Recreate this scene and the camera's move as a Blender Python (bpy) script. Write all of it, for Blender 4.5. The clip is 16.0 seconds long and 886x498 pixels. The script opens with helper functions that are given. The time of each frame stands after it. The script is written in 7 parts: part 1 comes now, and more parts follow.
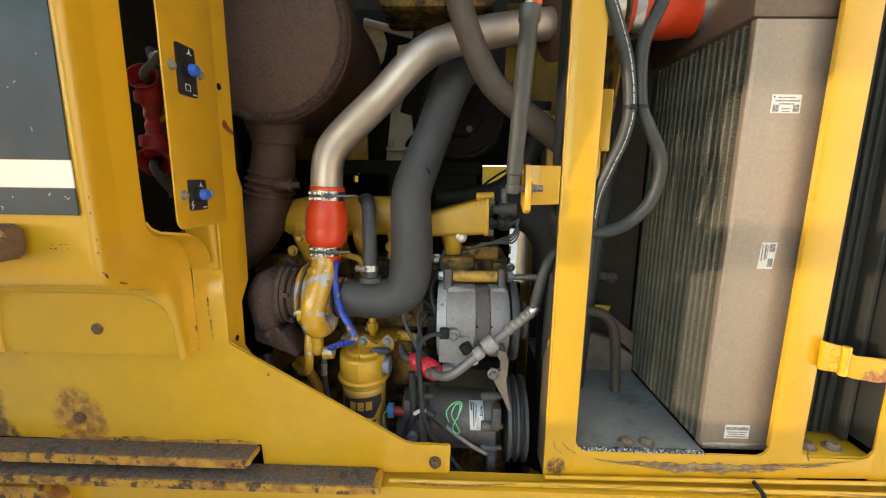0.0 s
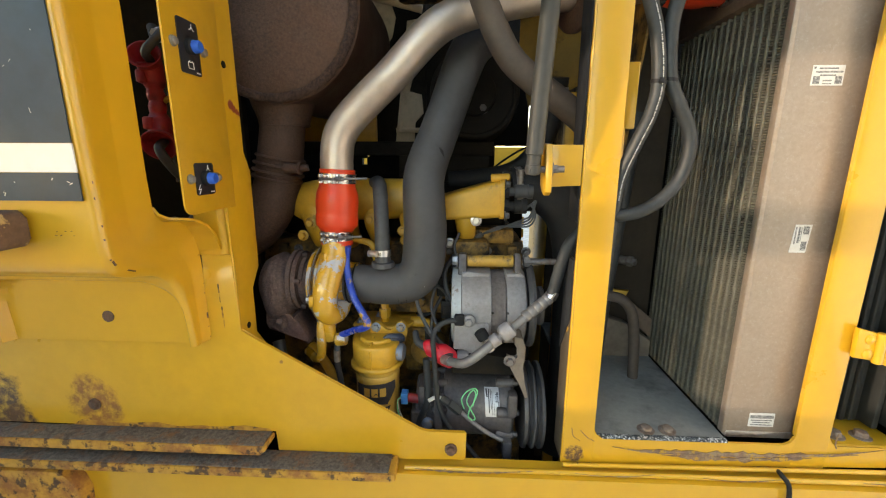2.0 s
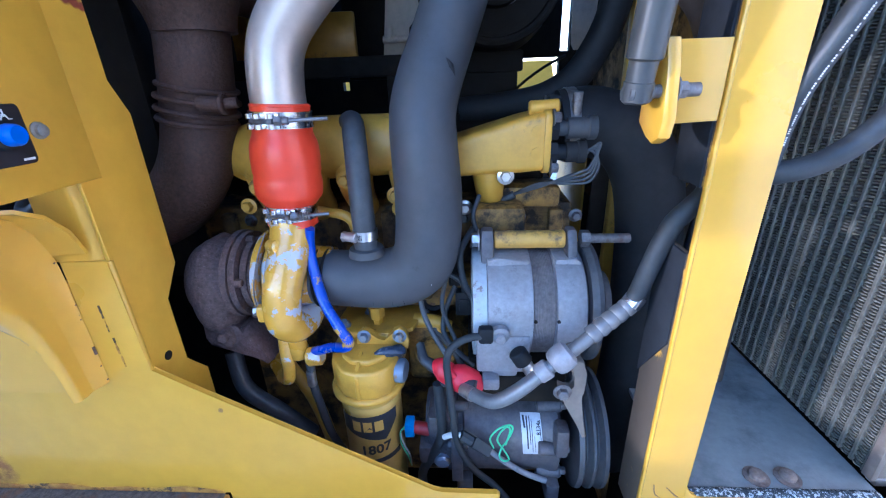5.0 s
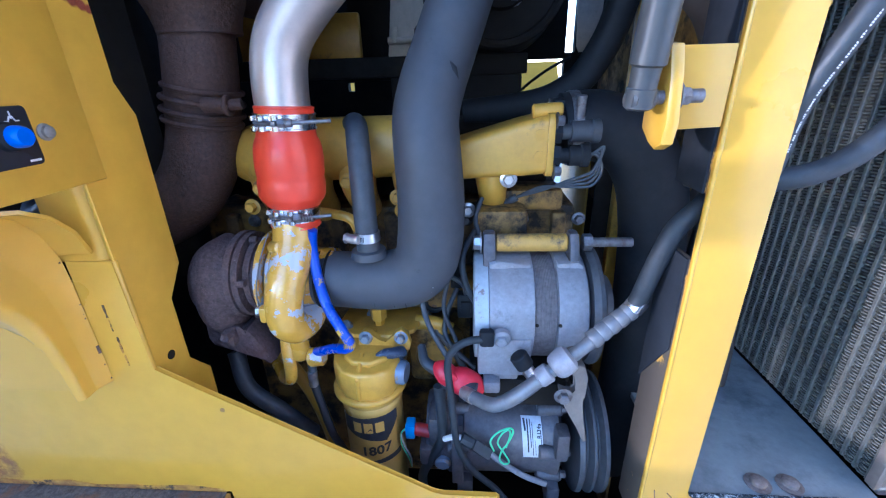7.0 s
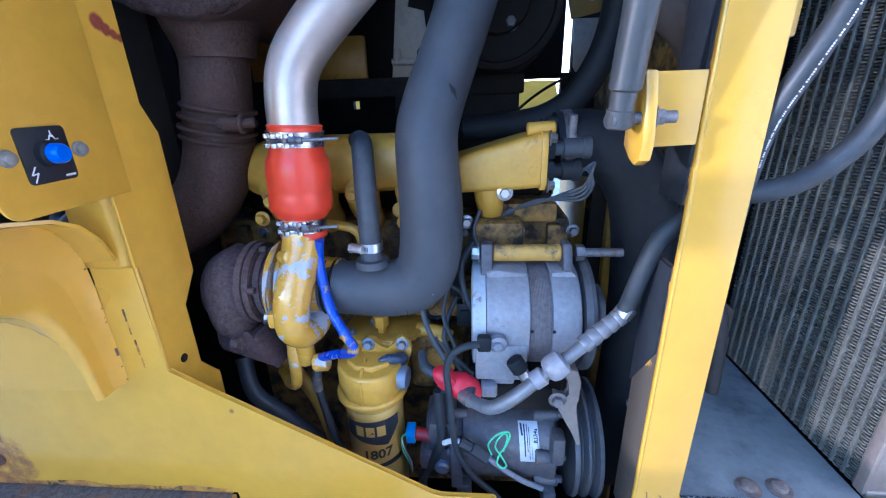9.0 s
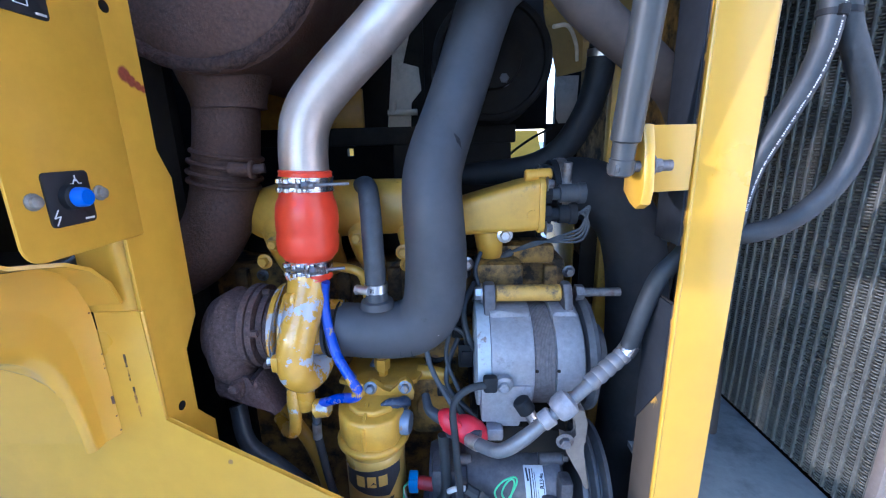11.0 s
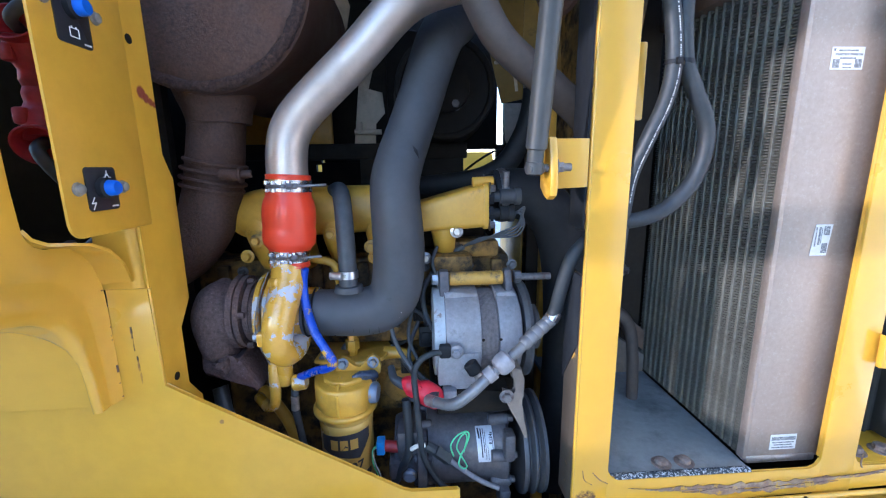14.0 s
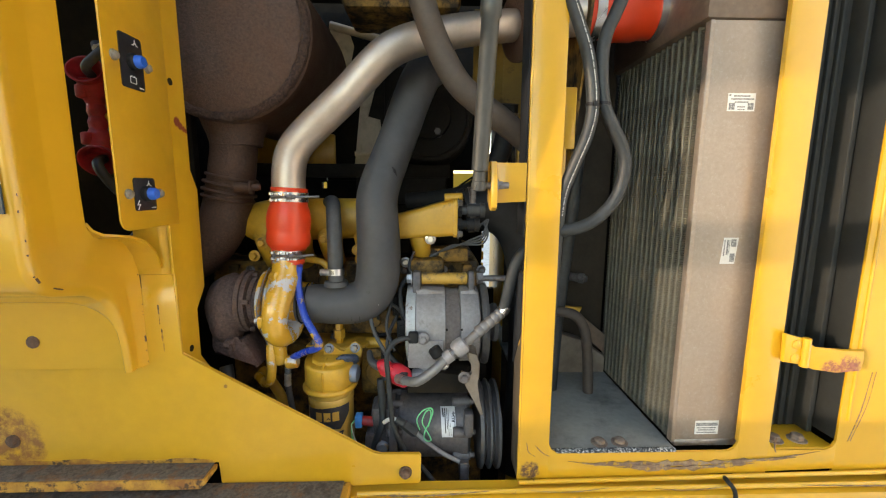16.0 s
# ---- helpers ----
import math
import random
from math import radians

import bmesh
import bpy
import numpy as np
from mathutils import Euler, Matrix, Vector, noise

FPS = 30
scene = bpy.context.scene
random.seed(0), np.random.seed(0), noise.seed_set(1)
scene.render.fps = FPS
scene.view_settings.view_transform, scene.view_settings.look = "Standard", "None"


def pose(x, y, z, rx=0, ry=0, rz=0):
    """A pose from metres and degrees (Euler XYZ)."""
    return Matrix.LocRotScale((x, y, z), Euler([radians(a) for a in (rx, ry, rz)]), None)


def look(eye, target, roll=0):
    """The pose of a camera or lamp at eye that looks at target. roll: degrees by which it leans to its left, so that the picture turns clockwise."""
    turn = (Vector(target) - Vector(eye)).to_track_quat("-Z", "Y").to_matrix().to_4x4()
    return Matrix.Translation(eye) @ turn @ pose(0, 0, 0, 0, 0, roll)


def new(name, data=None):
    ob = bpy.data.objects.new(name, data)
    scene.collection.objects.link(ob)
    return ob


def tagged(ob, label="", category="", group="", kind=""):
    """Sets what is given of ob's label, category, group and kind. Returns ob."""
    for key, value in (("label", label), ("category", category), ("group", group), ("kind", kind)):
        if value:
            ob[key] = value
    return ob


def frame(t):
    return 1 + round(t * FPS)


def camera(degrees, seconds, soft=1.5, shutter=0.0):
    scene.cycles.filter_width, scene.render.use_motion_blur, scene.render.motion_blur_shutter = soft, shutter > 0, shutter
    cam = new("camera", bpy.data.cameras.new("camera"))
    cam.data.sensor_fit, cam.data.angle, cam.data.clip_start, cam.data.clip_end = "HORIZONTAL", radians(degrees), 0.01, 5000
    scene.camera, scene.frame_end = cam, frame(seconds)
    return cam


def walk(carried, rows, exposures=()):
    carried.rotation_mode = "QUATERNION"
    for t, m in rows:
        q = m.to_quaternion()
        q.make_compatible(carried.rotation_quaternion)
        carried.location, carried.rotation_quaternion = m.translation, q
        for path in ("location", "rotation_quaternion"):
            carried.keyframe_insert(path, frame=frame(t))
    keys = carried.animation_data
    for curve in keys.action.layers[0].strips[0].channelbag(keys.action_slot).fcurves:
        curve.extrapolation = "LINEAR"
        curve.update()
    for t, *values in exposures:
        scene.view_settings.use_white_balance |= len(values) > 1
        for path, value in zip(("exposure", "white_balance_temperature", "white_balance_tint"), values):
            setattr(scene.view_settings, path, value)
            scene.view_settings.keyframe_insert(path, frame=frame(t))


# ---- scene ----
cam = camera(94.6, 16.0, soft=1.15)
PATH = [
    (0, (0.002, -0.018, 1.503), (-0.054, 1.95, 1.148), 0.7),
    (0.5, (-0.001, -0.018, 1.501), (-0.06, 1.948, 1.138), 0.7),
    (1, (-0.006, -0.021, 1.503), (-0.069, 1.944, 1.139), 0.8),
    (1.5, (-0.012, -0.019, 1.502), (-0.081, 1.942, 1.118), 0.7),
    (2, (-0.013, 0.009, 1.501), (-0.105, 1.958, 1.063), 0.2),
    (2.5, (-0.009, 0.102, 1.501), (-0.121, 2.036, 1.001), -0.4),
    (3, (-0.021, 0.197, 1.508), (-0.155, 2.108, 0.932), -1.1),
    (3.5, (-0.026, 0.275, 1.506), (-0.142, 2.166, 0.866), -1.6),
    (4, (-0.035, 0.309, 1.503), (-0.143, 2.172, 0.784), -1.5),
    (4.2, (-0.036, 0.316, 1.496), (-0.15, 2.164, 0.739), -2.1),
    (6.5, (-0.042, 0.327, 1.504), (-0.179, 2.165, 0.728), -1.8),
    (7, (-0.036, 0.325, 1.502), (-0.176, 2.165, 0.731), -1.8),
    (7.5, (-0.031, 0.322, 1.5), (-0.169, 2.164, 0.733), -1.8),
    (8, (-0.03, 0.316, 1.5), (-0.176, 2.163, 0.745), -1.9),
    (8.5, (-0.031, 0.308, 1.502), (-0.177, 2.161, 0.765), -1.8),
    (9, (-0.029, 0.294, 1.507), (-0.183, 2.16, 0.802), -1.8),
    (9.5, (-0.031, 0.284, 1.509), (-0.187, 2.166, 0.85), -1.6),
    (10, (-0.031, 0.28, 1.512), (-0.192, 2.179, 0.905), -1.5),
    (10.2, (-0.035, 0.277, 1.513), (-0.181, 2.187, 0.939), -1.4),
    (12.3, (-0.109, 0.278, 1.485), (-0.012, 2.216, 1.0), -1.9),
    (12.5, (-0.114, 0.283, 1.481), (0.014, 2.217, 0.987), -2.0),
    (13, (-0.115, 0.278, 1.486), (0.065, 2.211, 1.006), -2.0),
    (13.5, (-0.096, 0.222, 1.491), (0.053, 2.167, 1.05), -1.5),
    (14, (-0.055, 0.144, 1.487), (0.061, 2.101, 1.088), -0.8),
    (14.5, (-0.01, 0.084, 1.48), (0.083, 2.051, 1.128), -0.1),
    (15, (0.004, 0.043, 1.48), (0.088, 2.017, 1.168), 0.5),
    (15.5, (0.011, 0.015, 1.479), (0.084, 1.99, 1.177), 0.5),
    (16, (0.019, -0.002, 1.48), (0.079, 1.974, 1.179), 0.3),
]
EXPOSURES = [(0, 2.68, 7461, 17), (2.4, 2.7, 7306, 17), (3.0, 2.88, 5814, 19), (3.4, 3.04, 4939, 22), (4.0, 3.12, 4579, 24), (7.0, 3.12, 4403, 26), (10.2, 3.1, 4476, 26),
             (13.2, 3.12, 4857, 25), (13.9, 2.98, 4836, 24), (14.2, 2.93, 5094, 22), (14.5, 2.88, 5557, 21), (15.0, 2.78, 6432, 19), (16.0, 2.74, 7152, 17)]
walk(cam, [(t, look(eye, target, roll)) for t, eye, target, roll in PATH], EXPOSURES)

# ---- world, sun, exposure ----
SUN_HEADING, SUN_ELEVATION = 62.0, 8.0        # compass way the light travels (from +y towards +x), height
world = bpy.data.worlds.new("sky")
scene.world = world
world.use_nodes = True
wn = world.node_tree.nodes
sky = wn.new("ShaderNodeTexSky")
sky.sky_type = "NISHITA"
sky.sun_disc = False
sky.sun_elevation = radians(SUN_ELEVATION)
sky.sun_rotation = radians(SUN_HEADING + 180)
sky.air_density, sky.dust_density, sky.ozone_density = 1.0, 0.1, 1.0
wn["Background"].inputs["Strength"].default_value = 0.15
world.node_tree.links.new(sky.outputs[0], wn["Background"].inputs["Color"])
sun_data = bpy.data.lights.new("sun", "SUN")
sun_data.energy, sun_data.angle, sun_data.color = 0.55, radians(0.6), (1.0, 0.86, 0.66)
sun = new("sun", sun_data)
_h, _e = radians(SUN_HEADING), radians(SUN_ELEVATION)
sun.matrix_world = look((0, 0, 6), (math.sin(_h) * math.cos(_e), math.cos(_h) * math.cos(_e), 6 - math.sin(_e)))


# ---- materials ----
def mat(name, col, rough=0.5, metal=0.0, dirt=(), fine=(60.0, 0.12), bump=(), coat=0.0, spots=(), low=None, rvar=0.12, spec=0.5):
    """dirt: rows (colour, scale, low, high, amount); spots: rows (x, y, z, radius, colour); low: (height, fade, colour) of wear along a lower edge."""
    m = bpy.data.materials.new(name)
    m.use_nodes = True
    nt = m.node_tree
    n, link = nt.nodes, nt.links.new
    bs = n["Principled BSDF"]
    tc = n.new("ShaderNodeTexCoord")
    src = tc.outputs["Object"]

    def noise_tex(scale, detail=6.0, rough_=0.6, off=0.0):
        t = n.new("ShaderNodeTexNoise")
        t.inputs["Scale"].default_value, t.inputs["Detail"].default_value, t.inputs["Roughness"].default_value = scale, detail, rough_
        if off:
            mp = n.new("ShaderNodeMapping")
            mp.inputs["Location"].default_value = (off, off * 1.7, off * 0.6)
            link(src, mp.inputs["Vector"])
            link(mp.outputs[0], t.inputs["Vector"])
        else:
            link(src, t.inputs["Vector"])
        return t.outputs["Fac"]

    def ramp(fac, lo, hi, top=1.0):
        r = n.new("ShaderNodeMapRange")
        r.inputs["From Min"].default_value, r.inputs["From Max"].default_value = lo, hi
        r.inputs["To Max"].default_value = top
        link(fac, r.inputs["Value"])
        return r.outputs[0]

    def mix(fac, a, b):
        x = n.new("ShaderNodeMix")
        x.data_type = "RGBA"
        for socket, v in ((x.inputs[0], fac), (x.inputs[6], a), (x.inputs[7], b)):
            if isinstance(v, (tuple, list)):
                socket.default_value = (*v, 1)
            elif isinstance(v, float):
                socket.default_value = v
            else:
                link(v, socket)
        return x.outputs[2]

    def maths(op, a, b):
        x = n.new("ShaderNodeMath")
        x.operation = op
        for socket, v in zip(x.inputs, (a, b)):
            if isinstance(v, float):
                socket.default_value = v
            else:
                link(v, socket)
        return x.outputs[0]

    c = tuple(col)
    f = noise_tex(fine[0], 8.0, 0.65, 3.1)
    c = mix(ramp(f, 0.3, 0.7), tuple(v * (1 - fine[1]) for v in col), tuple(min(1, v * (1 + fine[1])) for v in col))
    rough_out = ramp(noise_tex(9.0, 5.0, 0.6, 1.3), 0.3, 0.7)
    rr = n.new("ShaderNodeMapRange")
    rr.inputs["To Min"].default_value, rr.inputs["To Max"].default_value = max(0.02, rough - rvar), min(1.0, rough + rvar)
    link(rough_out, rr.inputs["Value"])
    rough_out = rr.outputs[0]
    wear = None
    for i, (dcol, scale, lo, hi, amount) in enumerate(dirt):
        d = ramp(noise_tex(scale, 9.0, 0.68, 7.7 + 5.3 * i), lo, hi, amount)
        c = mix(d, c, tuple(dcol))
        rough_out = maths("ADD", rough_out, maths("MULTIPLY", d, 0.25))
        wear = d
    for x, y, z, rad, scol in spots:
        v = n.new("ShaderNodeVectorMath")
        v.operation = "DISTANCE"
        link(src, v.inputs[0])
        v.inputs[1].default_value = (x, y, z)
        d = maths("DIVIDE", v.outputs["Value"], float(rad))
        if rad < 0.015:                         # a small run of rust is solid, a large patch is eaten into flakes
            s = ramp(maths("ADD", d, maths("MULTIPLY", noise_tex(0.9 / rad, 4.0, 0.6, x), 0.6)), 1.35, 1.0)
        else:
            d = maths("ADD", d, maths("MULTIPLY", noise_tex(1.1 / rad, 8.0, 0.7, x), 1.5))
            s = maths("MULTIPLY", ramp(d, 1.62, 1.40), ramp(noise_tex(3.4 / rad, 7.0, 0.7, x + z), 0.34, 0.54))
        c = mix(s, c, mix(noise_tex(2.6 / rad, 6.0, 0.7, z), tuple(v_ * 0.3 for v_ in scol), tuple(v_ * 1.7 for v_ in scol)))
        rough_out = maths("ADD", rough_out, maths("MULTIPLY", s, 0.4))
    if low:
        sep = n.new("ShaderNodeSeparateXYZ")
        link(src, sep.inputs[0])
        d = maths("DIVIDE", maths("SUBTRACT", sep.outputs["Z"], float(low[0])), float(low[1]))
        d = maths("ADD", d, maths("MULTIPLY", noise_tex(38.0, 8.0, 0.7, 4.4), 2.2))
        s = ramp(d, 1.25, 1.05)
        c = mix(s, c, mix(noise_tex(90.0), tuple(v_ * 0.4 for v_ in low[2]), tuple(v_ * 1.5 for v_ in low[2])))
        rough_out = maths("ADD", rough_out, maths("MULTIPLY", s, 0.4))
    link(c, bs.inputs["Base Color"])
    link(rough_out, bs.inputs["Roughness"])
    bs.inputs["Metallic"].default_value = metal
    bs.inputs["Coat Weight"].default_value = coat
    bs.inputs["Coat Roughness"].default_value = 0.12
    bs.inputs["Specular IOR Level"].default_value = spec
    if bump:
        bp = n.new("ShaderNodeBump")
        bp.inputs["Strength"].default_value = bump[1]
        bp.inputs["Distance"].default_value = bump[2]
        link(noise_tex(bump[0], 6.0, 0.6, 2.2), bp.inputs["Height"])
        link(bp.outputs[0], bs.inputs["Normal"])
    return m


YEL = (0.63, 0.345, 0.018)
GRIME = (0.10, 0.065, 0.03)
RUST = (0.16, 0.065, 0.028)
M_PAINT = mat("yellow_paint", YEL, 0.36, coat=0.9, fine=(35, 0.03), dirt=[((0.46, 0.26, 0.04), 2.4, 0.55, 0.85, 0.25), ((0.16, 0.07, 0.03), 95, 0.75, 0.77, 0.7)], bump=(14, 0.05, 0.002), rvar=0.06)
M_SKIRT = mat("yellow_skirt_paint", YEL, 0.38, coat=0.6, fine=(30, 0.05), dirt=[((0.48, 0.27, 0.04), 3.0, 0.55, 0.85, 0.25), ((0.2, 0.08, 0.03), 110, 0.745, 0.765, 0.8)],
              spots=[(-0.745, 0.708, 1.020, 0.070, (0.30, 0.125, 0.03)), (-0.965, 0.708, 1.02, 0.085, (0.09, 0.05, 0.03)), (-0.92, 0.708, 0.97, 0.05, (0.12, 0.06, 0.03)), (-0.355, 0.708, 1.118, 0.004, (0.3, 0.15, 0.04))],
              bump=(14, 0.05, 0.002))
M_WALL = mat("yellow_wall_paint", YEL, 0.42, coat=0.15, fine=(30, 0.06), dirt=[((0.5, 0.27, 0.03), 3.0, 0.5, 0.85, 0.25), ((0.18, 0.07, 0.02), 120, 0.755, 0.775, 0.8)],
             spots=[(-0.4295, 0.759, 1.591, 0.0095, (0.24, 0.045, 0.018)), (-0.4295, 0.768, 1.585, 0.0075, (0.24, 0.045, 0.018)), (-0.4295, 0.777, 1.581, 0.0060, (0.26, 0.05, 0.018)), (-0.4295, 0.785, 1.578, 0.0050, (0.26, 0.05, 0.018))], bump=(20, 0.04, 0.002))
M_FRAME = mat("yellow_frame_paint", YEL, 0.33, coat=0.7, fine=(28, 0.03), dirt=[((0.48, 0.26, 0.035), 3.0, 0.55, 0.85, 0.22), ((0.22, 0.10, 0.04), 85, 0.755, 0.775, 0.7)], low=(0.893, 0.03, (0.22, 0.12, 0.07)),
              spots=[(0.213, 0.716, 0.932, 0.024, (0.10, 0.05, 0.035))], bump=(16, 0.05, 0.002), rvar=0.06)
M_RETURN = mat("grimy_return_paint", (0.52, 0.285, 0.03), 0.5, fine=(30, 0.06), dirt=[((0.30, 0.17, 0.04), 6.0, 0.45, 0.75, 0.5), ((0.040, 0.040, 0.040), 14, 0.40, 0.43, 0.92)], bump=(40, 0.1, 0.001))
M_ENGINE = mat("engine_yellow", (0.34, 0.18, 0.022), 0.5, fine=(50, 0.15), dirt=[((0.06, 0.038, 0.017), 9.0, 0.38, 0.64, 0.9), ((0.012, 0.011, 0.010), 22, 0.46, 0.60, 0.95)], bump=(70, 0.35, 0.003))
M_CAST = mat("cast_yellow", (0.60, 0.33, 0.03), 0.42, coat=0.1, fine=(60, 0.08), dirt=[((0.30, 0.17, 0.04), 9.0, 0.5, 0.75, 0.6), ((0.05, 0.04, 0.03), 13, 0.60, 0.70, 0.75)], bump=(90, 0.2, 0.0015))
M_CHIPPED = mat("chipped_yellow", (0.64, 0.35, 0.03), 0.26, coat=1.0, fine=(60, 0.08), dirt=[((0.26, 0.15, 0.04), 12, 0.52, 0.75, 0.5), ((0.44, 0.46, 0.52), 13, 0.535, 0.545, 0.95), ((0.06, 0.05, 0.04), 45, 0.655, 0.68, 0.8)], bump=(80, 0.25, 0.0015))
M_BASE = mat("filter_base_yellow", (0.60, 0.33, 0.03), 0.38, coat=0.2, fine=(60, 0.08), dirt=[((0.22, 0.13, 0.04), 14, 0.5, 0.72, 0.6), ((0.22, 0.26, 0.36), 26, 0.66, 0.675, 0.95), ((0.03, 0.027, 0.025), 30, 0.68, 0.71, 0.9)], bump=(80, 0.25, 0.0015))
M_SEAL = mat("slate_foam_seal", (0.018, 0.020, 0.024), 0.85, fine=(60, 0.2), dirt=[((0.035, 0.038, 0.042), 9, 0.5, 0.75, 0.5)], bump=(90, 0.3, 0.001), spec=0.2)
M_SMEAR = mat("blue_black_smear", (0.035, 0.05, 0.085), 0.35, coat=0.3, fine=(90, 0.4), dirt=[((0.22, 0.25, 0.32), 60, 0.58, 0.66, 0.8)], bump=(120, 0.8, 0.003))
M_RING = mat("pale_cast_ring", (0.40, 0.43, 0.45), 0.5, 0.3, fine=(100, 0.12), dirt=[((0.22, 0.15, 0.11), 60, 0.6, 0.68, 0.8)])
M_BARE = mat("bare_blue_grey_metal", (0.22, 0.26, 0.33), 0.5, 0.4, dirt=[((0.35, 0.2, 0.04), 40, 0.55, 0.62, 0.7)], bump=(60, 0.2, 0.001))
M_RUSTED = mat("rusted_cast_iron", (0.098, 0.066, 0.060), 0.80, 0.0, fine=(170, 0.5), dirt=[((0.13, 0.06, 0.045), 9, 0.45, 0.7, 0.6), ((0.34, 0.29, 0.28), 330, 0.62, 0.70, 0.7)], bump=(240, 0.8, 0.0028), spec=0.4)
M_MUFFLER = mat("rusted_sheet_steel", (0.070, 0.038, 0.026), 0.55, 0.0, fine=(190, 0.5), dirt=[((0.115, 0.050, 0.026), 5, 0.45, 0.75, 0.6), ((0.17, 0.135, 0.12), 300, 0.60, 0.72, 0.5)], bump=(210, 0.8, 0.0030), spec=0.45)
M_WELD = mat("scaly_weld", (0.056, 0.030, 0.022), 0.9, 0.0, fine=(200, 0.7), dirt=[((0.12, 0.075, 0.058), 260, 0.58, 0.68, 0.6)], bump=(180, 1.0, 0.006))
M_ALU = mat("dull_aluminium", (0.55, 0.475, 0.41), 0.44, 0.85, fine=(40, 0.08), dirt=[((0.42, 0.33, 0.26), 5, 0.45, 0.75, 0.7), ((0.30, 0.24, 0.20), 120, 0.66, 0.74, 0.6)], bump=(60, 0.06, 0.001))
M_ALTALU = mat("dusty_cast_aluminium", (0.30, 0.292, 0.302), 0.58, 0.3, fine=(120, 0.16), dirt=[((0.23, 0.19, 0.17), 10, 0.45, 0.75, 0.65), ((0.10, 0.085, 0.075), 45, 0.58, 0.72, 0.5)], bump=(160, 0.3, 0.001))
M_TUBE = mat("dull_drawn_tube", (0.19, 0.186, 0.186), 0.45, 0.35, fine=(90, 0.12), dirt=[((0.12, 0.10, 0.09), 22, 0.48, 0.72, 0.7)], bump=(90, 0.1, 0.0006))
M_SPACER = mat("oily_yellow_sleeve", (0.55, 0.32, 0.05), 0.42, fine=(60, 0.1), dirt=[((0.06, 0.05, 0.045), 22, 0.50, 0.60, 0.9), ((0.25, 0.15, 0.05), 12, 0.4, 0.7, 0.6)])
M_STATOR = mat("dusty_stator_iron", (0.165, 0.145, 0.14), 0.8, 0.1, fine=(150, 0.25), dirt=[((0.09, 0.07, 0.065), 30, 0.5, 0.7, 0.7), ((0.22, 0.20, 0.19), 60, 0.55, 0.7, 0.5)], bump=(220, 0.5, 0.001))
M_STEEL = mat("zinc_steel", (0.55, 0.53, 0.52), 0.35, 0.9, fine=(90, 0.12), dirt=[((0.22, 0.17, 0.13), 60, 0.5, 0.7, 0.6)])
M_CHROME = mat("bright_clamp_steel", (0.60, 0.60, 0.62), 0.27, 1.0, fine=(50, 0.04), rvar=0.06)
M_BOLT = mat("dull_bolt_steel", (0.20, 0.19, 0.19), 0.5, 0.7, fine=(150, 0.25), dirt=[((0.14, 0.08, 0.05), 90, 0.5, 0.68, 0.7)])
M_ZINC = mat("dull_zinc", (0.27, 0.25, 0.215), 0.6, 0.35, fine=(120, 0.25), bump=(160, 0.3, 0.001))
M_RUSTBOLT = mat("rusty_bolt", (0.13, 0.075, 0.05), 0.8, 0.2, fine=(160, 0.4), bump=(200, 0.4, 0.001))
M_DUSTBOLT = mat("dusty_bolt", (0.25, 0.19, 0.15), 0.7, 0.2, fine=(160, 0.3), dirt=[((0.15, 0.08, 0.05), 60, 0.5, 0.7, 0.6)], bump=(200, 0.4, 0.001))
M_PRINT = mat("worn_print", (0.17, 0.17, 0.17), 0.5, fine=(300, 0.5), dirt=[((0.5, 0.5, 0.48), 420, 0.52, 0.56, 0.7)])
M_SILICONE = mat("orange_red_silicone", (0.72, 0.052, 0.012), 0.38, fine=(25, 0.06), dirt=[((0.45, 0.05, 0.025), 10, 0.5, 0.75, 0.5)], coat=0.15, bump=(120, 0.08, 0.0008))
M_RUBBER = mat("dusty_black_rubber", (0.052, 0.054, 0.060), 0.58, fine=(40, 0.14), dirt=[((0.10, 0.095, 0.095), 6, 0.45, 0.78, 0.6), ((0.30, 0.29, 0.29), 70, 0.715, 0.75, 0.8), ((0.025, 0.025, 0.028), 13, 0.62, 0.68, 0.7)], bump=(45, 0.30, 0.0015), spec=0.5)
M_HOSE = mat("black_hose", (0.045, 0.048, 0.053), 0.5, fine=(80, 0.2), dirt=[((0.12, 0.12, 0.125), 14, 0.45, 0.75, 0.5)], bump=(120, 0.12, 0.0008))
M_GREYHOSE = mat("grey_dusty_hose", (0.024, 0.028, 0.031), 0.55, fine=(90, 0.18), dirt=[((0.07, 0.075, 0.08), 30, 0.5, 0.72, 0.4)], bump=(150, 0.2, 0.0008))
M_BROWNHOSE = mat("brown_dusty_hose", (0.062, 0.048, 0.039), 0.65, fine=(80, 0.18), dirt=[((0.105, 0.08, 0.065), 14, 0.45, 0.75, 0.6)], bump=(100, 0.15, 0.0008))
M_BLACK = mat("black_plastic", (0.013, 0.014, 0.016), 0.6, fine=(80, 0.2), dirt=[((0.04, 0.038, 0.036), 20, 0.5, 0.75, 0.5)], spec=0.25)
# black metal parts; on the bay walls its near-black stands in for shade
M_DARK = mat("black_metal_and_bay_shade", (0.011, 0.0095, 0.008), 0.75, fine=(40, 0.3), dirt=[((0.040, 0.030, 0.018), 6, 0.5, 0.75, 0.6)], bump=(40, 0.2, 0.002), spec=0.15)
M_COMP = mat("oily_compressor_alloy", (0.105, 0.098, 0.102), 0.52, 0.3, fine=(110, 0.22), dirt=[((0.25, 0.20, 0.175), 16, 0.48, 0.74, 0.6), ((0.04, 0.035, 0.03), 26, 0.54, 0.7, 0.6)], bump=(130, 0.35, 0.0012))
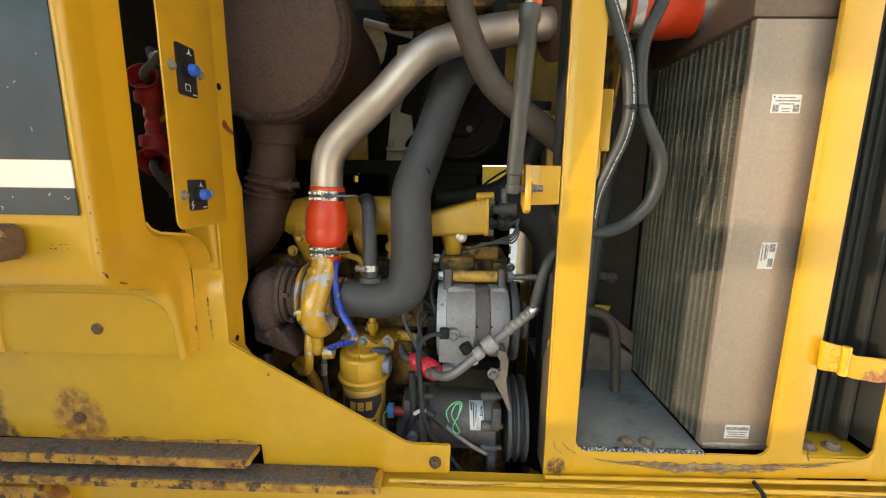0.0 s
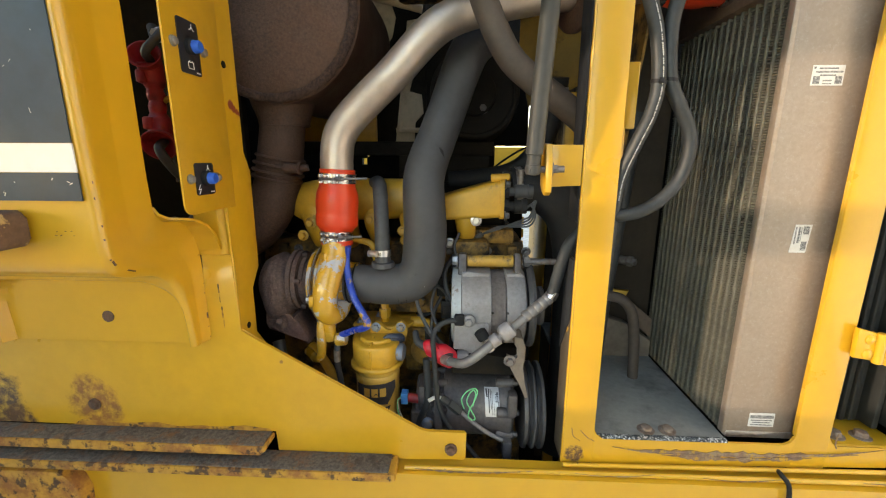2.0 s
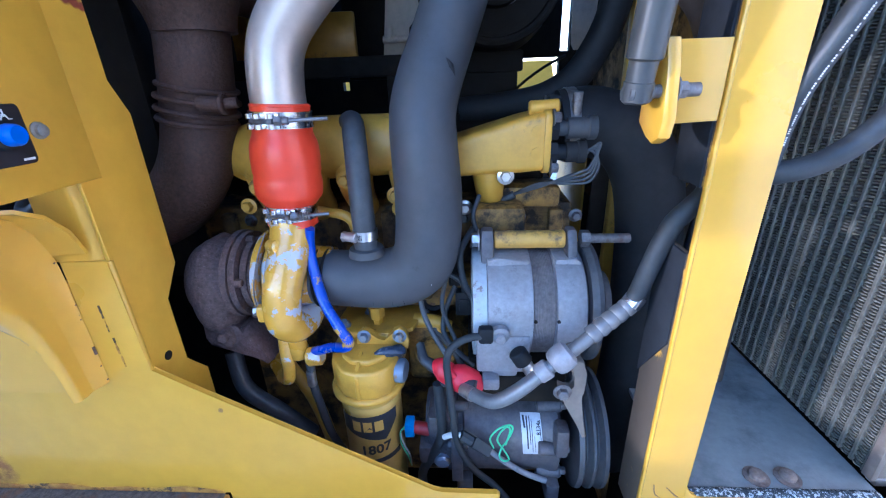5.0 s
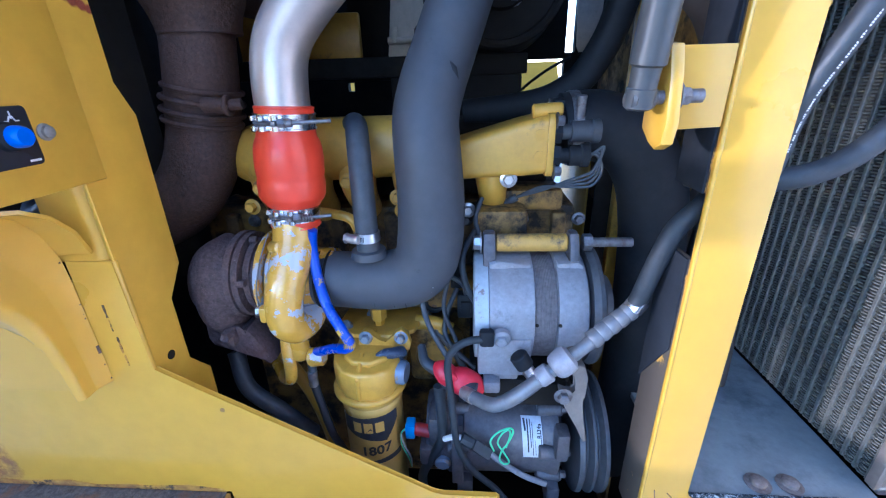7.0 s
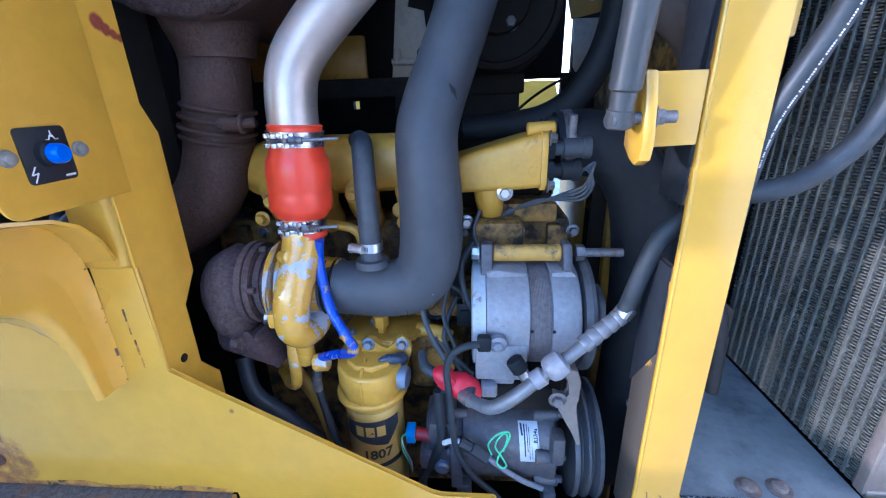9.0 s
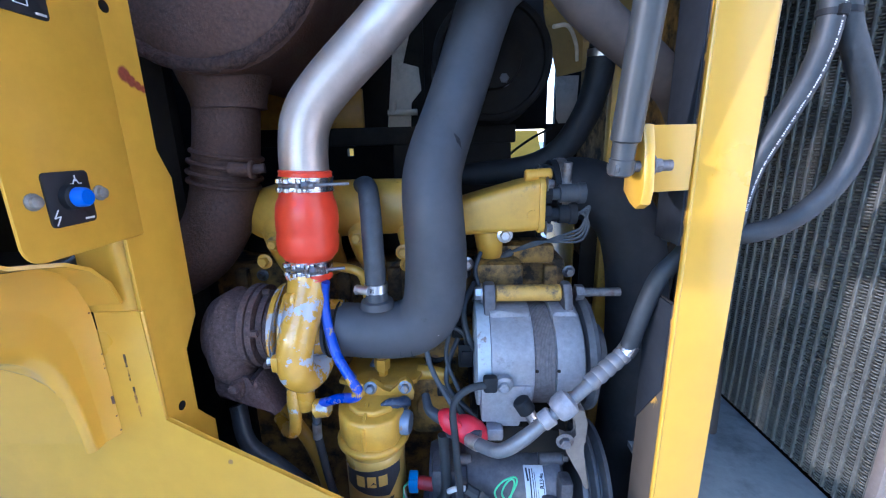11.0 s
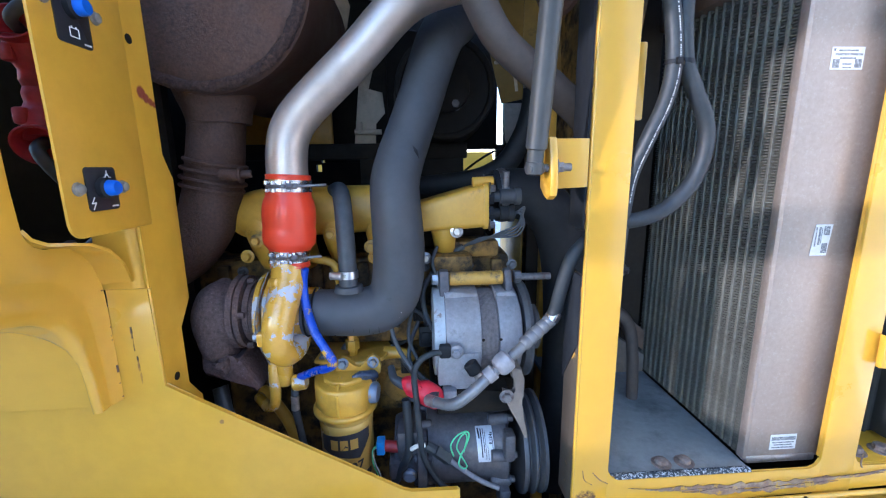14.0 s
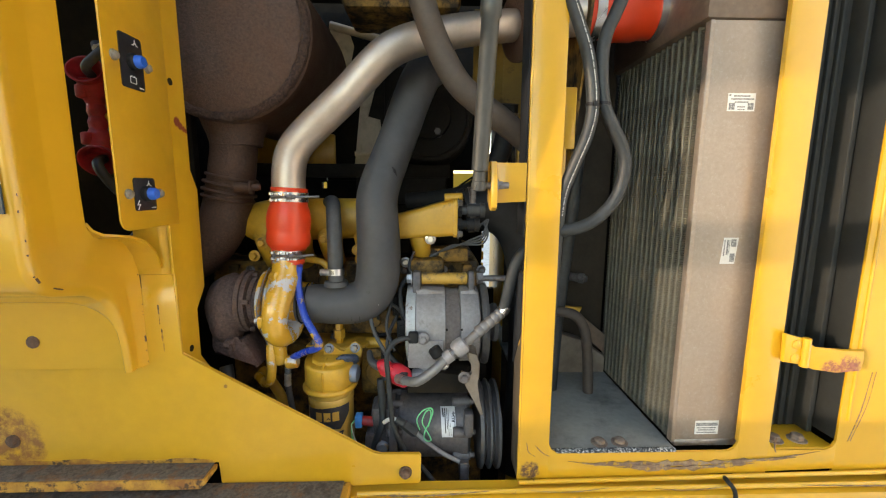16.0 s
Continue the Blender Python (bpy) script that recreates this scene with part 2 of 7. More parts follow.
M_PULLEY = mat("worn_pulley_steel", (0.085, 0.085, 0.090), 0.5, 0.4, fine=(100, 0.2), dirt=[((0.15, 0.14, 0.135), 20, 0.5, 0.75, 0.5)])
M_BLUE = mat("blue_wrapped_line", (0.012, 0.055, 0.42), 0.32, coat=0.3, fine=(60, 0.12), dirt=[((0.45, 0.27, 0.05), 50, 0.60, 0.63, 0.9)])
M_KNOB = mat("blue_knob_plastic", (0.015, 0.12, 0.62), 0.4, fine=(90, 0.08))
M_PLATE = mat("black_label_plate", (0.018, 0.018, 0.021), 0.42, fine=(80, 0.2))
M_WHITE = mat("white_marking", (0.75, 0.75, 0.74), 0.5, fine=(90, 0.08))
M_STICKER = mat("white_sticker", (0.66, 0.65, 0.62), 0.45, fine=(90, 0.06), dirt=[((0.42, 0.38, 0.33), 40, 0.52, 0.75, 0.5)])
M_INK = mat("label_ink", (0.03, 0.03, 0.035), 0.5, fine=(90, 0.2))
M_SILVERTAG = mat("silver_type_plate", (0.60, 0.60, 0.61), 0.4, 0.3, fine=(90, 0.1), dirt=[((0.3, 0.27, 0.25), 60, 0.55, 0.72, 0.6)])
M_CREAM = mat("filter_cream_paint", (0.60, 0.37, 0.075), 0.36, coat=0.3, fine=(40, 0.05), dirt=[((0.34, 0.2, 0.05), 12, 0.52, 0.75, 0.5)])
M_REDBOOT = mat("red_rubber_boot", (0.62, 0.018, 0.035), 0.42, fine=(90, 0.12), dirt=[((0.25, 0.03, 0.03), 40, 0.52, 0.72, 0.5)])
M_REDPLUG = mat("red_connector", (0.36, 0.025, 0.025), 0.45, fine=(90, 0.15), dirt=[((0.15, 0.04, 0.03), 50, 0.5, 0.7, 0.6)])
M_ISO = mat("dull_red_plastic", (0.36, 0.018, 0.028), 0.5, fine=(70, 0.2), dirt=[((0.09, 0.02, 0.02), 30, 0.45, 0.7, 0.6)])
M_BLUEPLUG = mat("blue_connector", (0.05, 0.25, 0.60), 0.45, fine=(90, 0.1))
M_GREEN = mat("green_wire", (0.16, 0.62, 0.28), 0.4, fine=(90, 0.1))
M_COOLER = mat("tan_cooler_plate", (0.37, 0.305, 0.25), 0.42, 0.5, fine=(130, 0.10), dirt=[((0.29, 0.21, 0.16), 3.0, 0.45, 0.75, 0.5), ((0.50, 0.45, 0.39), 160, 0.56, 0.7, 0.5)], bump=(90, 0.12, 0.001))
M_TANK = mat("brown_cooler_tank", (0.20, 0.145, 0.11), 0.5, 0.4, fine=(80, 0.15), dirt=[((0.12, 0.08, 0.06), 5, 0.45, 0.75, 0.6)])
M_FIN = mat("dusty_cooler_fin", (0.155, 0.152, 0.124), 0.6, 0.3, fine=(160, 0.25), dirt=[((0.065, 0.058, 0.044), 16, 0.42, 0.72, 0.7)])
M_CORE = mat("cooler_core_dark", (0.035, 0.033, 0.03), 0.8, fine=(90, 0.3))
M_FLOOR = mat("grey_floor_plate", (0.25, 0.258, 0.245), 0.42, 0.15, fine=(70, 0.14), dirt=[((0.34, 0.34, 0.31), 4, 0.45, 0.7, 0.6), ((0.085, 0.09, 0.095), 6, 0.52, 0.66, 0.75)], bump=(60, 0.12, 0.001))
M_FOAM = mat("speckled_edge_strip", (0.045, 0.055, 0.06), 0.5, fine=(200, 0.4), dirt=[((0.70, 0.72, 0.72), 240, 0.51, 0.56, 0.95), ((0.02, 0.03, 0.04), 170, 0.54, 0.58, 0.9)], bump=(260, 0.9, 0.003))
M_STEP = mat("rusted_step_bar", (0.52, 0.27, 0.035), 0.55, fine=(60, 0.12), dirt=[((0.27, 0.105, 0.032), 20, 0.45, 0.60, 0.9), ((0.075, 0.045, 0.03), 34, 0.52, 0.58, 0.95)], bump=(70, 0.5, 0.003))
M_SCRAPE = mat("scraped_sealant", (0.19, 0.115, 0.075), 0.7, fine=(90, 0.3), dirt=[((0.33, 0.24, 0.15), 40, 0.50, 0.60, 0.8), ((0.50, 0.29, 0.03), 75, 0.56, 0.60, 0.9)], bump=(120, 0.6, 0.002))
M_GRIT = mat("worn_grip_tread", (0.125, 0.108, 0.094), 0.9, fine=(150, 0.5), dirt=[((0.22, 0.11, 0.05), 22, 0.50, 0.64, 0.8), ((0.06, 0.05, 0.045), 34, 0.54, 0.64, 0.7), ((0.42, 0.22, 0.05), 28, 0.66, 0.70, 0.8)], bump=(160, 1.0, 0.005))
M_DECAL = mat("slate_blue_decal", (0.028, 0.050, 0.074), 0.4, fine=(40, 0.12), dirt=[((0.075, 0.09, 0.105), 4, 0.45, 0.8, 0.5), ((0.45, 0.47, 0.48), 150, 0.735, 0.755, 0.7)], spec=0.25)
M_DECALW = mat("white_decal_stripe", (0.74, 0.75, 0.74), 0.35, fine=(40, 0.05), coat=0.2)
M_BROWNTAB = mat("brown_rusted_tab", (0.13, 0.075, 0.05), 0.7, fine=(70, 0.3), dirt=[((0.5, 0.34, 0.14), 30, 0.56, 0.60, 0.9)], bump=(80, 0.4, 0.002))
M_GREYPIPE = mat("grey_strut_tube", (0.062, 0.066, 0.066), 0.40, 0.35, fine=(60, 0.1), dirt=[((0.06, 0.06, 0.06), 14, 0.5, 0.75, 0.6)], coat=0.1)
M_ORANGE = mat("orange_lock_sleeve", (0.85, 0.12, 0.03), 0.45, fine=(60, 0.08))
M_OLIVE = mat("olive_yellow_sheet", (0.30, 0.185, 0.035), 0.5, fine=(30, 0.1), dirt=[((0.16, 0.095, 0.03), 5.0, 0.45, 0.75, 0.6), ((0.04, 0.03, 0.02), 14, 0.58, 0.68, 0.7)], bump=(30, 0.1, 0.002))
M_CHALK = mat("chalky_yellow_paint", (0.66, 0.36, 0.03), 0.8, fine=(20, 0.06), dirt=[((0.5, 0.27, 0.04), 4.0, 0.5, 0.8, 0.4)], spec=0.15)
M_CREAMMETAL = mat("cream_bracket", (0.60, 0.49, 0.36), 0.6, fine=(50, 0.1), dirt=[((0.2, 0.15, 0.1), 14, 0.5, 0.72, 0.6)])
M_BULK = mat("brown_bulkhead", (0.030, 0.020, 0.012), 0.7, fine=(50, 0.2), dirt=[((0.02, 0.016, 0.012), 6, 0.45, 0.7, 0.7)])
M_DUSTTANK = mat("dusty_beige_tank", (0.20, 0.165, 0.13), 0.7, fine=(60, 0.15), dirt=[((0.11, 0.085, 0.065), 12, 0.45, 0.7, 0.7)])
M_BARNACLE = mat("dark_radiator_and_return_shade", (0.019, 0.021, 0.020), 0.6, fine=(60, 0.2), dirt=[((0.034, 0.033, 0.030), 7, 0.45, 0.75, 0.6)])
# sheet of the unseen walls and panels added to block light
M_UNSEEN = mat("grey_unseen_sheet", (0.30, 0.29, 0.28), 0.7, fine=(3, 0.1), dirt=[((0.20, 0.18, 0.16), 1.2, 0.45, 0.75, 0.5)])
M_BOUNCEWALL = mat("pale_render", (0.82, 0.79, 0.74), 0.85, fine=(8, 0.06), dirt=[((0.62, 0.59, 0.54), 0.8, 0.5, 0.8, 0.4)], bump=(40, 0.3, 0.004))
M_GROUND = mat("yard_gravel", (0.48, 0.44, 0.385), 0.95, fine=(12, 0.3), dirt=[((0.33, 0.30, 0.26), 0.6, 0.45, 0.7, 0.5)], bump=(30, 0.6, 0.02))


# ---- building helpers ----
def axes(axis):
    w = Vector(axis).normalized()
    u = w.cross(Vector((0, 0, 1)) if abs(w.z) < 0.9 else Vector((0, 1, 0))).normalized()
    return u, w.cross(u), w


def box(bm, a, b, bevel=0.0, seg=2):
    a, b = Vector(a), Vector(b)
    r = bmesh.ops.create_cube(bm, size=1, matrix=Matrix.Translation((a + b) / 2) @ Matrix.Diagonal((*(b - a), 1)))
    if bevel:
        edges = list({e for v in r["verts"] for e in v.link_edges})
        bmesh.ops.bevel(bm, geom=edges, offset=bevel, segments=seg, profile=0.5, affect="EDGES")
    return bm


def prism(bm, pts, axis, lo, hi, bevel=0.0, seg=2):
    """A flat outline, given across the axis ('x': y, z; 'y': x, z; 'z': x, y), made thick from lo to hi."""
    k = "xyz".index(axis)

    def place(p, d):
        v = list(p)
        v.insert(k, d)
        return bm.verts.new(v)
    a, b = [place(p, lo) for p in pts], [place(p, hi) for p in pts]
    n = len(pts)
    faces = [bm.faces.new(a), bm.faces.new(b[::-1])]
    faces += [bm.faces.new((a[i], b[i], b[(i + 1) % n], a[(i + 1) % n])) for i in range(n)]
    if bevel:
        edges = list({e for f in faces[:2] for e in f.edges})
        bmesh.ops.bevel(bm, geom=edges, offset=bevel, segments=seg, profile=0.5, affect="EDGES")
    return bm


def spline(pts, res=7):
    p = [Vector(q) for q in pts]
    if len(p) < 3:
        return p, [i / max(1, len(p) - 1) * (len(p) - 1) for i in range(len(p))]
    p = [2 * p[0] - p[1]] + p + [2 * p[-1] - p[-2]]
    out, at = [], []
    for i in range(1, len(p) - 2):
        for j in range(res):
            t = j / res
            a, b, c, d = p[i - 1:i + 3]
            out.append(0.5 * (2 * b + (c - a) * t + (2 * a - 5 * b + 4 * c - d) * t * t + (3 * b - a - 3 * c + d) * t ** 3))
            at.append(i - 1 + t)
    out.append(p[-2])
    at.append(len(p) - 3)
    return out, at


def tube(bm, pts, r, seg=16, res=7, caps=True, wobble=0.0):
    line, at = spline(pts, res)
    rad = [r] * len(line) if not isinstance(r, (list, tuple)) else [r[int(a)] + (r[min(int(a) + 1, len(r) - 1)] - r[int(a)]) * (a - int(a)) for a in at]
    d = (line[1] - line[0]).normalized()
    u = axes(d)[0]
    rings = []
    for i, p in enumerate(line):
        q = line[min(i + 1, len(line) - 1)] - line[max(i - 1, 0)]
        d = q.normalized()
        u = (u - d * u.dot(d)).normalized()
        v = d.cross(u)
        ring_ = []
        for k in range(seg):
            a = 2 * math.pi * k / seg
            w = rad[i] * (1 + wobble * noise.noise(p * 14 + Vector((math.cos(a), math.sin(a), 0))))
            ring_.append(bm.verts.new(p + (u * math.cos(a) + v * math.sin(a)) * w))
        rings.append(ring_)
    for a, b in zip(rings, rings[1:]):
        for k in range(seg):
            bm.faces.new((a[k], a[(k + 1) % seg], b[(k + 1) % seg], b[k]))
    if caps:
        bm.faces.new(rings[0][::-1])
        bm.faces.new(rings[-1])
    return bm


def lathe(bm, prof, org, axis, seg=32, squash=1.0):
    """Turns the profile, rows (along the axis, radius), round the axis through org."""
    u, v, w = axes(axis)
    org = Vector(org)
    rings = []
    for s, r in prof:
        r = max(r, 1e-5)
        rings.append([bm.verts.new(org + w * s + (u * math.cos(2 * math.pi * k / seg) + v * math.sin(2 * math.pi * k / seg) * squash) * r) for k in range(seg)])
    for a, b in zip(rings, rings[1:]):
        for k in range(seg):
            bm.faces.new((a[k], a[(k + 1) % seg], b[(k + 1) % seg], b[k]))
    bm.faces.new(rings[0][::-1])
    bm.faces.new(rings[-1])
    return bm


def rod(bm, a, b, r, seg=14, bevel=0.0):
    a, b = Vector(a), Vector(b)
    n = (b - a).length
    e = min(bevel, n / 3)
    return lathe(bm, [(0, r - e), (e, r), (n - e, r), (n, r - e)] if e else [(0, r), (n, r)], a, b - a, seg)


def ring(bm, c, axis, big, small, seg=32, rs=8):
    u, v, w = axes(axis)
    c = Vector(c)
    rings = []
    for k in range(seg):
        a = 2 * math.pi * k / seg
        d = u * math.cos(a) + v * math.sin(a)
        rings.append([bm.verts.new(c + d * (big + small * math.cos(2 * math.pi * j / rs)) + w * small * math.sin(2 * math.pi * j / rs)) for j in range(rs)])
    for i in range(seg):
        a, b = rings[i], rings[(i + 1) % seg]
        for j in range(rs):
            bm.faces.new((a[j], b[j], b[(j + 1) % rs], a[(j + 1) % rs]))
    return bm


def hexhead(bm, pos, axis, size=0.013, high=0.008, washer=True):
    """A bolt head on pos that points along the axis, over its washer."""
    w = Vector(axis).normalized()
    p = Vector(pos)
    base = 0.0
    if washer:
        lathe(bm, [(0, size * 0.88), (0.0014, size * 0.88), (0.002, size * 0.8)], p, w, 18)
        base = 0.0018
    lathe(bm, [(base, size * 0.577), (base + high * 0.82, size * 0.577), (base + high, size * 0.48)], p, w, 6)
    return bm


def thing(name, base, label, category, group=""):
    ob = new(name)
    ob.location = base
    ob.empty_display_size = 0.03
    return tagged(ob, label, category, group)


def part(name, bm, material, parent, label="", sharp=38):
    bmesh.ops.recalc_face_normals(bm, faces=bm.faces)
    me = bpy.data.meshes.new(name)
    bm.to_mesh(me)
    bm.free()
    me.materials.append(material)
    me.polygons.foreach_set("use_smooth", [True] * len(me.polygons))
    me.set_sharp_from_angle(angle=radians(sharp))
    ob = new(name, me)
    if parent is not None:
        ob.parent = parent
        if parent.type == "EMPTY":
            ob.matrix_parent_inverse = Matrix.Translation(parent.location).inverted()
    return tagged(ob, label)


def solo(name, bm, material, label, category, group="", kind="", sharp=38):
    return tagged(part(name, bm, material, None, "", sharp), label, category, group, kind)


def B():
    return bmesh.new()


def rounded(x0, x1, z0, z1, r, n=5, corners=(1, 1, 1, 1)):
    """Outline of a rectangle with rounded corners: lower left, lower right, upper right, upper left."""
    out = []
    for i, (cx, cz, a0) in enumerate(((x0 + r, z0 + r, 180), (x1 - r, z0 + r, 270), (x1 - r, z1 - r, 0), (x0 + r, z1 - r, 90))):
        if corners[i]:
            out += [(cx + r * math.cos(radians(a0 + 90 * k / n)), cz + r * math.sin(radians(a0 + 90 * k / n))) for k in range(n + 1)]
        else:
            out.append(((x0, z0), (x1, z0), (x1, z1), (x0, z1))[i])
    return out


# ---- setting: ground, bay walls ----
bm = B()
box(bm, (-400, -400, -0.3), (400, 400, 0.0))
solo("ground", bm, M_GROUND, "pale trodden yard gravel under the machine", "ground", kind="structure")

# bay walls, floor and deck are near-black: the bay's shade is in their colour
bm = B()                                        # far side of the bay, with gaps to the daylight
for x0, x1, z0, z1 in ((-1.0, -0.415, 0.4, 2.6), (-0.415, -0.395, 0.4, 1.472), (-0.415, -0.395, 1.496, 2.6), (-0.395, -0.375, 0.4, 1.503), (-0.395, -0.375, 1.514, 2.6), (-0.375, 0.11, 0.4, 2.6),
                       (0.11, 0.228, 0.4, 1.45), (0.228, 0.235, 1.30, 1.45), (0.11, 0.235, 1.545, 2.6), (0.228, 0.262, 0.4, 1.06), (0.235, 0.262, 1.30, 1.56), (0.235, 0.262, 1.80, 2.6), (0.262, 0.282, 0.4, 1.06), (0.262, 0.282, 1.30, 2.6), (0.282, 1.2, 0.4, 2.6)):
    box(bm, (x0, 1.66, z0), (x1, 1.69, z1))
solo("wall_far", bm, M_DARK, "far wall of the engine bay, coloured shade-black, with narrow gaps", "wall", kind="structure")
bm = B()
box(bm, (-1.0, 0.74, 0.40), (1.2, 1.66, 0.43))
solo("floor_bay", bm, M_DARK, "belly plate under the engine, coloured near-black for shade", "floor", kind="structure")
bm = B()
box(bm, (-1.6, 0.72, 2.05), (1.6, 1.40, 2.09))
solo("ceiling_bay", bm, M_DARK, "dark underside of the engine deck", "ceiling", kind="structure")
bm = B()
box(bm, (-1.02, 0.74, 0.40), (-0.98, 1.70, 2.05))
solo("wall_left", bm, M_DARK, "bulkhead at the end of the bay, coloured near-black for shade", "wall", kind="structure")
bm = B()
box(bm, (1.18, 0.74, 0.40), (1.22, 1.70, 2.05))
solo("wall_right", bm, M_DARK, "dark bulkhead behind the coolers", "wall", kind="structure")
bm = B()                                        # unseen wall added to shade the machine's near end from the low sun
prism(bm, [(-6.98, -3.03), (-8.20, -0.73), (-8.45, -0.86), (-7.23, -3.16)], "z", 0.0, 3.6)
solo("wall_sun_block", bm, M_UNSEEN, "unseen grey wall added across the yard to block the sun", "wall", kind="structure")
bm = B()                                        # unseen pale wall added at the other end to bounce sunlight back
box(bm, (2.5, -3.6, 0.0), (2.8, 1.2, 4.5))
solo("wall_bounce", bm, M_BOUNCEWALL, "unseen pale rendered wall added to bounce sunlight at the machine", "wall", kind="structure")
bm = B()                                        # unseen wall added opposite the machine to hold back the front sky
box(bm, (0.6, -3.9, 0.0), (2.8, -3.62, 5.0))
solo("wall_sky_block", bm, M_UNSEEN, "unseen grey wall added opposite the machine to block sky", "wall", kind="structure")

bm = B()                                        # sloping plate added beyond the far side; skylit, it fills the gaps with gold
prism(bm, [(2.10, 1.30), (2.36, 1.556), (2.38, 1.54), (2.12, 1.28)], "x", -0.60, 0.345, 0.004)
box(bm, (-0.60, 2.34, 0.0), (-0.50, 2.40, 1.53))
solo("far_glow_plate", bm, M_CHALK, "bright yellow plate added beyond the bay's gaps for golden light", "fender")

# unseen panels and bar added beside the bay to cast shadow bands on it
caster = thing("shadow_caster", (-1.3, -0.31, 0.0), "unseen panels and bar added to cast the shadow bands", "platform")
bm = B()
box(bm, (-3.60, -0.32, 0.0), (-0.85, -0.30, 1.335), 0.004)
part("lower_caster", bm, M_UNSEEN, caster, "grey lower panel added to cast shade")
bm = B()
box(bm, (-3.60, -0.33, 1.652), (-0.80, -0.30, 1.735), 0.012, 3)
part("bar_caster", bm, M_PAINT, caster)
bm = B()
box(bm, (-3.60, -0.33, 1.985), (-0.80, -0.31, 3.2), 0.006)
part("upper_caster", bm, M_UNSEEN, caster, "grey upper panel added to cast shade")
for x in (-3.58, -0.83):
    bm = B()
    box(bm, (x - 0.02, -0.33, 1.33), (x + 0.02, -0.30, 1.66), 0.006)
    box(bm, (x - 0.02, -0.33, 1.73), (x + 0.02, -0.312, 1.99), 0.006)
    part("upright", bm, M_PAINT, caster)

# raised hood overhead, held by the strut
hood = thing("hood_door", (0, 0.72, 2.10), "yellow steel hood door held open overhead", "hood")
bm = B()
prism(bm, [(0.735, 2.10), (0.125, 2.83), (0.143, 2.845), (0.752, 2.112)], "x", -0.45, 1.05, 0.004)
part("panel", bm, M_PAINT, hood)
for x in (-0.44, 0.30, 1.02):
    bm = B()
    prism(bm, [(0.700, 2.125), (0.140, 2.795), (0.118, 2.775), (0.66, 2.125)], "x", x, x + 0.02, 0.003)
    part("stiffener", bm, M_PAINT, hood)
bm = B()
rod(bm, (-0.42, 0.742, 2.10), (0.95, 0.742, 2.10), 0.012)
part("hinge_rod", bm, M_BOLT, hood)

# ---- frame of the side: posts, sill, lower body ----
frame_ = thing("machine_side", (0.25, 0.73, 0.90), "yellow painted steel side frame with rust along its sill", "machine side")
FY = 0.718
for a, b in (((0.188, 0.912), (0.249, 2.06)), ((0.624, 0.912), (0.687, 2.06)), ((0.823, 0.915), (1.6, 2.06))):
    bm = B()
    prism(bm, [(a[0], a[1]), (b[0], a[1] + 0.001), (b[0], b[1]), (a[0], b[1])], "y", FY, FY + 0.006, 0.0018)
    part("post", bm, M_FRAME, frame_)
for a, b in ((0.249, 0.624), (0.687, 0.823)):
    bm = B()
    prism(bm, [(a - 0.002, 0.908 + (a - 0.249) * 0.03), (b + 0.002, 0.908 + (b - 0.249) * 0.03), (b + 0.002, 0.985), (b - 0.001, 0.985), (b - 0.006, 0.972), (b - 0.018, 0.966),
               (a + 0.018, 0.966), (a + 0.006, 0.972), (a + 0.001, 0.985), (a - 0.002, 0.985)], "y", FY + 0.0004, FY + 0.0056, 0.0012)
    part("sill_plate", bm, M_FRAME, frame_, "yellow sill plate with scraped rusty lower edge")
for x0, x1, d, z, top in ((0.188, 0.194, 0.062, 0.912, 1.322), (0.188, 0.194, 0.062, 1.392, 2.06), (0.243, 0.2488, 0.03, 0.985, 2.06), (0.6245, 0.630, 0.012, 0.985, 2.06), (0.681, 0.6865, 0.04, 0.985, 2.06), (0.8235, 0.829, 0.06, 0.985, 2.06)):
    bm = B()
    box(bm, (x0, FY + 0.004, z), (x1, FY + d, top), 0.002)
    # return at the narrow window is near-black: the opening's shade, put into its colour
    part("post_return", bm, M_RETURN if x0 < 0.2 else M_BARNACLE if x0 > 0.7 else M_FRAME, frame_, "post return, grimy beside the bay, shade-dark by the narrow window")
for pts in ([(0.7245, 1.21), (0.780, 1.13), (0.780, 1.322), (0.7245, 1.322)], [(0.7245, 1.392), (0.780, 1.392), (0.780, 2.05), (0.7245, 2.05)]):
    bm = B()
    prism(bm, pts, "x", 0.1850, 0.1882, 0.0012)
    part("foam_seal", bm, M_SEAL, frame_, "dark slate foam seal on the post")
for x, r, z in ((0.1900, 0.0022, 0.915), (0.838, 0.003, 1.03)):
    bm = B()
    rod(bm, (x, FY + (0.001 if x < 0.5 else -0.001), z), (x, FY + (0.001 if x < 0.5 else -0.001), 2.05), r, 10)
    part("edge_bead", bm, M_FRAME, frame_)


def scrape(x0, x1, z0, z1, fat, y, n=44):
    """Ragged thin flake along x from (x0, z0) to (x1, z1), fat metres at its widest."""
    top, bot = [], []
    for i in range(n + 1):
        f = i / n
        x, z = x0 + (x1 - x0) * f, z0 + (z1 - z0) * f - 0.006 * math.sin(math.pi * f)
        w = fat * min(1.0, 5 * f, 5 * (1 - f)) * random.uniform(0.2, 1.0) * (0.45 + 0.55 * abs(math.sin(f * 9.0 + x0 * 40))) + 0.0003
        top.append((x, z + w * random.uniform(0.35, 0.6)))
        bot.append((x, z - w * random.uniform(0.35, 0.6)))
    bm = B()
    prism(bm, bot + top[::-1], "y", y - 0.0008, y)
    return bm


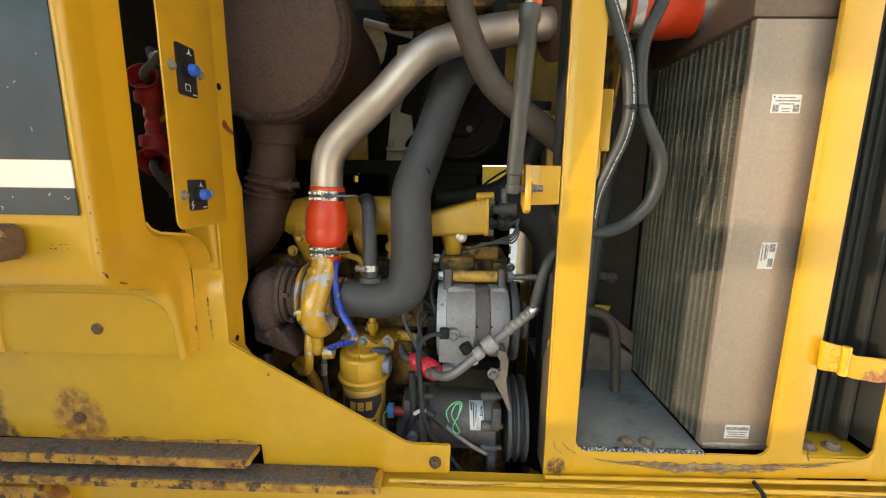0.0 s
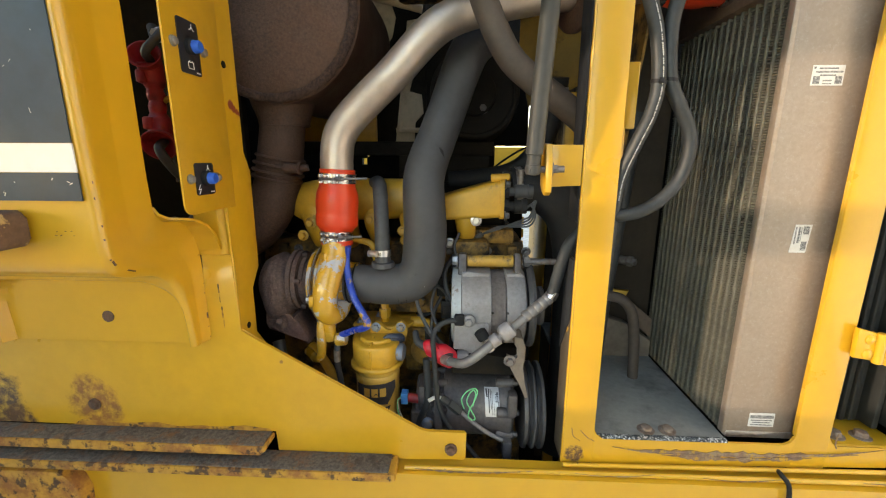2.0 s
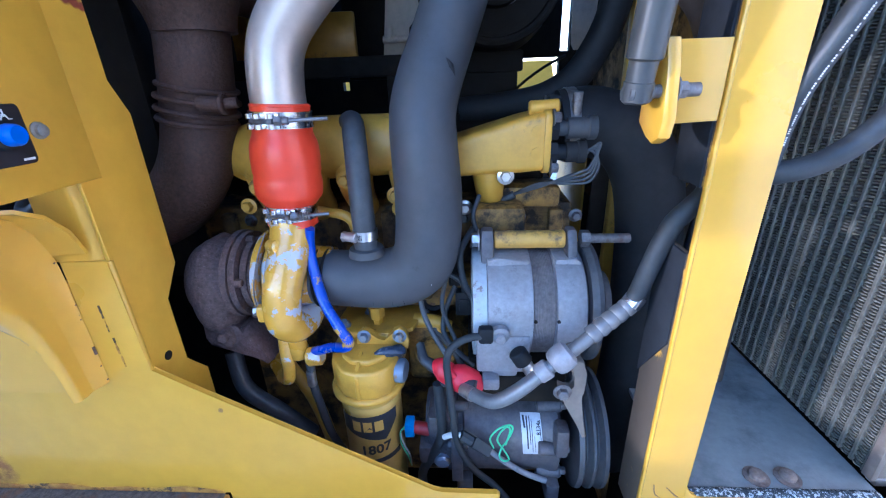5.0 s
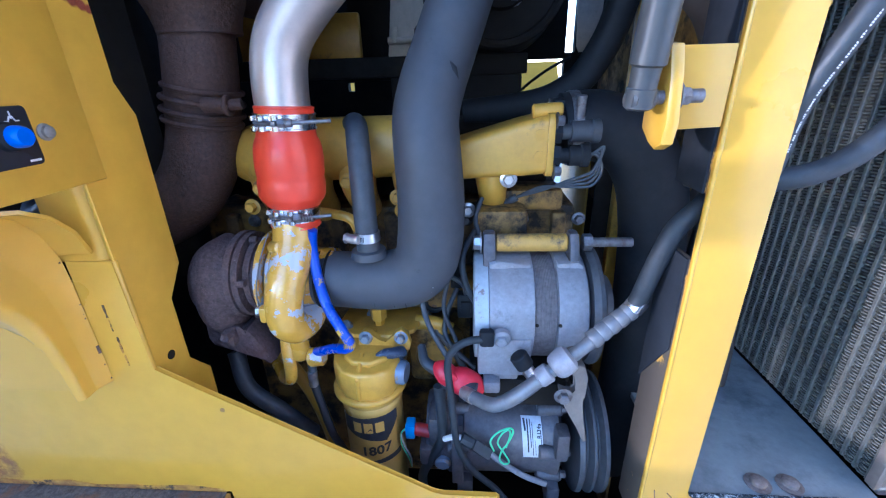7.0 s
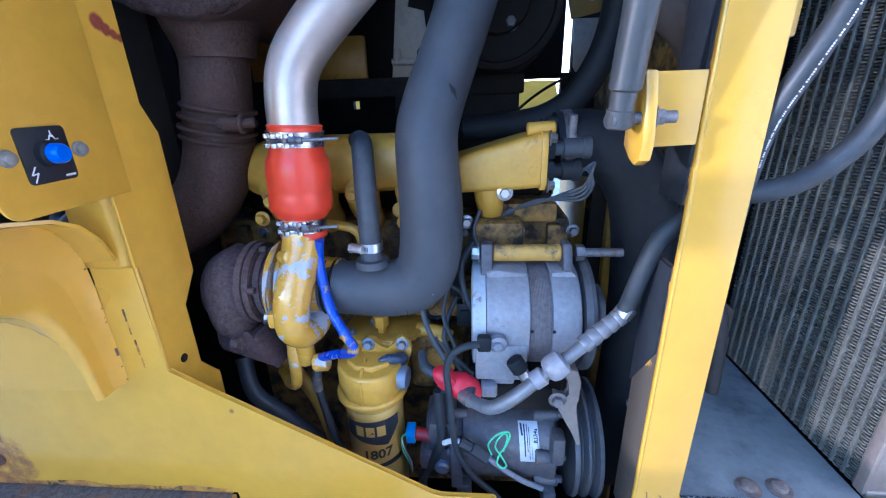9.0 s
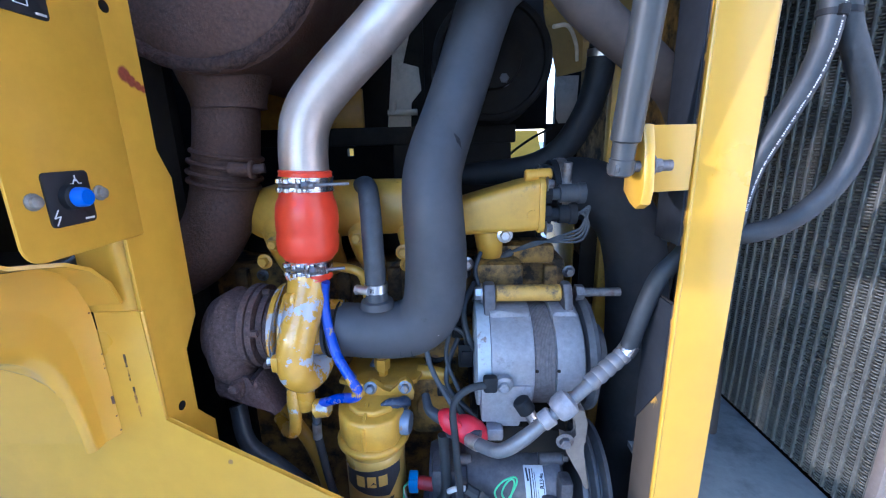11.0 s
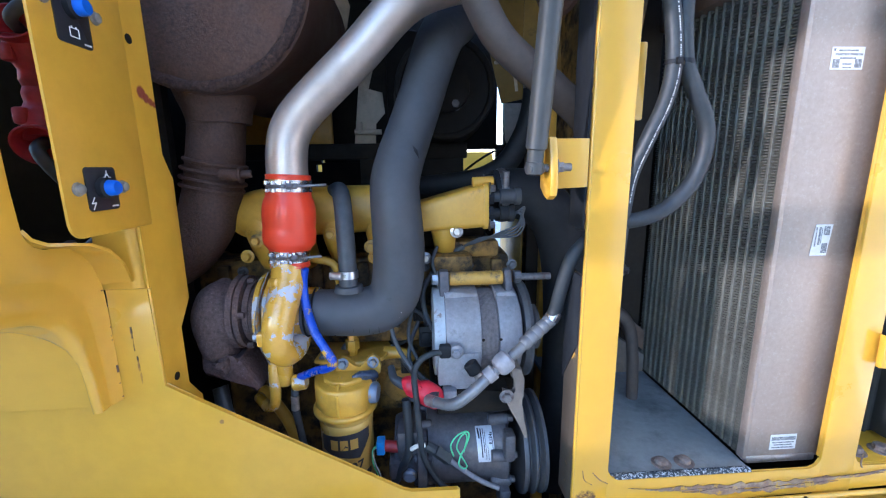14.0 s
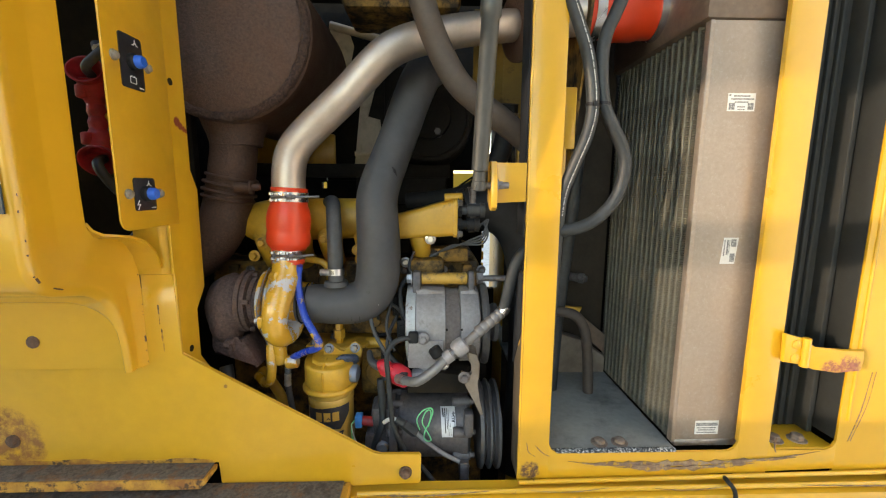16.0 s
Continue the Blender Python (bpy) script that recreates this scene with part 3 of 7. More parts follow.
random.seed(31)
for k, (x0, x1, z0, z1, fat) in enumerate(((0.32, 0.745, 0.946, 0.952, 0.020), (0.285, 0.46, 0.952, 0.943, 0.006), (0.38, 0.66, 0.938, 0.942, 0.017), (0.60, 0.79, 0.950, 0.966, 0.004))):
    part("sealant_smear", scrape(x0, x1, z0, z1, fat, FY - 0.0003 - 0.0005 * k), M_SCRAPE, frame_, "brown scraped sealant with yellow flecks")
for pts, w in (([(0.205, 0.99), (0.209, 0.972), (0.222, 0.962)], 0.0008), ([(0.222, 0.985), (0.236, 0.970), (0.250, 0.962)], 0.0008), ([(0.70, 0.995), (0.698, 0.975), (0.702, 0.964)], 0.0012), ([(0.845, 0.985), (0.862, 1.05), (0.872, 1.13)], 0.0009), ([(0.85, 0.985), (0.872, 1.06), (0.880, 1.13)], 0.0006)):
    bm = B()
    tube(bm, [(x, FY - 0.0002, z) for x, z in pts], w, 6, 5, wobble=0.5)
    part("scratch", bm, M_SCRAPE, frame_)
bm = B()
prism(bm, [(0.728, 0.905), (0.690, 0.895), (0.690, 0.50), (0.728, 0.50)], "x", -1.6, 1.6, 0.003)
lower = solo("lower_body", bm, M_PAINT, "yellow lower body plate with a chipped rusty top edge", "body panel")
bm = B()
rod(bm, (-0.12, 0.699, 0.9035), (1.6, 0.699, 0.9105), 0.0052, 10)
rod(bm, (0.19, 0.711, 0.9125), (1.6, 0.711, 0.932), 0.0045, 10)
part("weather_strip", bm, M_FRAME, lower, "yellow edge strip with rusty scrapes")
for x0, x1, z, fat in ((-0.10, 0.13, 0.9055, 0.0050), (0.21, 0.36, 0.9085, 0.0016), (0.74, 1.15, 0.9105, 0.0040), (0.45, 0.60, 0.9085, 0.0022)):
    part("scrape", scrape(x0, x1, z, z + (x1 - x0) * 0.004 + 0.003, fat, 0.6936), M_SCRAPE, lower, "brown scraped rust")
bm = B()
tube(bm, [(0.60, 0.716, 0.915), (0.592, 0.694, 0.921), (0.601, 0.684, 0.905), (0.604, 0.682, 0.86), (0.602, 0.682, 0.78)], 0.0042, 10)
solo("latch_cable", bm, M_BLACK, "thin black rubber cable hooked over the sill", "cable")

# hinge across the narrow window
hinge = thing("hinge", (0.70, 0.715, 1.19), "yellow steel hinge strap with worn reddish end", "hinge")
bm = B()
prism(bm, [(0.678, 1.214), (0.715, 1.204), (0.717, 1.152), (0.680, 1.158)], "y", FY - 0.014, FY - 0.003, 0.003)
part("leaf", bm, M_PAINT, hinge)
bm = B()
prism(bm, [(0.715, 1.202), (0.738, 1.184), (0.78, 1.180), (0.826, 1.184), (0.830, 1.166), (0.826, 1.142), (0.78, 1.138), (0.735, 1.145), (0.715, 1.152)], "y", FY - 0.020, FY - 0.011, 0.003)
part("strap", bm, mat("strap_paint", YEL, 0.4, coat=0.2, fine=(40, 0.06), spots=[(0.80, 0.70, 1.148, 0.030, (0.30, 0.10, 0.07)), (0.765, 0.70, 1.146, 0.022, (0.30, 0.10, 0.07))]), hinge)
bm = B()
rod(bm, (0.717, FY - 0.016, 1.150), (0.717, FY - 0.016, 1.206), 0.0075, 14, 0.001)
part("pin", bm, M_PAINT, hinge)
for z in (1.193, 1.166):
    bm = B()
    lathe(bm, [(0, 0.009), (0.003, 0.009), (0.005, 0.006)], (0.70, FY - 0.013, z), (0, -1, 0), 16)
    part("bolt", bm, M_PAINT, hinge)

# ---- skirt panel with the sloping edge ----
skirt = thing("skirt_panel", (-0.6, 0.72, 0.92), "yellow steel skirt panel with rust patches and sloping edge", "body panel")
bm = B()
prism(bm, [(-1.6, 0.968), (-0.377, 0.968), (-0.377, 0.922), (-0.139, 0.9205), (-0.131, 0.912), (-0.004, 0.916), (0.000, 0.920), (0.001, 0.974), (-0.003, 0.978), (-0.076, 0.976), (-0.09, 0.980),
           (-0.386, 1.155), (-0.4295, 1.180), (-0.4295, 1.3265), (-0.4865, 1.3265), (-0.4865, 1.165), (-1.6, 1.165)], "y", 0.709, 0.716, 0.0015)
part("sheet", bm, M_SKIRT, skirt)
bm = B()
prism(bm, rounded(-1.6, -0.484, 1.158, 1.30, 0.02, corners=(0, 0, 0, 0)), "y", 0.712, 0.718)
part("backing", bm, M_SKIRT, skirt)
for x, z, s, h, m in ((-0.029, 0.940, 0.0125, 0.010, M_RUSTBOLT), (-0.745, 1.015, 0.0125, 0.005, M_RUSTBOLT)):
    bm = B()
    lathe(bm, [(0, s * 1.0), (0.003, s * 1.0), (0.0035, s * 0.72), (h, s * 0.68), (h + 0.002, s * 0.5)], (x, 0.709, z), (0, -1, 0), 14)
    part("bolt", bm, m, skirt, "rusty round bolt")
bm = B()
prism(bm, [(-0.80, 0.966), (-0.385, 0.966), (-0.39, 0.971), (-0.44, 0.977), (-0.50, 0.972), (-0.53, 0.974), (-0.58, 0.970), (-0.62, 0.9775), (-0.70, 0.973), (-0.78, 0.979)], "y", 0.7078, 0.7095)
part("edge_rust", bm, M_STEP, skirt, "orange rust along the lower edge")
for x0, x1, z0, z1 in ((-0.4625, -0.4590, 1.255, 1.272), (-0.4615, -0.4595, 1.236, 1.252), (-0.4605, -0.4565, 1.205, 1.228), (-0.4590, -0.4560, 1.186, 1.202)):
    bm = B()
    xm, zs = (x0 + x1) / 2, [z0 + (z1 - z0) * k / 7 for k in range(8)]
    ws = [(x1 - x0) * 0.5 * random.uniform(0.25, 0.9) for k in zs]
    prism(bm, [(xm - w, z) for w, z in zip(ws, zs)] + [(xm + w * 0.8, z) for w, z in zip(ws[::-1], zs[::-1])], "y", 0.7082, 0.7094)
    part("rust_streak", bm, M_STEP if z0 < 1.25 else M_RUSTBOLT, skirt, "brown rust streak")
bm = B()
rod(bm, (-0.4318, 0.7130, 1.170), (-0.4318, 0.7130, 1.3262), 0.0040, 12)
part("bent_corner", bm, M_SKIRT, skirt)
# step bars in front of it
step = thing("step_bar", (-0.7, 0.69, 0.89), "rusty yellow step bars with worn grey grip tread", "step")
bm = B()
prism(bm, [(-1.5, 0.944), (-0.392, 0.9455), (-0.381, 0.955), (-0.380, 0.964), (-1.5, 0.964)], "y", 0.664, 0.7085, 0.002)
part("upper_bar", bm, M_STEP, step)
bm = B()
box(bm, (-1.5, 0.667, 0.9635), (-0.385, 0.7075, 0.9675), 0.0015)
part("tread", bm, M_GRIT, step, "worn grey grip tread")
bm = B()
prism(bm, [(-1.5, 0.904), (-0.14, 0.905), (-0.132, 0.908), (-0.134, 0.922), (-1.5, 0.9215)], "y", 0.655, 0.7085, 0.002)
part("lower_bar", bm, M_STEP, step)
bm = B()
box(bm, (-1.5, 0.659, 0.9212), (-0.145, 0.7075, 0.9252), 0.0015)
part("tread", bm, M_GRIT, step, "worn grey grip tread")
bm = B()
prism(bm, [(-1.5, 0.60), (-0.80, 0.60), (-0.775, 0.70), (-0.765, 0.84), (-0.775, 0.87), (-0.79, 0.88), (-0.80, 0.893), (-1.5, 0.893)], "y", 0.66, 0.70, 0.003)
part("bracket", bm, M_STEP, step, "rust-eaten yellow step bracket")

# ---- outer panel with the decal, its curved lower end ----
outer = thing("side_cover", (-0.9, 0.6, 1.16), "yellow moulded side cover with slate decal and white stripe", "body panel")
PROF = [(0.516, 2.06), (0.516, 1.70), (0.518, 1.50), (0.520, 1.44), (0.520, 1.395), (0.524, 1.362), (0.536, 1.340), (0.560, 1.327), (0.590, 1.320), (0.615, 1.313), (0.635, 1.301), (0.648, 1.284), (0.657, 1.262),
        (0.662, 1.238), (0.666, 1.212), (0.668, 1.188), (0.670, 1.163)]
RIM = [(0.608, 2.06), (0.608, 1.70), (0.608, 1.50), (0.609, 1.45), (0.611, 1.42), (0.617, 1.408), (0.628, 1.400), (0.645, 1.397), (0.665, 1.393), (0.683, 1.382), (0.697, 1.362), (0.706, 1.335), (0.7085, 1.30),
       (0.7085, 1.262), (0.7085, 1.228), (0.7085, 1.195), (0.7085, 1.163)]


def soft(v, a, b):
    t = min(1.0, max(0.0, (v - a) / (b - a)))
    return t * t * (3 - 2 * t)


fine_prof = [(q.x, q.y) for q in spline([(y, z, 0) for y, z in PROF], 6)[0]]
fine_rim = [(min(q.x, 0.7085), q.y) for q in spline([(y, z, 0) for y, z in RIM], 6)[0]]


def turned_end(i, t):
    """The rounded free end of the cover: from the skin at t = 0 to the slot's rim at t = 1."""
    a, c = Vector((-0.503, *fine_prof[i])), Vector((-0.4865, *fine_rim[i]))
    b, d = a.lerp(c, 0.22) + Vector((0.0075, 0, 0)), a.lerp(c, 0.55) + Vector((0.0010, 0, 0))
    if t < 0.4:                                 # rounded edge
        f, m = t / 0.4, Vector((b.x + 0.0005, a.y + 0.002, a.z * 0.9 + c.z * 0.1))
        return a * (1 - f) ** 2 + m * 2 * f * (1 - f) + b * f * f
    if t < 0.6:                                 # flat side, falling back a little to the crease
        return b.lerp(d, (t - 0.4) / 0.2)
    return d.lerp(c, (t - 0.6) / 0.4)


def recess(x, z):
    """1 inside the hollow below the shelf, 0 outside: a round-cornered field."""
    cx, cz, r = -0.5625, 1.235, 0.058
    dx, dz = max(0.0, x - cx, -0.795 - x), max(0.0, z - cz)
    return soft(math.hypot(dx, dz), r + 0.003, r - 0.003)


bm = B()                                        # skin: profile carried along x, hollow under the shelf, turned in at the free end
cols = []
for x in [-1.6, -1.2] + [-1.0 + 0.010 * k for k in range(40)] + [-0.60 + 0.0035 * k for k in range(28)] + [-0.503]:
    col = []
    for y, z in fine_prof:
        hollow = max(0.0, 0.680 + (1.30 - z) * 0.06 - y) * recess(x, z)
        col.append(bm.verts.new((x, y + hollow, z)))
    cols.append(col)
for k in (0.5, 1, 1.5, 2, 2.5, 3, 3.5, 4, 5, 5.9, 6.1, 7, 8, 9, 10):
    cols.append([bm.verts.new(turned_end(i, k / 10)) for i in range(len(fine_prof))])
for a, b in zip(cols, cols[1:]):
    for i in range(len(fine_prof) - 1):
        bm.faces.new((a[i], b[i], b[i + 1], a[i + 1]))
part("skin", bm, M_PAINT, outer, sharp=60)
bm = B()                                        # lip that curls from the slot to the wall, widening as it falls
rows = []
for i, (y, z) in enumerate(RIM[4:12]):
    f = soft(i, -0.5, 6.5)
    rows.append((bm.verts.new((-0.488, y, z)), bm.verts.new((-0.488 + 0.021 * f, y - 0.0015, z + 0.003)), bm.verts.new((-0.488 + 0.0425 * f, y - 0.002, z + 0.003))))
for a, b in zip(rows, rows[1:]):
    bm.faces.new((a[0], a[1], b[1], b[0]))
    bm.faces.new((a[1], a[2], b[2], b[1]))
bmesh.ops.subdivide_edges(bm, edges=bm.edges[:], cuts=2, smooth=0.8, use_grid_fill=True)
bmesh.ops.solidify(bm, geom=bm.faces[:], thickness=-0.004)
part("lip", bm, M_PAINT, outer, sharp=60)
bm = B()
prism(bm, [(-0.503, 2.0), (-0.503, 1.517), (-1.6, 1.517), (-1.6, 2.0)], "y", 0.5135, 0.5155)
prism(bm, [(-0.503, 1.480), (-0.503, 1.444), (-1.6, 1.444), (-1.6, 1.480)], "y", 0.5145, 0.5165)
part("decal", bm, M_DECAL, outer, "scratched slate-blue decal")
bm = B()
prism(bm, [(-0.503, 1.5165), (-0.503, 1.4805), (-1.6, 1.4805), (-1.6, 1.5165)], "y", 0.5142, 0.5162)
part("stripe", bm, M_DECALW, outer, "white decal stripe")
bm = B()
lathe(bm, [(0, 0.011), (0.0015, 0.011), (0.003, 0.007)], (-0.660, 0.6850, 1.214), (0, -1, 0.06), 18)
part("plug", bm, M_RUSTBOLT, outer, "brown rusty screw")
bm = B()
tube(bm, [(-0.668, 0.5133, 1.632), (-0.664, 0.5133, 1.61), (-0.655, 0.5133, 1.585), (-0.649, 0.5133, 1.560)], 0.0006, 5, 6, wobble=0.5)
for k in range(26):
    low_ = k < 18
    x, z = -0.70 + random.random() * 0.19, random.uniform(1.448, 1.478) if low_ else random.uniform(1.52, 1.66)
    a, n = random.uniform(0, 3.1), random.uniform(0.001, 0.007)
    rod(bm, (x, 0.5138 if low_ else 0.5132, z), (x + n * math.cos(a), 0.5138 if low_ else 0.5132, z + n * math.sin(a)), random.uniform(0.0002, 0.0005), 5)
part("scratch", bm, M_DECALW, outer, "pale scratches in the decal")
for row, span, t, w in ((14, 1, 0.20, 0.0006), (17, 1, 0.17, 0.0008), (22, 1, 0.22, 0.0007), (25, 1, 0.21, 0.0011), (31, 1, 0.19, 0.0010), (32, 2, 0.21, 0.0013), (39, 3, 0.24, 0.0010), (86, 2, 0.97, 0.0013)):
    pts = [turned_end(row + k, t) for k in range(span + 1)]
    bm = B()
    tube(bm, [p + Vector((0.0002, -0.0002, 0)) for p in pts] if span > 1 else [pts[0], pts[0] + (pts[1] - pts[0]) * 0.2, pts[0] + (pts[1] - pts[0]) * 0.45], w, 6, 3, wobble=0.9)
    part("paint_chip", bm, M_RUSTBOLT, outer)
for k in range(6):
    p = turned_end(60 + int(random.random() * 36), random.uniform(0.95, 0.99))
    bm = B()
    rod(bm, p + Vector((-0.0005, 0.0008, 0)), p + Vector((0.0004, -0.0006, -0.001)), random.uniform(0.0004, 0.0010), 6)
    part("paint_chip", bm, M_RUSTBOLT, outer)
for k in range(7):
    x, z = -0.51 - random.random() * 0.05, 1.40 + random.uniform(-0.004, 0.004)
    bm = B()
    box(bm, (x, 0.5185, z), (x + random.uniform(0.0006, 0.002), 0.5205, z + random.uniform(0.0005, 0.001)))
    part("paint_chip", bm, M_RUSTBOLT, outer)
tab = B()
prism(tab, rounded(-0.80, -0.582, 1.384, 1.432, 0.010, corners=(0, 1, 1, 0)), "y", 0.455, 0.513, 0.004)
solo("hinge_tab", tab, M_BROWNTAB, "brown rusted steel tab with flaking yellow paint", "hinge")

# ---- wall beside the engine with the two switches ----
wall_ = thing("bay_partition", (-0.437, 0.70, 1.16), "yellow steel side wall carrying two rotary switches", "panel")
PX = -0.4255
bm = B()                                        # flange beside the engine
prism(bm, [(0.712, 1.165), (0.712, 2.06), (0.788, 2.06), (0.786, 1.508), (0.806, 1.473), (0.803, 1.283), (0.770, 1.246), (0.769, 1.152), (0.803, 1.112), (0.802, 1.06), (0.75, 1.09), (0.716, 1.14)], "x", PX - 0.0085, PX - 0.0040, 0.0012)
part("flange", bm, M_WALL, wall_)
bm = B()                                        # rounded corner above the strip
arc = [(PX - 0.0275 + 0.0225 * math.cos(radians(a)), 0.7335 + 0.0225 * math.sin(radians(a))) for a in range(-90, 1, 10)]
prism(bm, [(-0.492, 0.711)] + arc + [(PX - 0.0048, 0.75), (PX - 0.009, 0.75), (PX - 0.009, 0.734), (-0.492, 0.716)], "z", 1.326, 2.05)
part("pillar", bm, M_WALL, wall_, sharp=50)
bm = B()
prism(bm, rounded(0.600, 0.736, 1.413, 2.05, 0.016, corners=(1, 0, 0, 0)), "x", PX - 0.0040, PX - 0.0008, 0.0010)
plate_ = part("mounting_plate", bm, M_WALL, wall_)
for y, z, r in ((0.749, 1.656, 0.0062), (0.742, 1.178, 0.0062)):
    bm = B()
    lathe(bm, [(0, r), (0.0012, r), (0.0014, r * 0.9)], (PX - 0.0041, y, z), (1, 0, 0), 16)
    part("hole", bm, M_DARK, wall_, "dark drilled hole")


def symbol(bm, y, z, marks):
    for (dy0, dz0), (dy1, dz1) in marks:
        rod(bm, (PX + 0.0014, y + dy0, z + dz0), (PX + 0.0014, y + dy1, z + dz1), 0.0006, 5)


for z0, z1, kz, low_marks in ((1.622, 1.698, 1.661, [((-0.006, -0.022), (0.006, -0.022)), ((-0.006, -0.031), (0.006, -0.031)), ((-0.006, -0.022), (-0.006, -0.031)), ((0.006, -0.022), (0.006, -0.031)), ((-0.003, -0.020), (-0.003, -0.022)), ((0.003, -0.020), (0.003, -0.022))]),
                              (1.441, 1.491, 1.467, [((-0.014, -0.010), (-0.019, -0.017)), ((-0.019, -0.017), (-0.013, -0.016)), ((-0.013, -0.016), (-0.018, -0.024))])):
    bm = B()
    prism(bm, rounded(0.630, 0.677, z0, z1, 0.004), "x", PX - 0.0008, PX + 0.0010, 0.0004)
    sw = part("switch_plate", bm, M_PLATE, wall_, "black switch plate with white symbols")
    bm = B()
    lathe(bm, [(0, 0.0125), (0.006, 0.0118), (0.008, 0.0095)], (PX + 0.0008, 0.6535, kz), (1, 0, 0), 24)
    part("collar", bm, M_BLACK, sw)
    bm = B()
    lathe(bm, [(0, 0.0094), (0.008, 0.0090), (0.0105, 0.0072)], (PX + 0.0080, 0.6535, kz), (1, 0, 0), 20)
    part("knob", bm, M_KNOB, sw, "bright blue push knob")
    bm = B()
    symbol(bm, 0.652, kz, low_marks)
    zt = z1 - kz - 0.008
    symbol(bm, 0.662, kz, [((-0.006, zt - 0.004), (-0.003, zt - 0.004)), ((-0.003, zt - 0.004), (-0.001, zt)), ((0.001, zt), (0.003, zt - 0.004)), ((0.003, zt - 0.004), (0.006, zt - 0.004)), ((0, zt - 0.002), (0, zt + 0.004))])
    box(bm, (PX + 0.0010, 0.664, z0 + 0.003), (PX + 0.0014, 0.674, z0 + 0.005))
    part("marking", bm, M_WHITE, sw)
    for y in (0.619, 0.688):
        bm = B()
        lathe(bm, [(0, 0.0078), (0.0015, 0.0078), (0.0025, 0.0058), (0.0055, 0.0056), (0.0065, 0.004)], (PX - 0.0008, y, kz), (1, 0, 0), 16)
        part("nut", bm, M_ZINC, wall_, "dull round-headed switch bolt")

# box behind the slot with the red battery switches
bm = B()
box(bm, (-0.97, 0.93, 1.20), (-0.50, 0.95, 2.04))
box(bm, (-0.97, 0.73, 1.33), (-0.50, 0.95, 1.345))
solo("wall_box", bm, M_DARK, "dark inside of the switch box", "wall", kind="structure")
iso = thing("battery_switch", (-0.56, 0.74, 1.48), "red rubber battery terminal boots on thick dark cables", "battery switch")
for sgn, size in ((1, 1.0), (-1, 1.06)):
    zw = 1.595
    mouth = Vector((-0.560 + (0.004 if sgn < 0 else 0), 0.722, zw + sgn * 0.068 * size))
    axis = Vector((0.30, -1, sgn * 0.55)).normalized()
    bm = B()                                    # ribbed neck that bends forward into a flared open cup
    tube(bm, [(-0.566, 0.744, zw), (-0.566, 0.742, zw + sgn * 0.010), (-0.566, 0.741, zw + sgn * 0.020), (-0.565, 0.740, zw + sgn * 0.034), mouth - axis * 0.012], [0.0125, 0.0145, 0.0125, 0.0190, 0.0195], 22)
    part("neck", bm, M_ISO, iso)
    bm = B()
    lathe(bm, [(k * size, r * size) for k, r in ((-0.026, 0.004), (-0.024, 0.0150), (-0.012, 0.0195), (0.0, 0.0230), (0.007, 0.0262), (0.0085, 0.0258), (0.0085, 0.0240), (0.002, 0.0205), (-0.010, 0.0165), (-0.018, 0.010))], mouth, axis, 30)
    part("boot", bm, M_ISO, iso, "red rubber boot with flared open mouth")
    bm = B()
    p = Vector((-0.566, 0.740, zw + sgn * 0.038))
    box(bm, p + Vector((-0.014, -0.024, -0.011)), p + Vector((0.004, -0.008, 0.011)), 0.004, 2)
    part("tab", bm, M_ISO, iso)
for pts, r, m in (([(-0.560, 0.732, 1.660), (-0.549, 0.708, 1.668), (-0.534, 0.712, 1.686), (-0.515, 0.735, 1.72), (-0.51, 0.80, 1.77)], 0.0070, M_HOSE),
                  ([(-0.556, 0.732, 1.526), (-0.547, 0.706, 1.512), (-0.530, 0.710, 1.480), (-0.512, 0.735, 1.440), (-0.53, 0.78, 1.39)], 0.0080, M_GREYHOSE),
                  ([(-0.525, 0.79, 1.52), (-0.518, 0.775, 1.45), (-0.525, 0.76, 1.40), (-0.545, 0.75, 1.375), (-0.570, 0.755, 1.368), (-0.60, 0.79, 1.375)], 0.0095, M_HOSE),
                  ([(-0.62, 0.83, 1.74), (-0.60, 0.81, 1.70), (-0.600, 0.82, 1.62), (-0.61, 0.84, 1.45)], 0.009, M_HOSE)):
    bm = B()
    tube(bm, pts, r, 12)
    part("cable", bm, m, iso, "thick dusty battery cable")
bm = B()
tube(bm, [(-0.562, 0.748, 1.592), (-0.545, 0.745, 1.600), (-0.522, 0.750, 1.606)], [0.0035, 0.0055, 0.005], 8)
part("tag", bm, M_SPACER, iso, "small dirty yellow tag")
for x, z in ((-0.540, 1.700), (-0.520, 1.452)):
    bm = B()
    hexhead(bm, (x, 0.735, z), (0, -1, 0), 0.014, 0.012)
    part("nut", bm, M_STEEL, iso)
iso.location.x += 0.014


# ---- muffler and exhaust ----
muf = thing("muffler", (-0.395, 0.98, 1.60), "rust-brown round steel muffler hanging over the turbo", "muffler")
MC = Vector((-0.395, 0.0, 1.785))
bm = B()
lathe(bm, [(0.868, 0.172), (0.875, 0.1785), (0.90, 0.178), (1.22, 0.178), (1.30, 0.160), (1.36, 0.10), (1.38, 0.06)], MC, (0, 1, 0), 64)
part("body", bm, M_MUFFLER, muf)
bm = B()
lathe(bm, [(0.846, 0.001), (0.847, 0.06), (0.851, 0.12), (0.858, 0.150), (0.862, 0.164), (0.866, 0.174), (0.872, 0.174)], MC, (0, 1, 0), 64)
part("end_cap", bm, M_MUFFLER, muf, "slightly domed brown end cap")
bm = B()
ring(bm, MC + Vector((0, 0.862, 0)), (0, 1, 0), 0.1685, 0.0092, 96, 10)
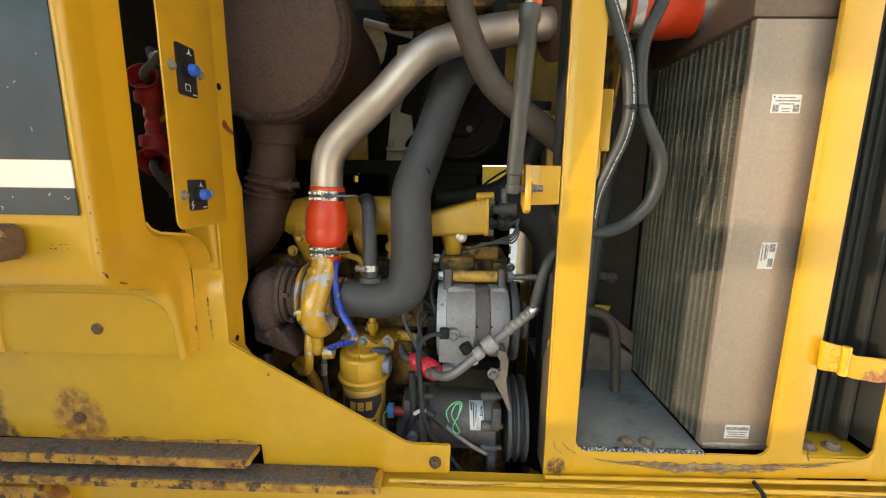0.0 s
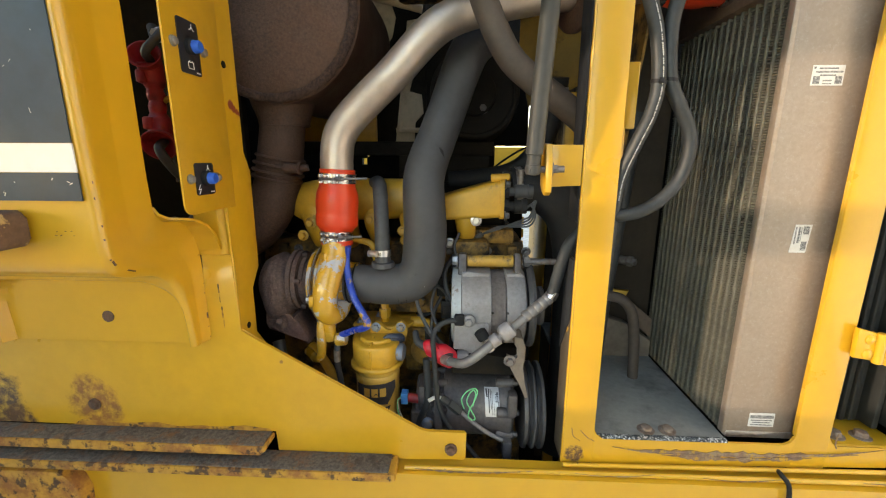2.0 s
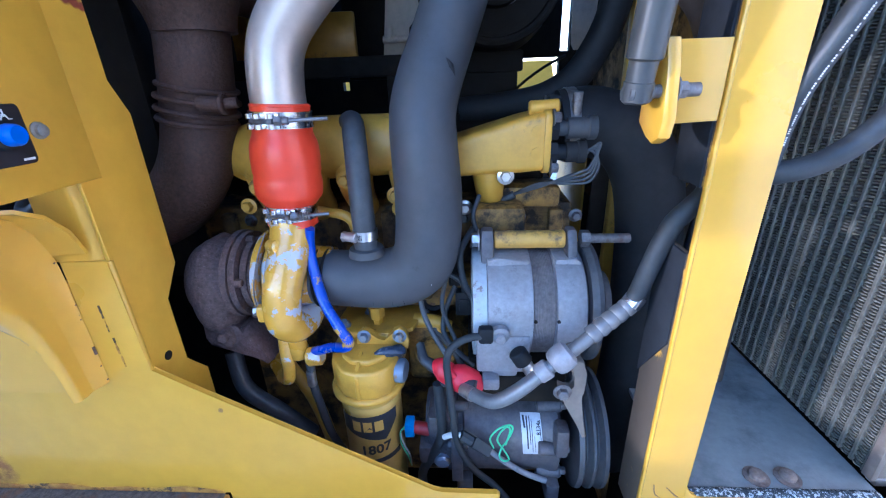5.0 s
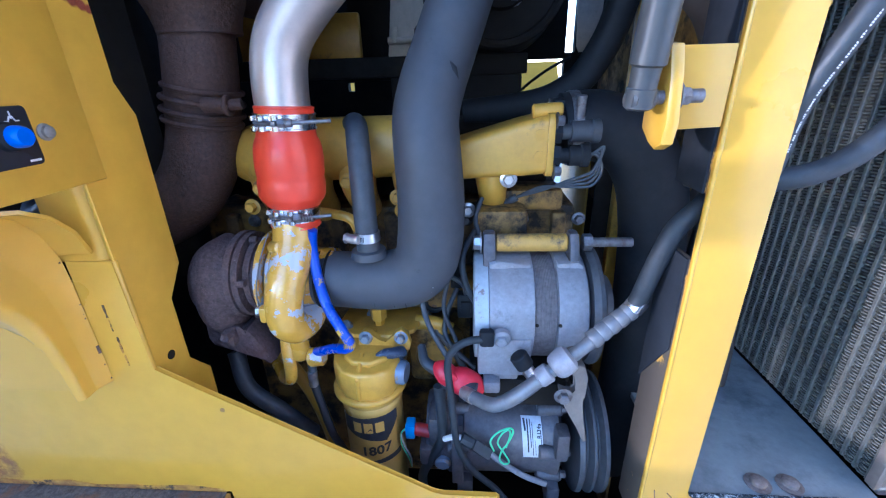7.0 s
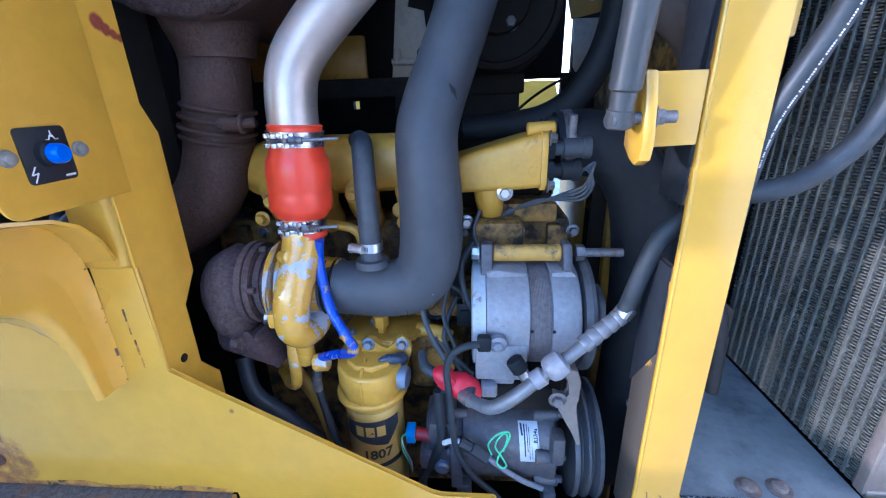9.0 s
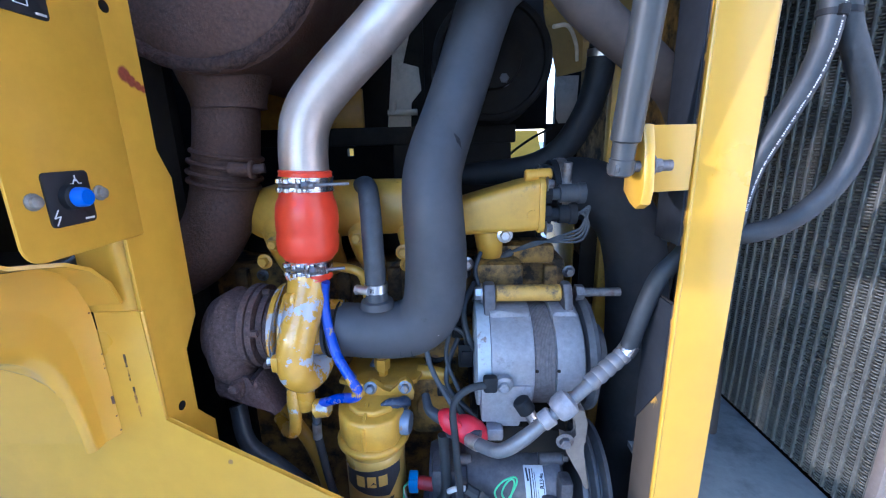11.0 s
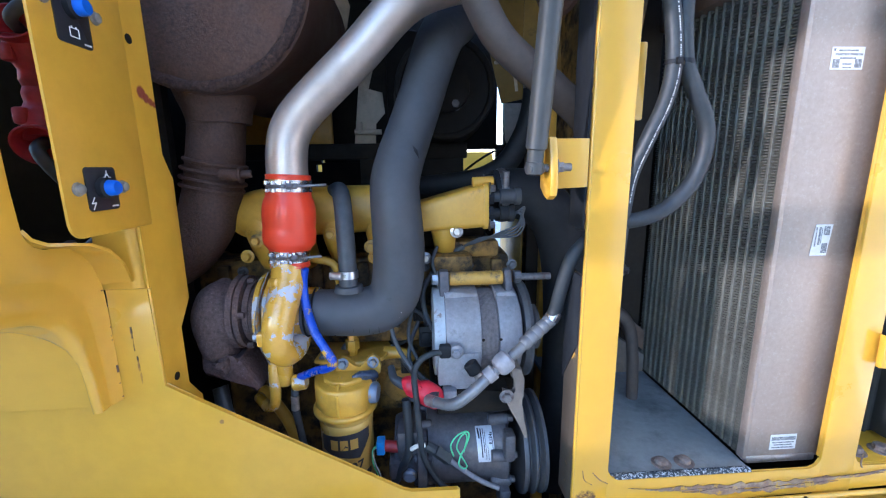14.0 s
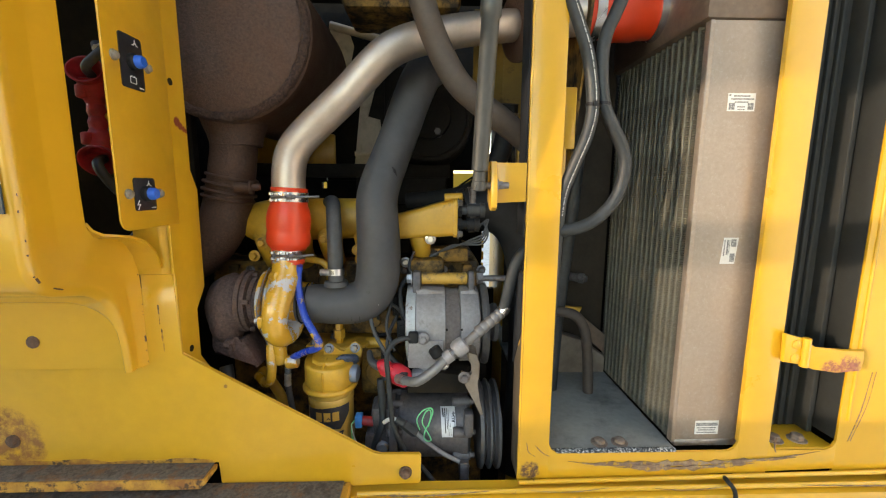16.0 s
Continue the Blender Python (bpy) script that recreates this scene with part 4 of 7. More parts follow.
for v in bm.verts:
    v.co += Vector((noise.noise(v.co * 90), noise.noise(v.co * 90 + Vector((9, 0, 0))), noise.noise(v.co * 90 + Vector((0, 9, 0))))) * 0.0045
part("weld_rim", bm, M_WELD, muf, "scaly flaking weld rim", sharp=80)
bm = B()
lathe(bm, [(0, 0.070), (0.02, 0.064), (0.035, 0.058), (0.05, 0.0545), (0.058, 0.0540)], (-0.412, 0.945, 1.625), (0, 0, -1), 40)
part("outlet_cone", bm, M_MUFFLER, muf)
exh = thing("exhaust_elbow", (-0.43, 0.95, 1.30), "rust-brown exhaust elbow with band clamp", "exhaust pipe")
bm = B()
tube(bm, [(-0.414, 0.945, 1.60), (-0.420, 0.945, 1.55), (-0.430, 0.945, 1.49), (-0.443, 0.945, 1.43), (-0.462, 0.942, 1.38), (-0.498, 0.938, 1.335), (-0.55, 0.935, 1.305), (-0.62, 0.93, 1.29)], [0.0485, 0.0485, 0.050, 0.0515, 0.052, 0.052, 0.052, 0.052], 32)
part("pipe", bm, M_MUFFLER, exh)
for z, r in ((1.498, 0.0535), (1.482, 0.056), (1.466, 0.056), (1.452, 0.0545)):
    bm = B()
    ring(bm, (-0.4315 - (1.482 - z) * 0.25, 0.945, z), (0.2, 0, 1), r - 0.002, 0.0040, 40, 8)
    part("band", bm, M_MUFFLER, exh)
bm = B()
rod(bm, (-0.372, 0.885, 1.476), (-0.345, 0.892, 1.478), 0.0075, 10)
rod(bm, (-0.395, 0.888, 1.478), (-0.365, 0.885, 1.476), 0.0105, 10)
ring(bm, (-0.362, 0.886, 1.476), (1, 0, 0), 0.010, 0.004, 18)
part("clamp_bolt", bm, M_MUFFLER, exh, "rusted T-bolt of the clamp")

# ---- charge-air pipe, red hose and clamps ----
bm = B()
tube(bm, [(-0.270, 0.850, 1.44), (-0.270, 0.852, 1.50), (-0.262, 0.857, 1.545), (-0.233, 0.860, 1.585), (-0.150, 0.860, 1.662), (-0.085, 0.860, 1.728), (-0.045, 0.866, 1.757), (0.005, 0.880, 1.778), (0.075, 0.905, 1.800), (0.155, 0.935, 1.820), (0.225, 0.960, 1.835)], 0.0332, 40, 10)
solo("charge_air_pipe", bm, M_ALU, "dull bent aluminium charge-air pipe above the turbo", "pipe")
rh = thing("silicone_hose", (-0.27, 0.85, 1.315), "orange-red silicone hose joining turbo and pipe", "hose")
bm = B()
lathe(bm, [(0, 0.0310), (0.0015, 0.0325), (0.020, 0.0322), (0.0255, 0.0328), (0.033, 0.0362), (0.039, 0.0413), (0.045, 0.0430), (0.057, 0.0435), (0.063, 0.0430), (0.068, 0.0420), (0.073, 0.0431), (0.090, 0.0436), (0.104, 0.0425), (0.112, 0.0405), (0.119, 0.0372), (0.126, 0.0362), (0.145, 0.0360), (0.155, 0.0356), (0.156, 0.0330)], (-0.2780, 0.8467, 1.321), (0.055, 0.025, 1), 48)
part("sleeve", bm, M_SILICONE, rh)
for z, x, r in ((1.3225, -0.2779, 0.0334), (1.4740, -0.2696, 0.0366)):
    bm = B()
    ring(bm, (x, 0.8465 + (z - 1.312) * 0.025, z), (0.055, 0.025, 1), r - 0.0014, 0.0014, 44, 8)
    part("cuff", bm, M_SILICONE, rh, "thicker moulded cuff")


def band_clamp(z, y, r, coils, cx, loops, stud):
    """T-bolt clamp: band, barrel loops at the given offsets, bolt, nut or spring, free stud."""
    cl = thing("hose_clamp", (cx, y, z), "bright steel T-bolt clamp round the red hose", "hose clamp", "clamps on the red hose")
    tilt = (0.055, 0.02, 1)
    bm = B()
    lathe(bm, [(-0.0095, r), (-0.0095, r + 0.0018), (-0.0078, r + 0.0018), (-0.0074, r + 0.0009), (0.0074, r + 0.0009), (0.0078, r + 0.0018), (0.0095, r + 0.0018), (0.0095, r)], (cx, y, z), tilt, 56)
    part("band", bm, M_CHROME, cl)
    fy = y - r - 0.0052
    for dx in loops:
        fy = y - math.sqrt(r * r - dx * dx) - 0.0052
        bm = B()
        rod(bm, (cx + dx, fy + 0.0006, z - 0.0092), (cx + dx, fy + 0.0006, z - 0.0030), 0.0044, 14, 0.0006)
        rod(bm, (cx + dx, fy + 0.0006, z + 0.0030), (cx + dx, fy + 0.0006, z + 0.0092), 0.0044, 14, 0.0006)
        box(bm, (cx + dx - 0.0040, fy + 0.0014, z - 0.0088), (cx + dx + 0.0090, fy + 0.0068, z - 0.0032), 0.0008)
        box(bm, (cx + dx - 0.0040, fy + 0.0014, z + 0.0032), (cx + dx + 0.0090, fy + 0.0068, z + 0.0088), 0.0008)
        part("loop", bm, M_CHROME, cl)
    fy, f0 = y - r - 0.0050, y - math.sqrt(r * r - loops[0] ** 2) - 0.0050
    bm = B()
    rod(bm, (cx + loops[0] + 0.001, f0, z), (cx + loops[-1], fy, z), 0.0028, 12)
    rod(bm, (cx + loops[-1] - 0.002, fy, z - 0.0028), (cx + loops[-1] - 0.002, fy, z + 0.0028), 0.0046, 12)
    part("bolt", bm, M_BOLT, cl)
    x0 = cx + loops[-1] + 0.004
    x1 = x0 + (0.022 if coils else 0.016)
    bm = B()
    rod(bm, (x0, fy, z), (x0 + 0.008, fy + 0.001, z), 0.0056, 6)
    if not coils:
        rod(bm, (x0 + 0.008, fy + 0.001, z), (x1, fy + 0.002, z), 0.0046, 14, 0.0006)
    part("nut", bm, M_BOLT, cl)
    if coils:
        bm = B()
        for k in range(coils):
            ring(bm, (x0 + 0.009 + k * 0.0034, fy + 0.001 + k * 0.0005, z), (1, 0.2, 0.1), 0.0044, 0.0013, 16, 6)
        part("spring", bm, M_BOLT, cl, "small coil spring")
    bm = B()
    rod(bm, (x0 + 0.006, fy + 0.001, z), (cx + stud, fy + 0.010, z + 0.001), 0.0024, 10)
    part("stud", bm, M_BOLT, cl)
    return cl


band_clamp(1.4585, 0.850, 0.0362, 0, -0.2705, (-0.026, -0.013, 0.005), 0.069)
band_clamp(1.3415, 0.847, 0.0326, 5, -0.2768, (-0.023, -0.009, 0.010), 0.060)

# ---- turbocharger ----
turbo = thing("turbocharger", (-0.35, 0.87, 1.12), "turbocharger with chipped yellow volute and rusted turbine housing", "turbocharger")
TA = Vector((0, 0.868, 1.232))
bm = B()                                        # compressor scroll, sweeping down from the outlet and round to the back
tube(bm, [(-0.2785, 0.846, 1.335), (-0.279, 0.840, 1.312), (-0.283, 0.823, 1.280), (-0.290, 0.806, 1.246), (-0.295, 0.800, 1.215), (-0.295, 0.803, 1.190), (-0.288, 0.818, 1.174), (-0.279, 0.842, 1.175), (-0.274, 0.868, 1.192), (-0.272, 0.895, 1.23)],
     [0.0305, 0.0300, 0.0272, 0.0262, 0.0260, 0.0258, 0.0245, 0.022, 0.018, 0.014], 32, 8)
lathe(bm, [(-0.326, 0.056), (-0.320, 0.063), (-0.310, 0.062), (-0.296, 0.054), (-0.280, 0.047), (-0.262, 0.043), (-0.245, 0.0425), (-0.238, 0.041)], (0, TA.y, TA.z), (1, 0, 0), 40)
part("compressor_volute", bm, M_CHIPPED, turbo, "chipped yellow compressor volute", sharp=50)
bm = B()
lathe(bm, [(-0.334, 0.055), (-0.334, 0.069), (-0.332, 0.070), (-0.326, 0.070), (-0.326, 0.055)], (0, TA.y, TA.z), (1, 0, 0), 40)
part("clamp_plate", bm, M_CHIPPED, turbo)
bm = B()
tube(bm, [(-0.306, 0.818, 1.318), (-0.318, 0.806, 1.285), (-0.327, 0.7965, 1.245), (-0.3275, 0.796, 1.215), (-0.324, 0.80, 1.19), (-0.314, 0.806, 1.158)], 0.0011, 8)
part("wire", bm, M_BOLT, turbo, "thin steel locking wire")
bm = B()
box(bm, (-0.324, 0.782, 1.200), (-0.300, 0.81, 1.224), 0.004)
part("boss", bm, M_CHIPPED, turbo)
bm = B()
rod(bm, (-0.304, 0.820, 1.298), (-0.284, 0.806, 1.302), 0.0095, 16, 0.003)
part("boss", bm, M_CHIPPED, turbo)
bm = B()
hexhead(bm, (-0.324, 0.795, 1.213), (-1, -0.3, 0), 0.011, 0.007)
part("bolt", bm, M_STEEL, turbo)
bm = B()
lathe(bm, [(-0.358, 0.045), (-0.352, 0.050), (-0.330, 0.050)], (0, TA.y, TA.z), (1, 0, 0), 32)
part("centre_housing", bm, M_RUSTED, turbo)
bm = B()                                        # turbine side
lathe(bm, [(-0.452, 0.020), (-0.449, 0.040), (-0.441, 0.053), (-0.428, 0.061), (-0.412, 0.064), (-0.396, 0.062), (-0.384, 0.058), (-0.378, 0.053)], (0, TA.y + 0.002, TA.z - 0.006), (1, 0, 0), 48)
tube(bm, [(-0.415, 0.90, 1.272), (-0.415, 0.850, 1.266), (-0.414, 0.834, 1.236), (-0.414, 0.832, 1.205), (-0.412, 0.838, 1.180), (-0.410, 0.86, 1.165)], [0.018, 0.022, 0.026, 0.027, 0.027, 0.026], 24)
part("turbine_housing", bm, M_RUSTED, turbo, "pitted rust-brown turbine housing")
for i, (x, r) in enumerate(((-0.376, 0.066), (-0.365, 0.064), (-0.353, 0.055))):
    bm = B()
    lathe(bm, [(-0.0045, r - 0.01), (-0.0045, r), (0.0045, r), (0.0045, r - 0.01)], (x, TA.y + 0.003, TA.z + 0.002), (1, 0, 0), 40)
    part("flange_ring", bm, M_RUSTED, turbo)
for k in range(5):
    a = 2 * math.pi * (k + 0.3) / 5
    bm = B()
    hexhead(bm, (-0.360, TA.y + 0.059 * math.cos(a), TA.z + 0.059 * math.sin(a)), (1, 0, 0), 0.010, 0.010, False)
    part("bolt", bm, M_RUSTED, turbo)
bm = B()
prism(bm, [(-0.436, 1.182), (-0.392, 1.176), (-0.385, 1.160), (-0.372, 1.164), (-0.340, 1.106), (-0.350, 1.098), (-0.392, 1.130), (-0.432, 1.132), (-0.438, 1.146)], "y", 0.822, 0.90, 0.007)
box(bm, (-0.404, 0.810, 1.140), (-0.388, 0.83, 1.168), 0.004)
part("mounting_flange", bm, M_RUSTED, turbo, "rusted mounting flange with cast lugs")
bm = B()
hexhead(bm, (-0.396, 0.812, 1.159), (0, -1, 0.2), 0.014, 0.010, False)
part("bolt", bm, M_RUSTED, turbo)
bm = B()
tube(bm, [(-0.316, 0.836, 1.17), (-0.317, 0.826, 1.13), (-0.316, 0.822, 1.095), (-0.322, 0.826, 1.070), (-0.342, 0.845, 1.056), (-0.37, 0.88, 1.055)], 0.0098, 16)
part("drain_pipe", bm, M_CHIPPED, turbo, "bent yellow drain pipe")
bm = B()
rod(bm, (-0.302, 0.835, 1.158), (-0.302, 0.835, 1.105), 0.0155, 20, 0.004)
rod(bm, (-0.286, 0.828, 1.110), (-0.262, 0.828, 1.114), 0.015, 20, 0.003)
part("port", bm, M_CHIPPED, turbo)
bm = B()
tube(bm, [(-0.248, 0.826, 1.320), (-0.255, 0.832, 1.290), (-0.250, 0.822, 1.255), (-0.234, 0.801, 1.218), (-0.212, 0.787, 1.186), (-0.203, 0.785, 1.168), (-0.212, 0.790, 1.156), (-0.240, 0.808, 1.142), (-0.272, 0.826, 1.122)], [0.0062] + [0.0074] * 8, 16, 8)
bl = thing("boost_line", (-0.24, 0.80, 1.12), "bright blue wrapped steel line with bare yellow bend", "pipe")
part("tube", bm, M_BLUE, bl)
bm = B()
tube(bm, [(-0.216, 0.7888, 1.190), (-0.2105, 0.7866, 1.183), (-0.2030, 0.7852, 1.168), (-0.2085, 0.7885, 1.158)], 0.0077, 16, 8)
part("bare_bend", bm, M_CHIPPED, bl, "bare yellow bend")
bm = B()
rod(bm, (-0.284, 0.831, 1.108), (-0.262, 0.822, 1.1165), 0.0095, 6)
solo("line_fitting", bm, M_STEEL, "small steel fitting on the blue line", "fitting")

# ---- big intake hose and breather hose ----
ih = thing("intake_hose", (-0.10, 0.87, 1.19), "large dusty black rubber intake hose bent upwards", "hose")
bm = B()
tube(bm, [(-0.262, 0.862, 1.231), (-0.225, 0.860, 1.230), (-0.185, 0.858, 1.229), (-0.150, 0.857, 1.231), (-0.122, 0.857, 1.240), (-0.102, 0.857, 1.262), (-0.093, 0.858, 1.30), (-0.091, 0.861, 1.35), (-0.094, 0.869, 1.41), (-0.095, 0.880, 1.455), (-0.086, 0.893, 1.495),
          (-0.070, 0.910, 1.540), (-0.048, 0.930, 1.60), (-0.024, 0.962, 1.675), (0.000, 1.0, 1.735), (0.030, 1.05, 1.775)],
     [0.041, 0.0415, 0.0425, 0.0435, 0.0445, 0.0455, 0.046, 0.0455, 0.0445, 0.0435, 0.0425, 0.0415, 0.041, 0.0425, 0.044, 0.046], 44, 8, wobble=0.02)
part("tube", bm, M_RUBBER, ih)
bm = B()
for x in (-0.257, -0.243):
    ring(bm, (x, 0.861, 1.2305), (1, 0, 0), 0.0425, 0.0018, 36, 6)
part("clamp", bm, M_DARK, ih)
for k in range(13):
    x, s0, w = random.choice((-0.21, -0.165, -0.155, -0.15, -0.14, -0.125)) + random.uniform(-0.008, 0.008), random.uniform(10, 40), random.uniform(6, 30)
    bm = B()
    tube(bm, [(x + random.uniform(-0.001, 0.001), 0.857 - 0.0437 * math.sin(a), 1.232 - 0.0437 * math.cos(a)) for a in (radians(s0), radians(s0 + w * 0.5), radians(s0 + w))], [0.0003, random.uniform(0.0006, 0.0012), 0.0003], 5, 4)
    part("crease", bm, M_BLACK, ih, "fine crease in the rubber")
bm = B()
lathe(bm, [(0, 0.026), (0.007, 0.0245), (0.010, 0.0235), (0.011, 0.0165), (0.026, 0.0165)], (-0.181, 0.850, 1.272), (0, 0, 1), 24)
part("nipple", bm, M_RUBBER, ih)
for k in range(14):
    a = radians(random.uniform(20, 75))
    x = random.uniform(-0.135, -0.095)
    f = (x + 0.135) / 0.04
    c = Vector((x + 0.012 * f, 0.857 - 0.0445 * math.sin(a), 1.238 + 0.022 * f - 0.0445 * math.cos(a)))
    bm = B()
    rod(bm, c, c + Vector((random.uniform(-0.002, 0.002), -0.0004, random.uniform(0.0005, 0.003))), random.uniform(0.0003, 0.0007), 5)
    part("scuff", bm, M_SILVERTAG, ih, "pale scuff in the rubber")
bm = B()                                        # kinked fold above the bend
tube(bm, [(-0.052, 0.868, 1.500), (-0.057, 0.8655, 1.512), (-0.063, 0.8635, 1.522)], [0.0008, 0.0040, 0.0008], 10, 6)
part("fold", bm, M_BLACK, ih, "dark pinched fold in the rubber")
bh = thing("breather_hose", (-0.181, 0.85, 1.29), "slim black rubber breather hose with steel band", "hose")
bm = B()
tube(bm, [(-0.181, 0.849, 1.288), (-0.182, 0.853, 1.34), (-0.185, 0.865, 1.39), (-0.190, 0.885, 1.427), (-0.200, 0.92, 1.444), (-0.218, 0.965, 1.440), (-0.245, 1.02, 1.425), (-0.29, 1.10, 1.41)], 0.0158, 20)
part("tube", bm, M_HOSE, bh)
bm = B()
lathe(bm, [(-0.0065, 0.0165), (-0.0065, 0.0176), (0.0065, 0.0176), (0.0065, 0.0165)], (-0.181, 0.850, 1.302), (0, 0.05, 1), 28)
part("band", bm, M_CHROME, bh, "bright worm-drive band")
bm = B()
for k in range(9):
    a = radians(-60 + k * 7)
    box(bm, (-0.181 + 0.0178 * math.sin(a) - 0.0004, 0.850 - 0.0179 * math.cos(a), 1.299), (-0.181 + 0.0178 * math.sin(a) + 0.0004, 0.8505 - 0.0179 * math.cos(a), 1.306))
part("slot", bm, M_DARK, bh)
bm = B()
rod(bm, (-0.206, 0.839, 1.303), (-0.188, 0.832, 1.303), 0.0068, 14, 0.001)
lathe(bm, [(0, 0.0075), (0.004, 0.0075)], (-0.209, 0.8395, 1.303), (1, -0.3, 0), 6)
part("worm_screw", bm, M_STEEL, bh)

# ---- oil filter and its base ----
FC = (-0.1985, 0.842)
filt = thing("oil_filter", (FC[0], FC[1], 0.78), "cream-yellow spin-on oil filter with black emblem band", "oil filter")
bm = B()
lathe(bm, [(0.785, 0.035), (0.79, 0.0440), (0.80, 0.0478), (1.022, 0.0478), (1.026, 0.0488), (1.032, 0.0488), (1.037, 0.0468), (1.041, 0.0488), (1.046, 0.0488), (1.049, 0.044)], (FC[0], FC[1], 0), (0, 0, 1), 48)
part("canister", bm, M_CREAM, filt)


def wrap(bm, pts, r=0.0482, mid=8.0):
    """Lays a flat outline, rows of (metres along the round, height), on the canister."""
    vs = []
    for s, z in pts:
        a = s / r + radians(mid)
        vs.append(bm.verts.new((FC[0] + r * math.sin(a), FC[1] - r * math.cos(a), z)))
    return bm.faces.new(vs)


def wrap_area(bm, corners, r=0.0482, n=12):
    (s0, z0), (s1, z1), (s2, z2), (s3, z3) = corners
    for k in range(n):
        a, b = k / n, (k + 1) / n
        wrap(bm, [(s0 + (s1 - s0) * a, z0 + (z1 - z0) * a), (s0 + (s1 - s0) * b, z0 + (z1 - z0) * b), (s3 + (s2 - s3) * b, z3 + (z2 - z3) * b), (s3 + (s2 - s3) * a, z3 + (z2 - z3) * a)], r)


bm = B()
wrap_area(bm, [(-0.052, 0.988), (0.022, 0.972), (0.022, 1.026), (-0.052, 1.018)], 0.0482)
wrap_area(bm, [(0.022, 0.972), (0.046, 1.004), (0.046, 1.030), (0.022, 1.026)], 0.0482, 4)
part("emblem_band", bm, M_INK, filt, "black emblem band", sharp=80)
bm = B()
wrap_area(bm, [(-0.03, 0.925), (0.048, 0.928), (0.048, 0.940), (-0.03, 0.930)], 0.0482)
part("lower_band", bm, M_INK, filt, "black band below the number", sharp=80)
bm = B()
for s in (-0.030, -0.012, 0.006):
    wrap_area(bm, [(s, 0.993), (s + 0.014, 0.993), (s + 0.014, 1.013), (s, 1.013)], 0.0485, 3)
part("emblem", bm, M_CREAM, filt, "plain cream emblem blocks", sharp=80)
bm = B()
wrap(bm, [(-0.012, 0.991), (0.008, 0.991), (-0.002, 1.003)], 0.0488)
part("emblem", bm, M_INK, filt)


def words(text, size):
    cu = bpy.data.curves.new("words", "FONT")
    cu.body, cu.size, cu.align_x, cu.resolution_u = text, size, "CENTER", 3
    cu.offset = size * 0.03
    ob = bpy.data.objects.new("words", cu)
    scene.collection.objects.link(ob)
    bpy.context.view_layer.update()
    me = bpy.data.meshes.new_from_object(ob.evaluated_get(bpy.context.evaluated_depsgraph_get()))
    bpy.data.objects.remove(ob)
    bpy.data.curves.remove(cu)
    return me


me = words("1807", 0.0255)
for v in me.vertices:
    a = (v.co.x * 1.0 + 0.004) / 0.0484 + radians(8)
    v.co = Vector((FC[0] + 0.0485 * math.sin(a), FC[1] - 0.0485 * math.cos(a), 0.947 + v.co.y + 0.10 * v.co.x))
me.materials.append(M_INK)
num = new("number", me)
num.parent = filt
num.matrix_parent_inverse = Matrix.Translation(filt.location).inverted()
tagged(num, "black number printed on the filter")

fb = thing("filter_base", (-0.2, 0.86, 1.05), "cast yellow oil filter base with chipped paint", "filter base")
bm = B()
lathe(bm, [(1.049, 0.050), (1.050, 0.0560), (1.053, 0.0580), (1.058, 0.0580), (1.0605, 0.0560), (1.062, 0.050)], (FC[0], FC[1], 0), (0, 0, 1), 48)
prism(bm, [(-0.2555, 0.852), (-0.2475, 0.822), (-0.226, 0.796), (-0.205, 0.789), (-0.178, 0.790), (-0.158, 0.803), (-0.147, 0.832), (-0.146, 0.95), (-0.16, 1.0), (-0.25, 1.0), (-0.256, 0.92)], "z", 1.060, 1.109, 0.005)
prism(bm, [(-0.240, 0.858), (-0.232, 0.828), (-0.215, 0.812), (-0.188, 0.808), (-0.165, 0.822), (-0.158, 0.85), (-0.158, 0.95), (-0.240, 0.95)], "z", 1.105, 1.117, 0.004)
prism(bm, [(0.788, 1.062), (0.786, 1.066), (0.786, 1.102), (0.800, 1.112), (0.83, 1.12), (0.83, 1.06)], "x", -0.2055, -0.1995, 0.002)
part("casting", bm, M_BASE, fb, sharp=45)
bm = B()
lathe(bm, [(0, 0.019), (0.010, 0.019), (0.014, 0.016)], (-0.150, 0.832, 1.083), (1, -0.15, 0), 24)
part("bypass_cap", bm, M_BARE, fb, "bare blue-grey end cap")
bm = B()
prism(bm, [(-0.262, 0.885), (-0.225, 0.87), (-0.165, 0.868), (-0.13, 0.885), (-0.115, 0.93), (-0.125, 0.96), (-0.255, 0.965)], "z", 1.1165, 1.126, 0.003)
part("gasket_flange", bm, M_BASE, fb)
bm = B()                                        # lobed saddle flange over the outlet, bolted at both ends
prism(bm, [(-0.215, 1.116), (-0.213, 1.134), (-0.203, 1.143), (-0.192, 1.139), (-0.182, 1.125), (-0.170, 1.121), (-0.161, 1.129), (-0.155, 1.141), (-0.145, 1.146), (-0.135, 1.138), (-0.131, 1.122), (-0.134, 1.108), (-0.150, 1.106), (-0.200, 1.108)], "y", 0.852, 0.864, 0.002)
part("saddle_flange", bm, M_BASE, fb)
bm = B()
tube(bm, [(-0.181, 0.826, 1.116), (-0.168, 0.828, 1.118), (-0.154, 0.834, 1.114), (-0.145, 0.842, 1.108), (-0.142, 0.850, 1.100)], [0.002, 0.005, 0.006, 0.008, 0.004], 18, 10, wobble=1.4)
part("smear", bm, M_SMEAR, fb, "blue-black smear of old paint")
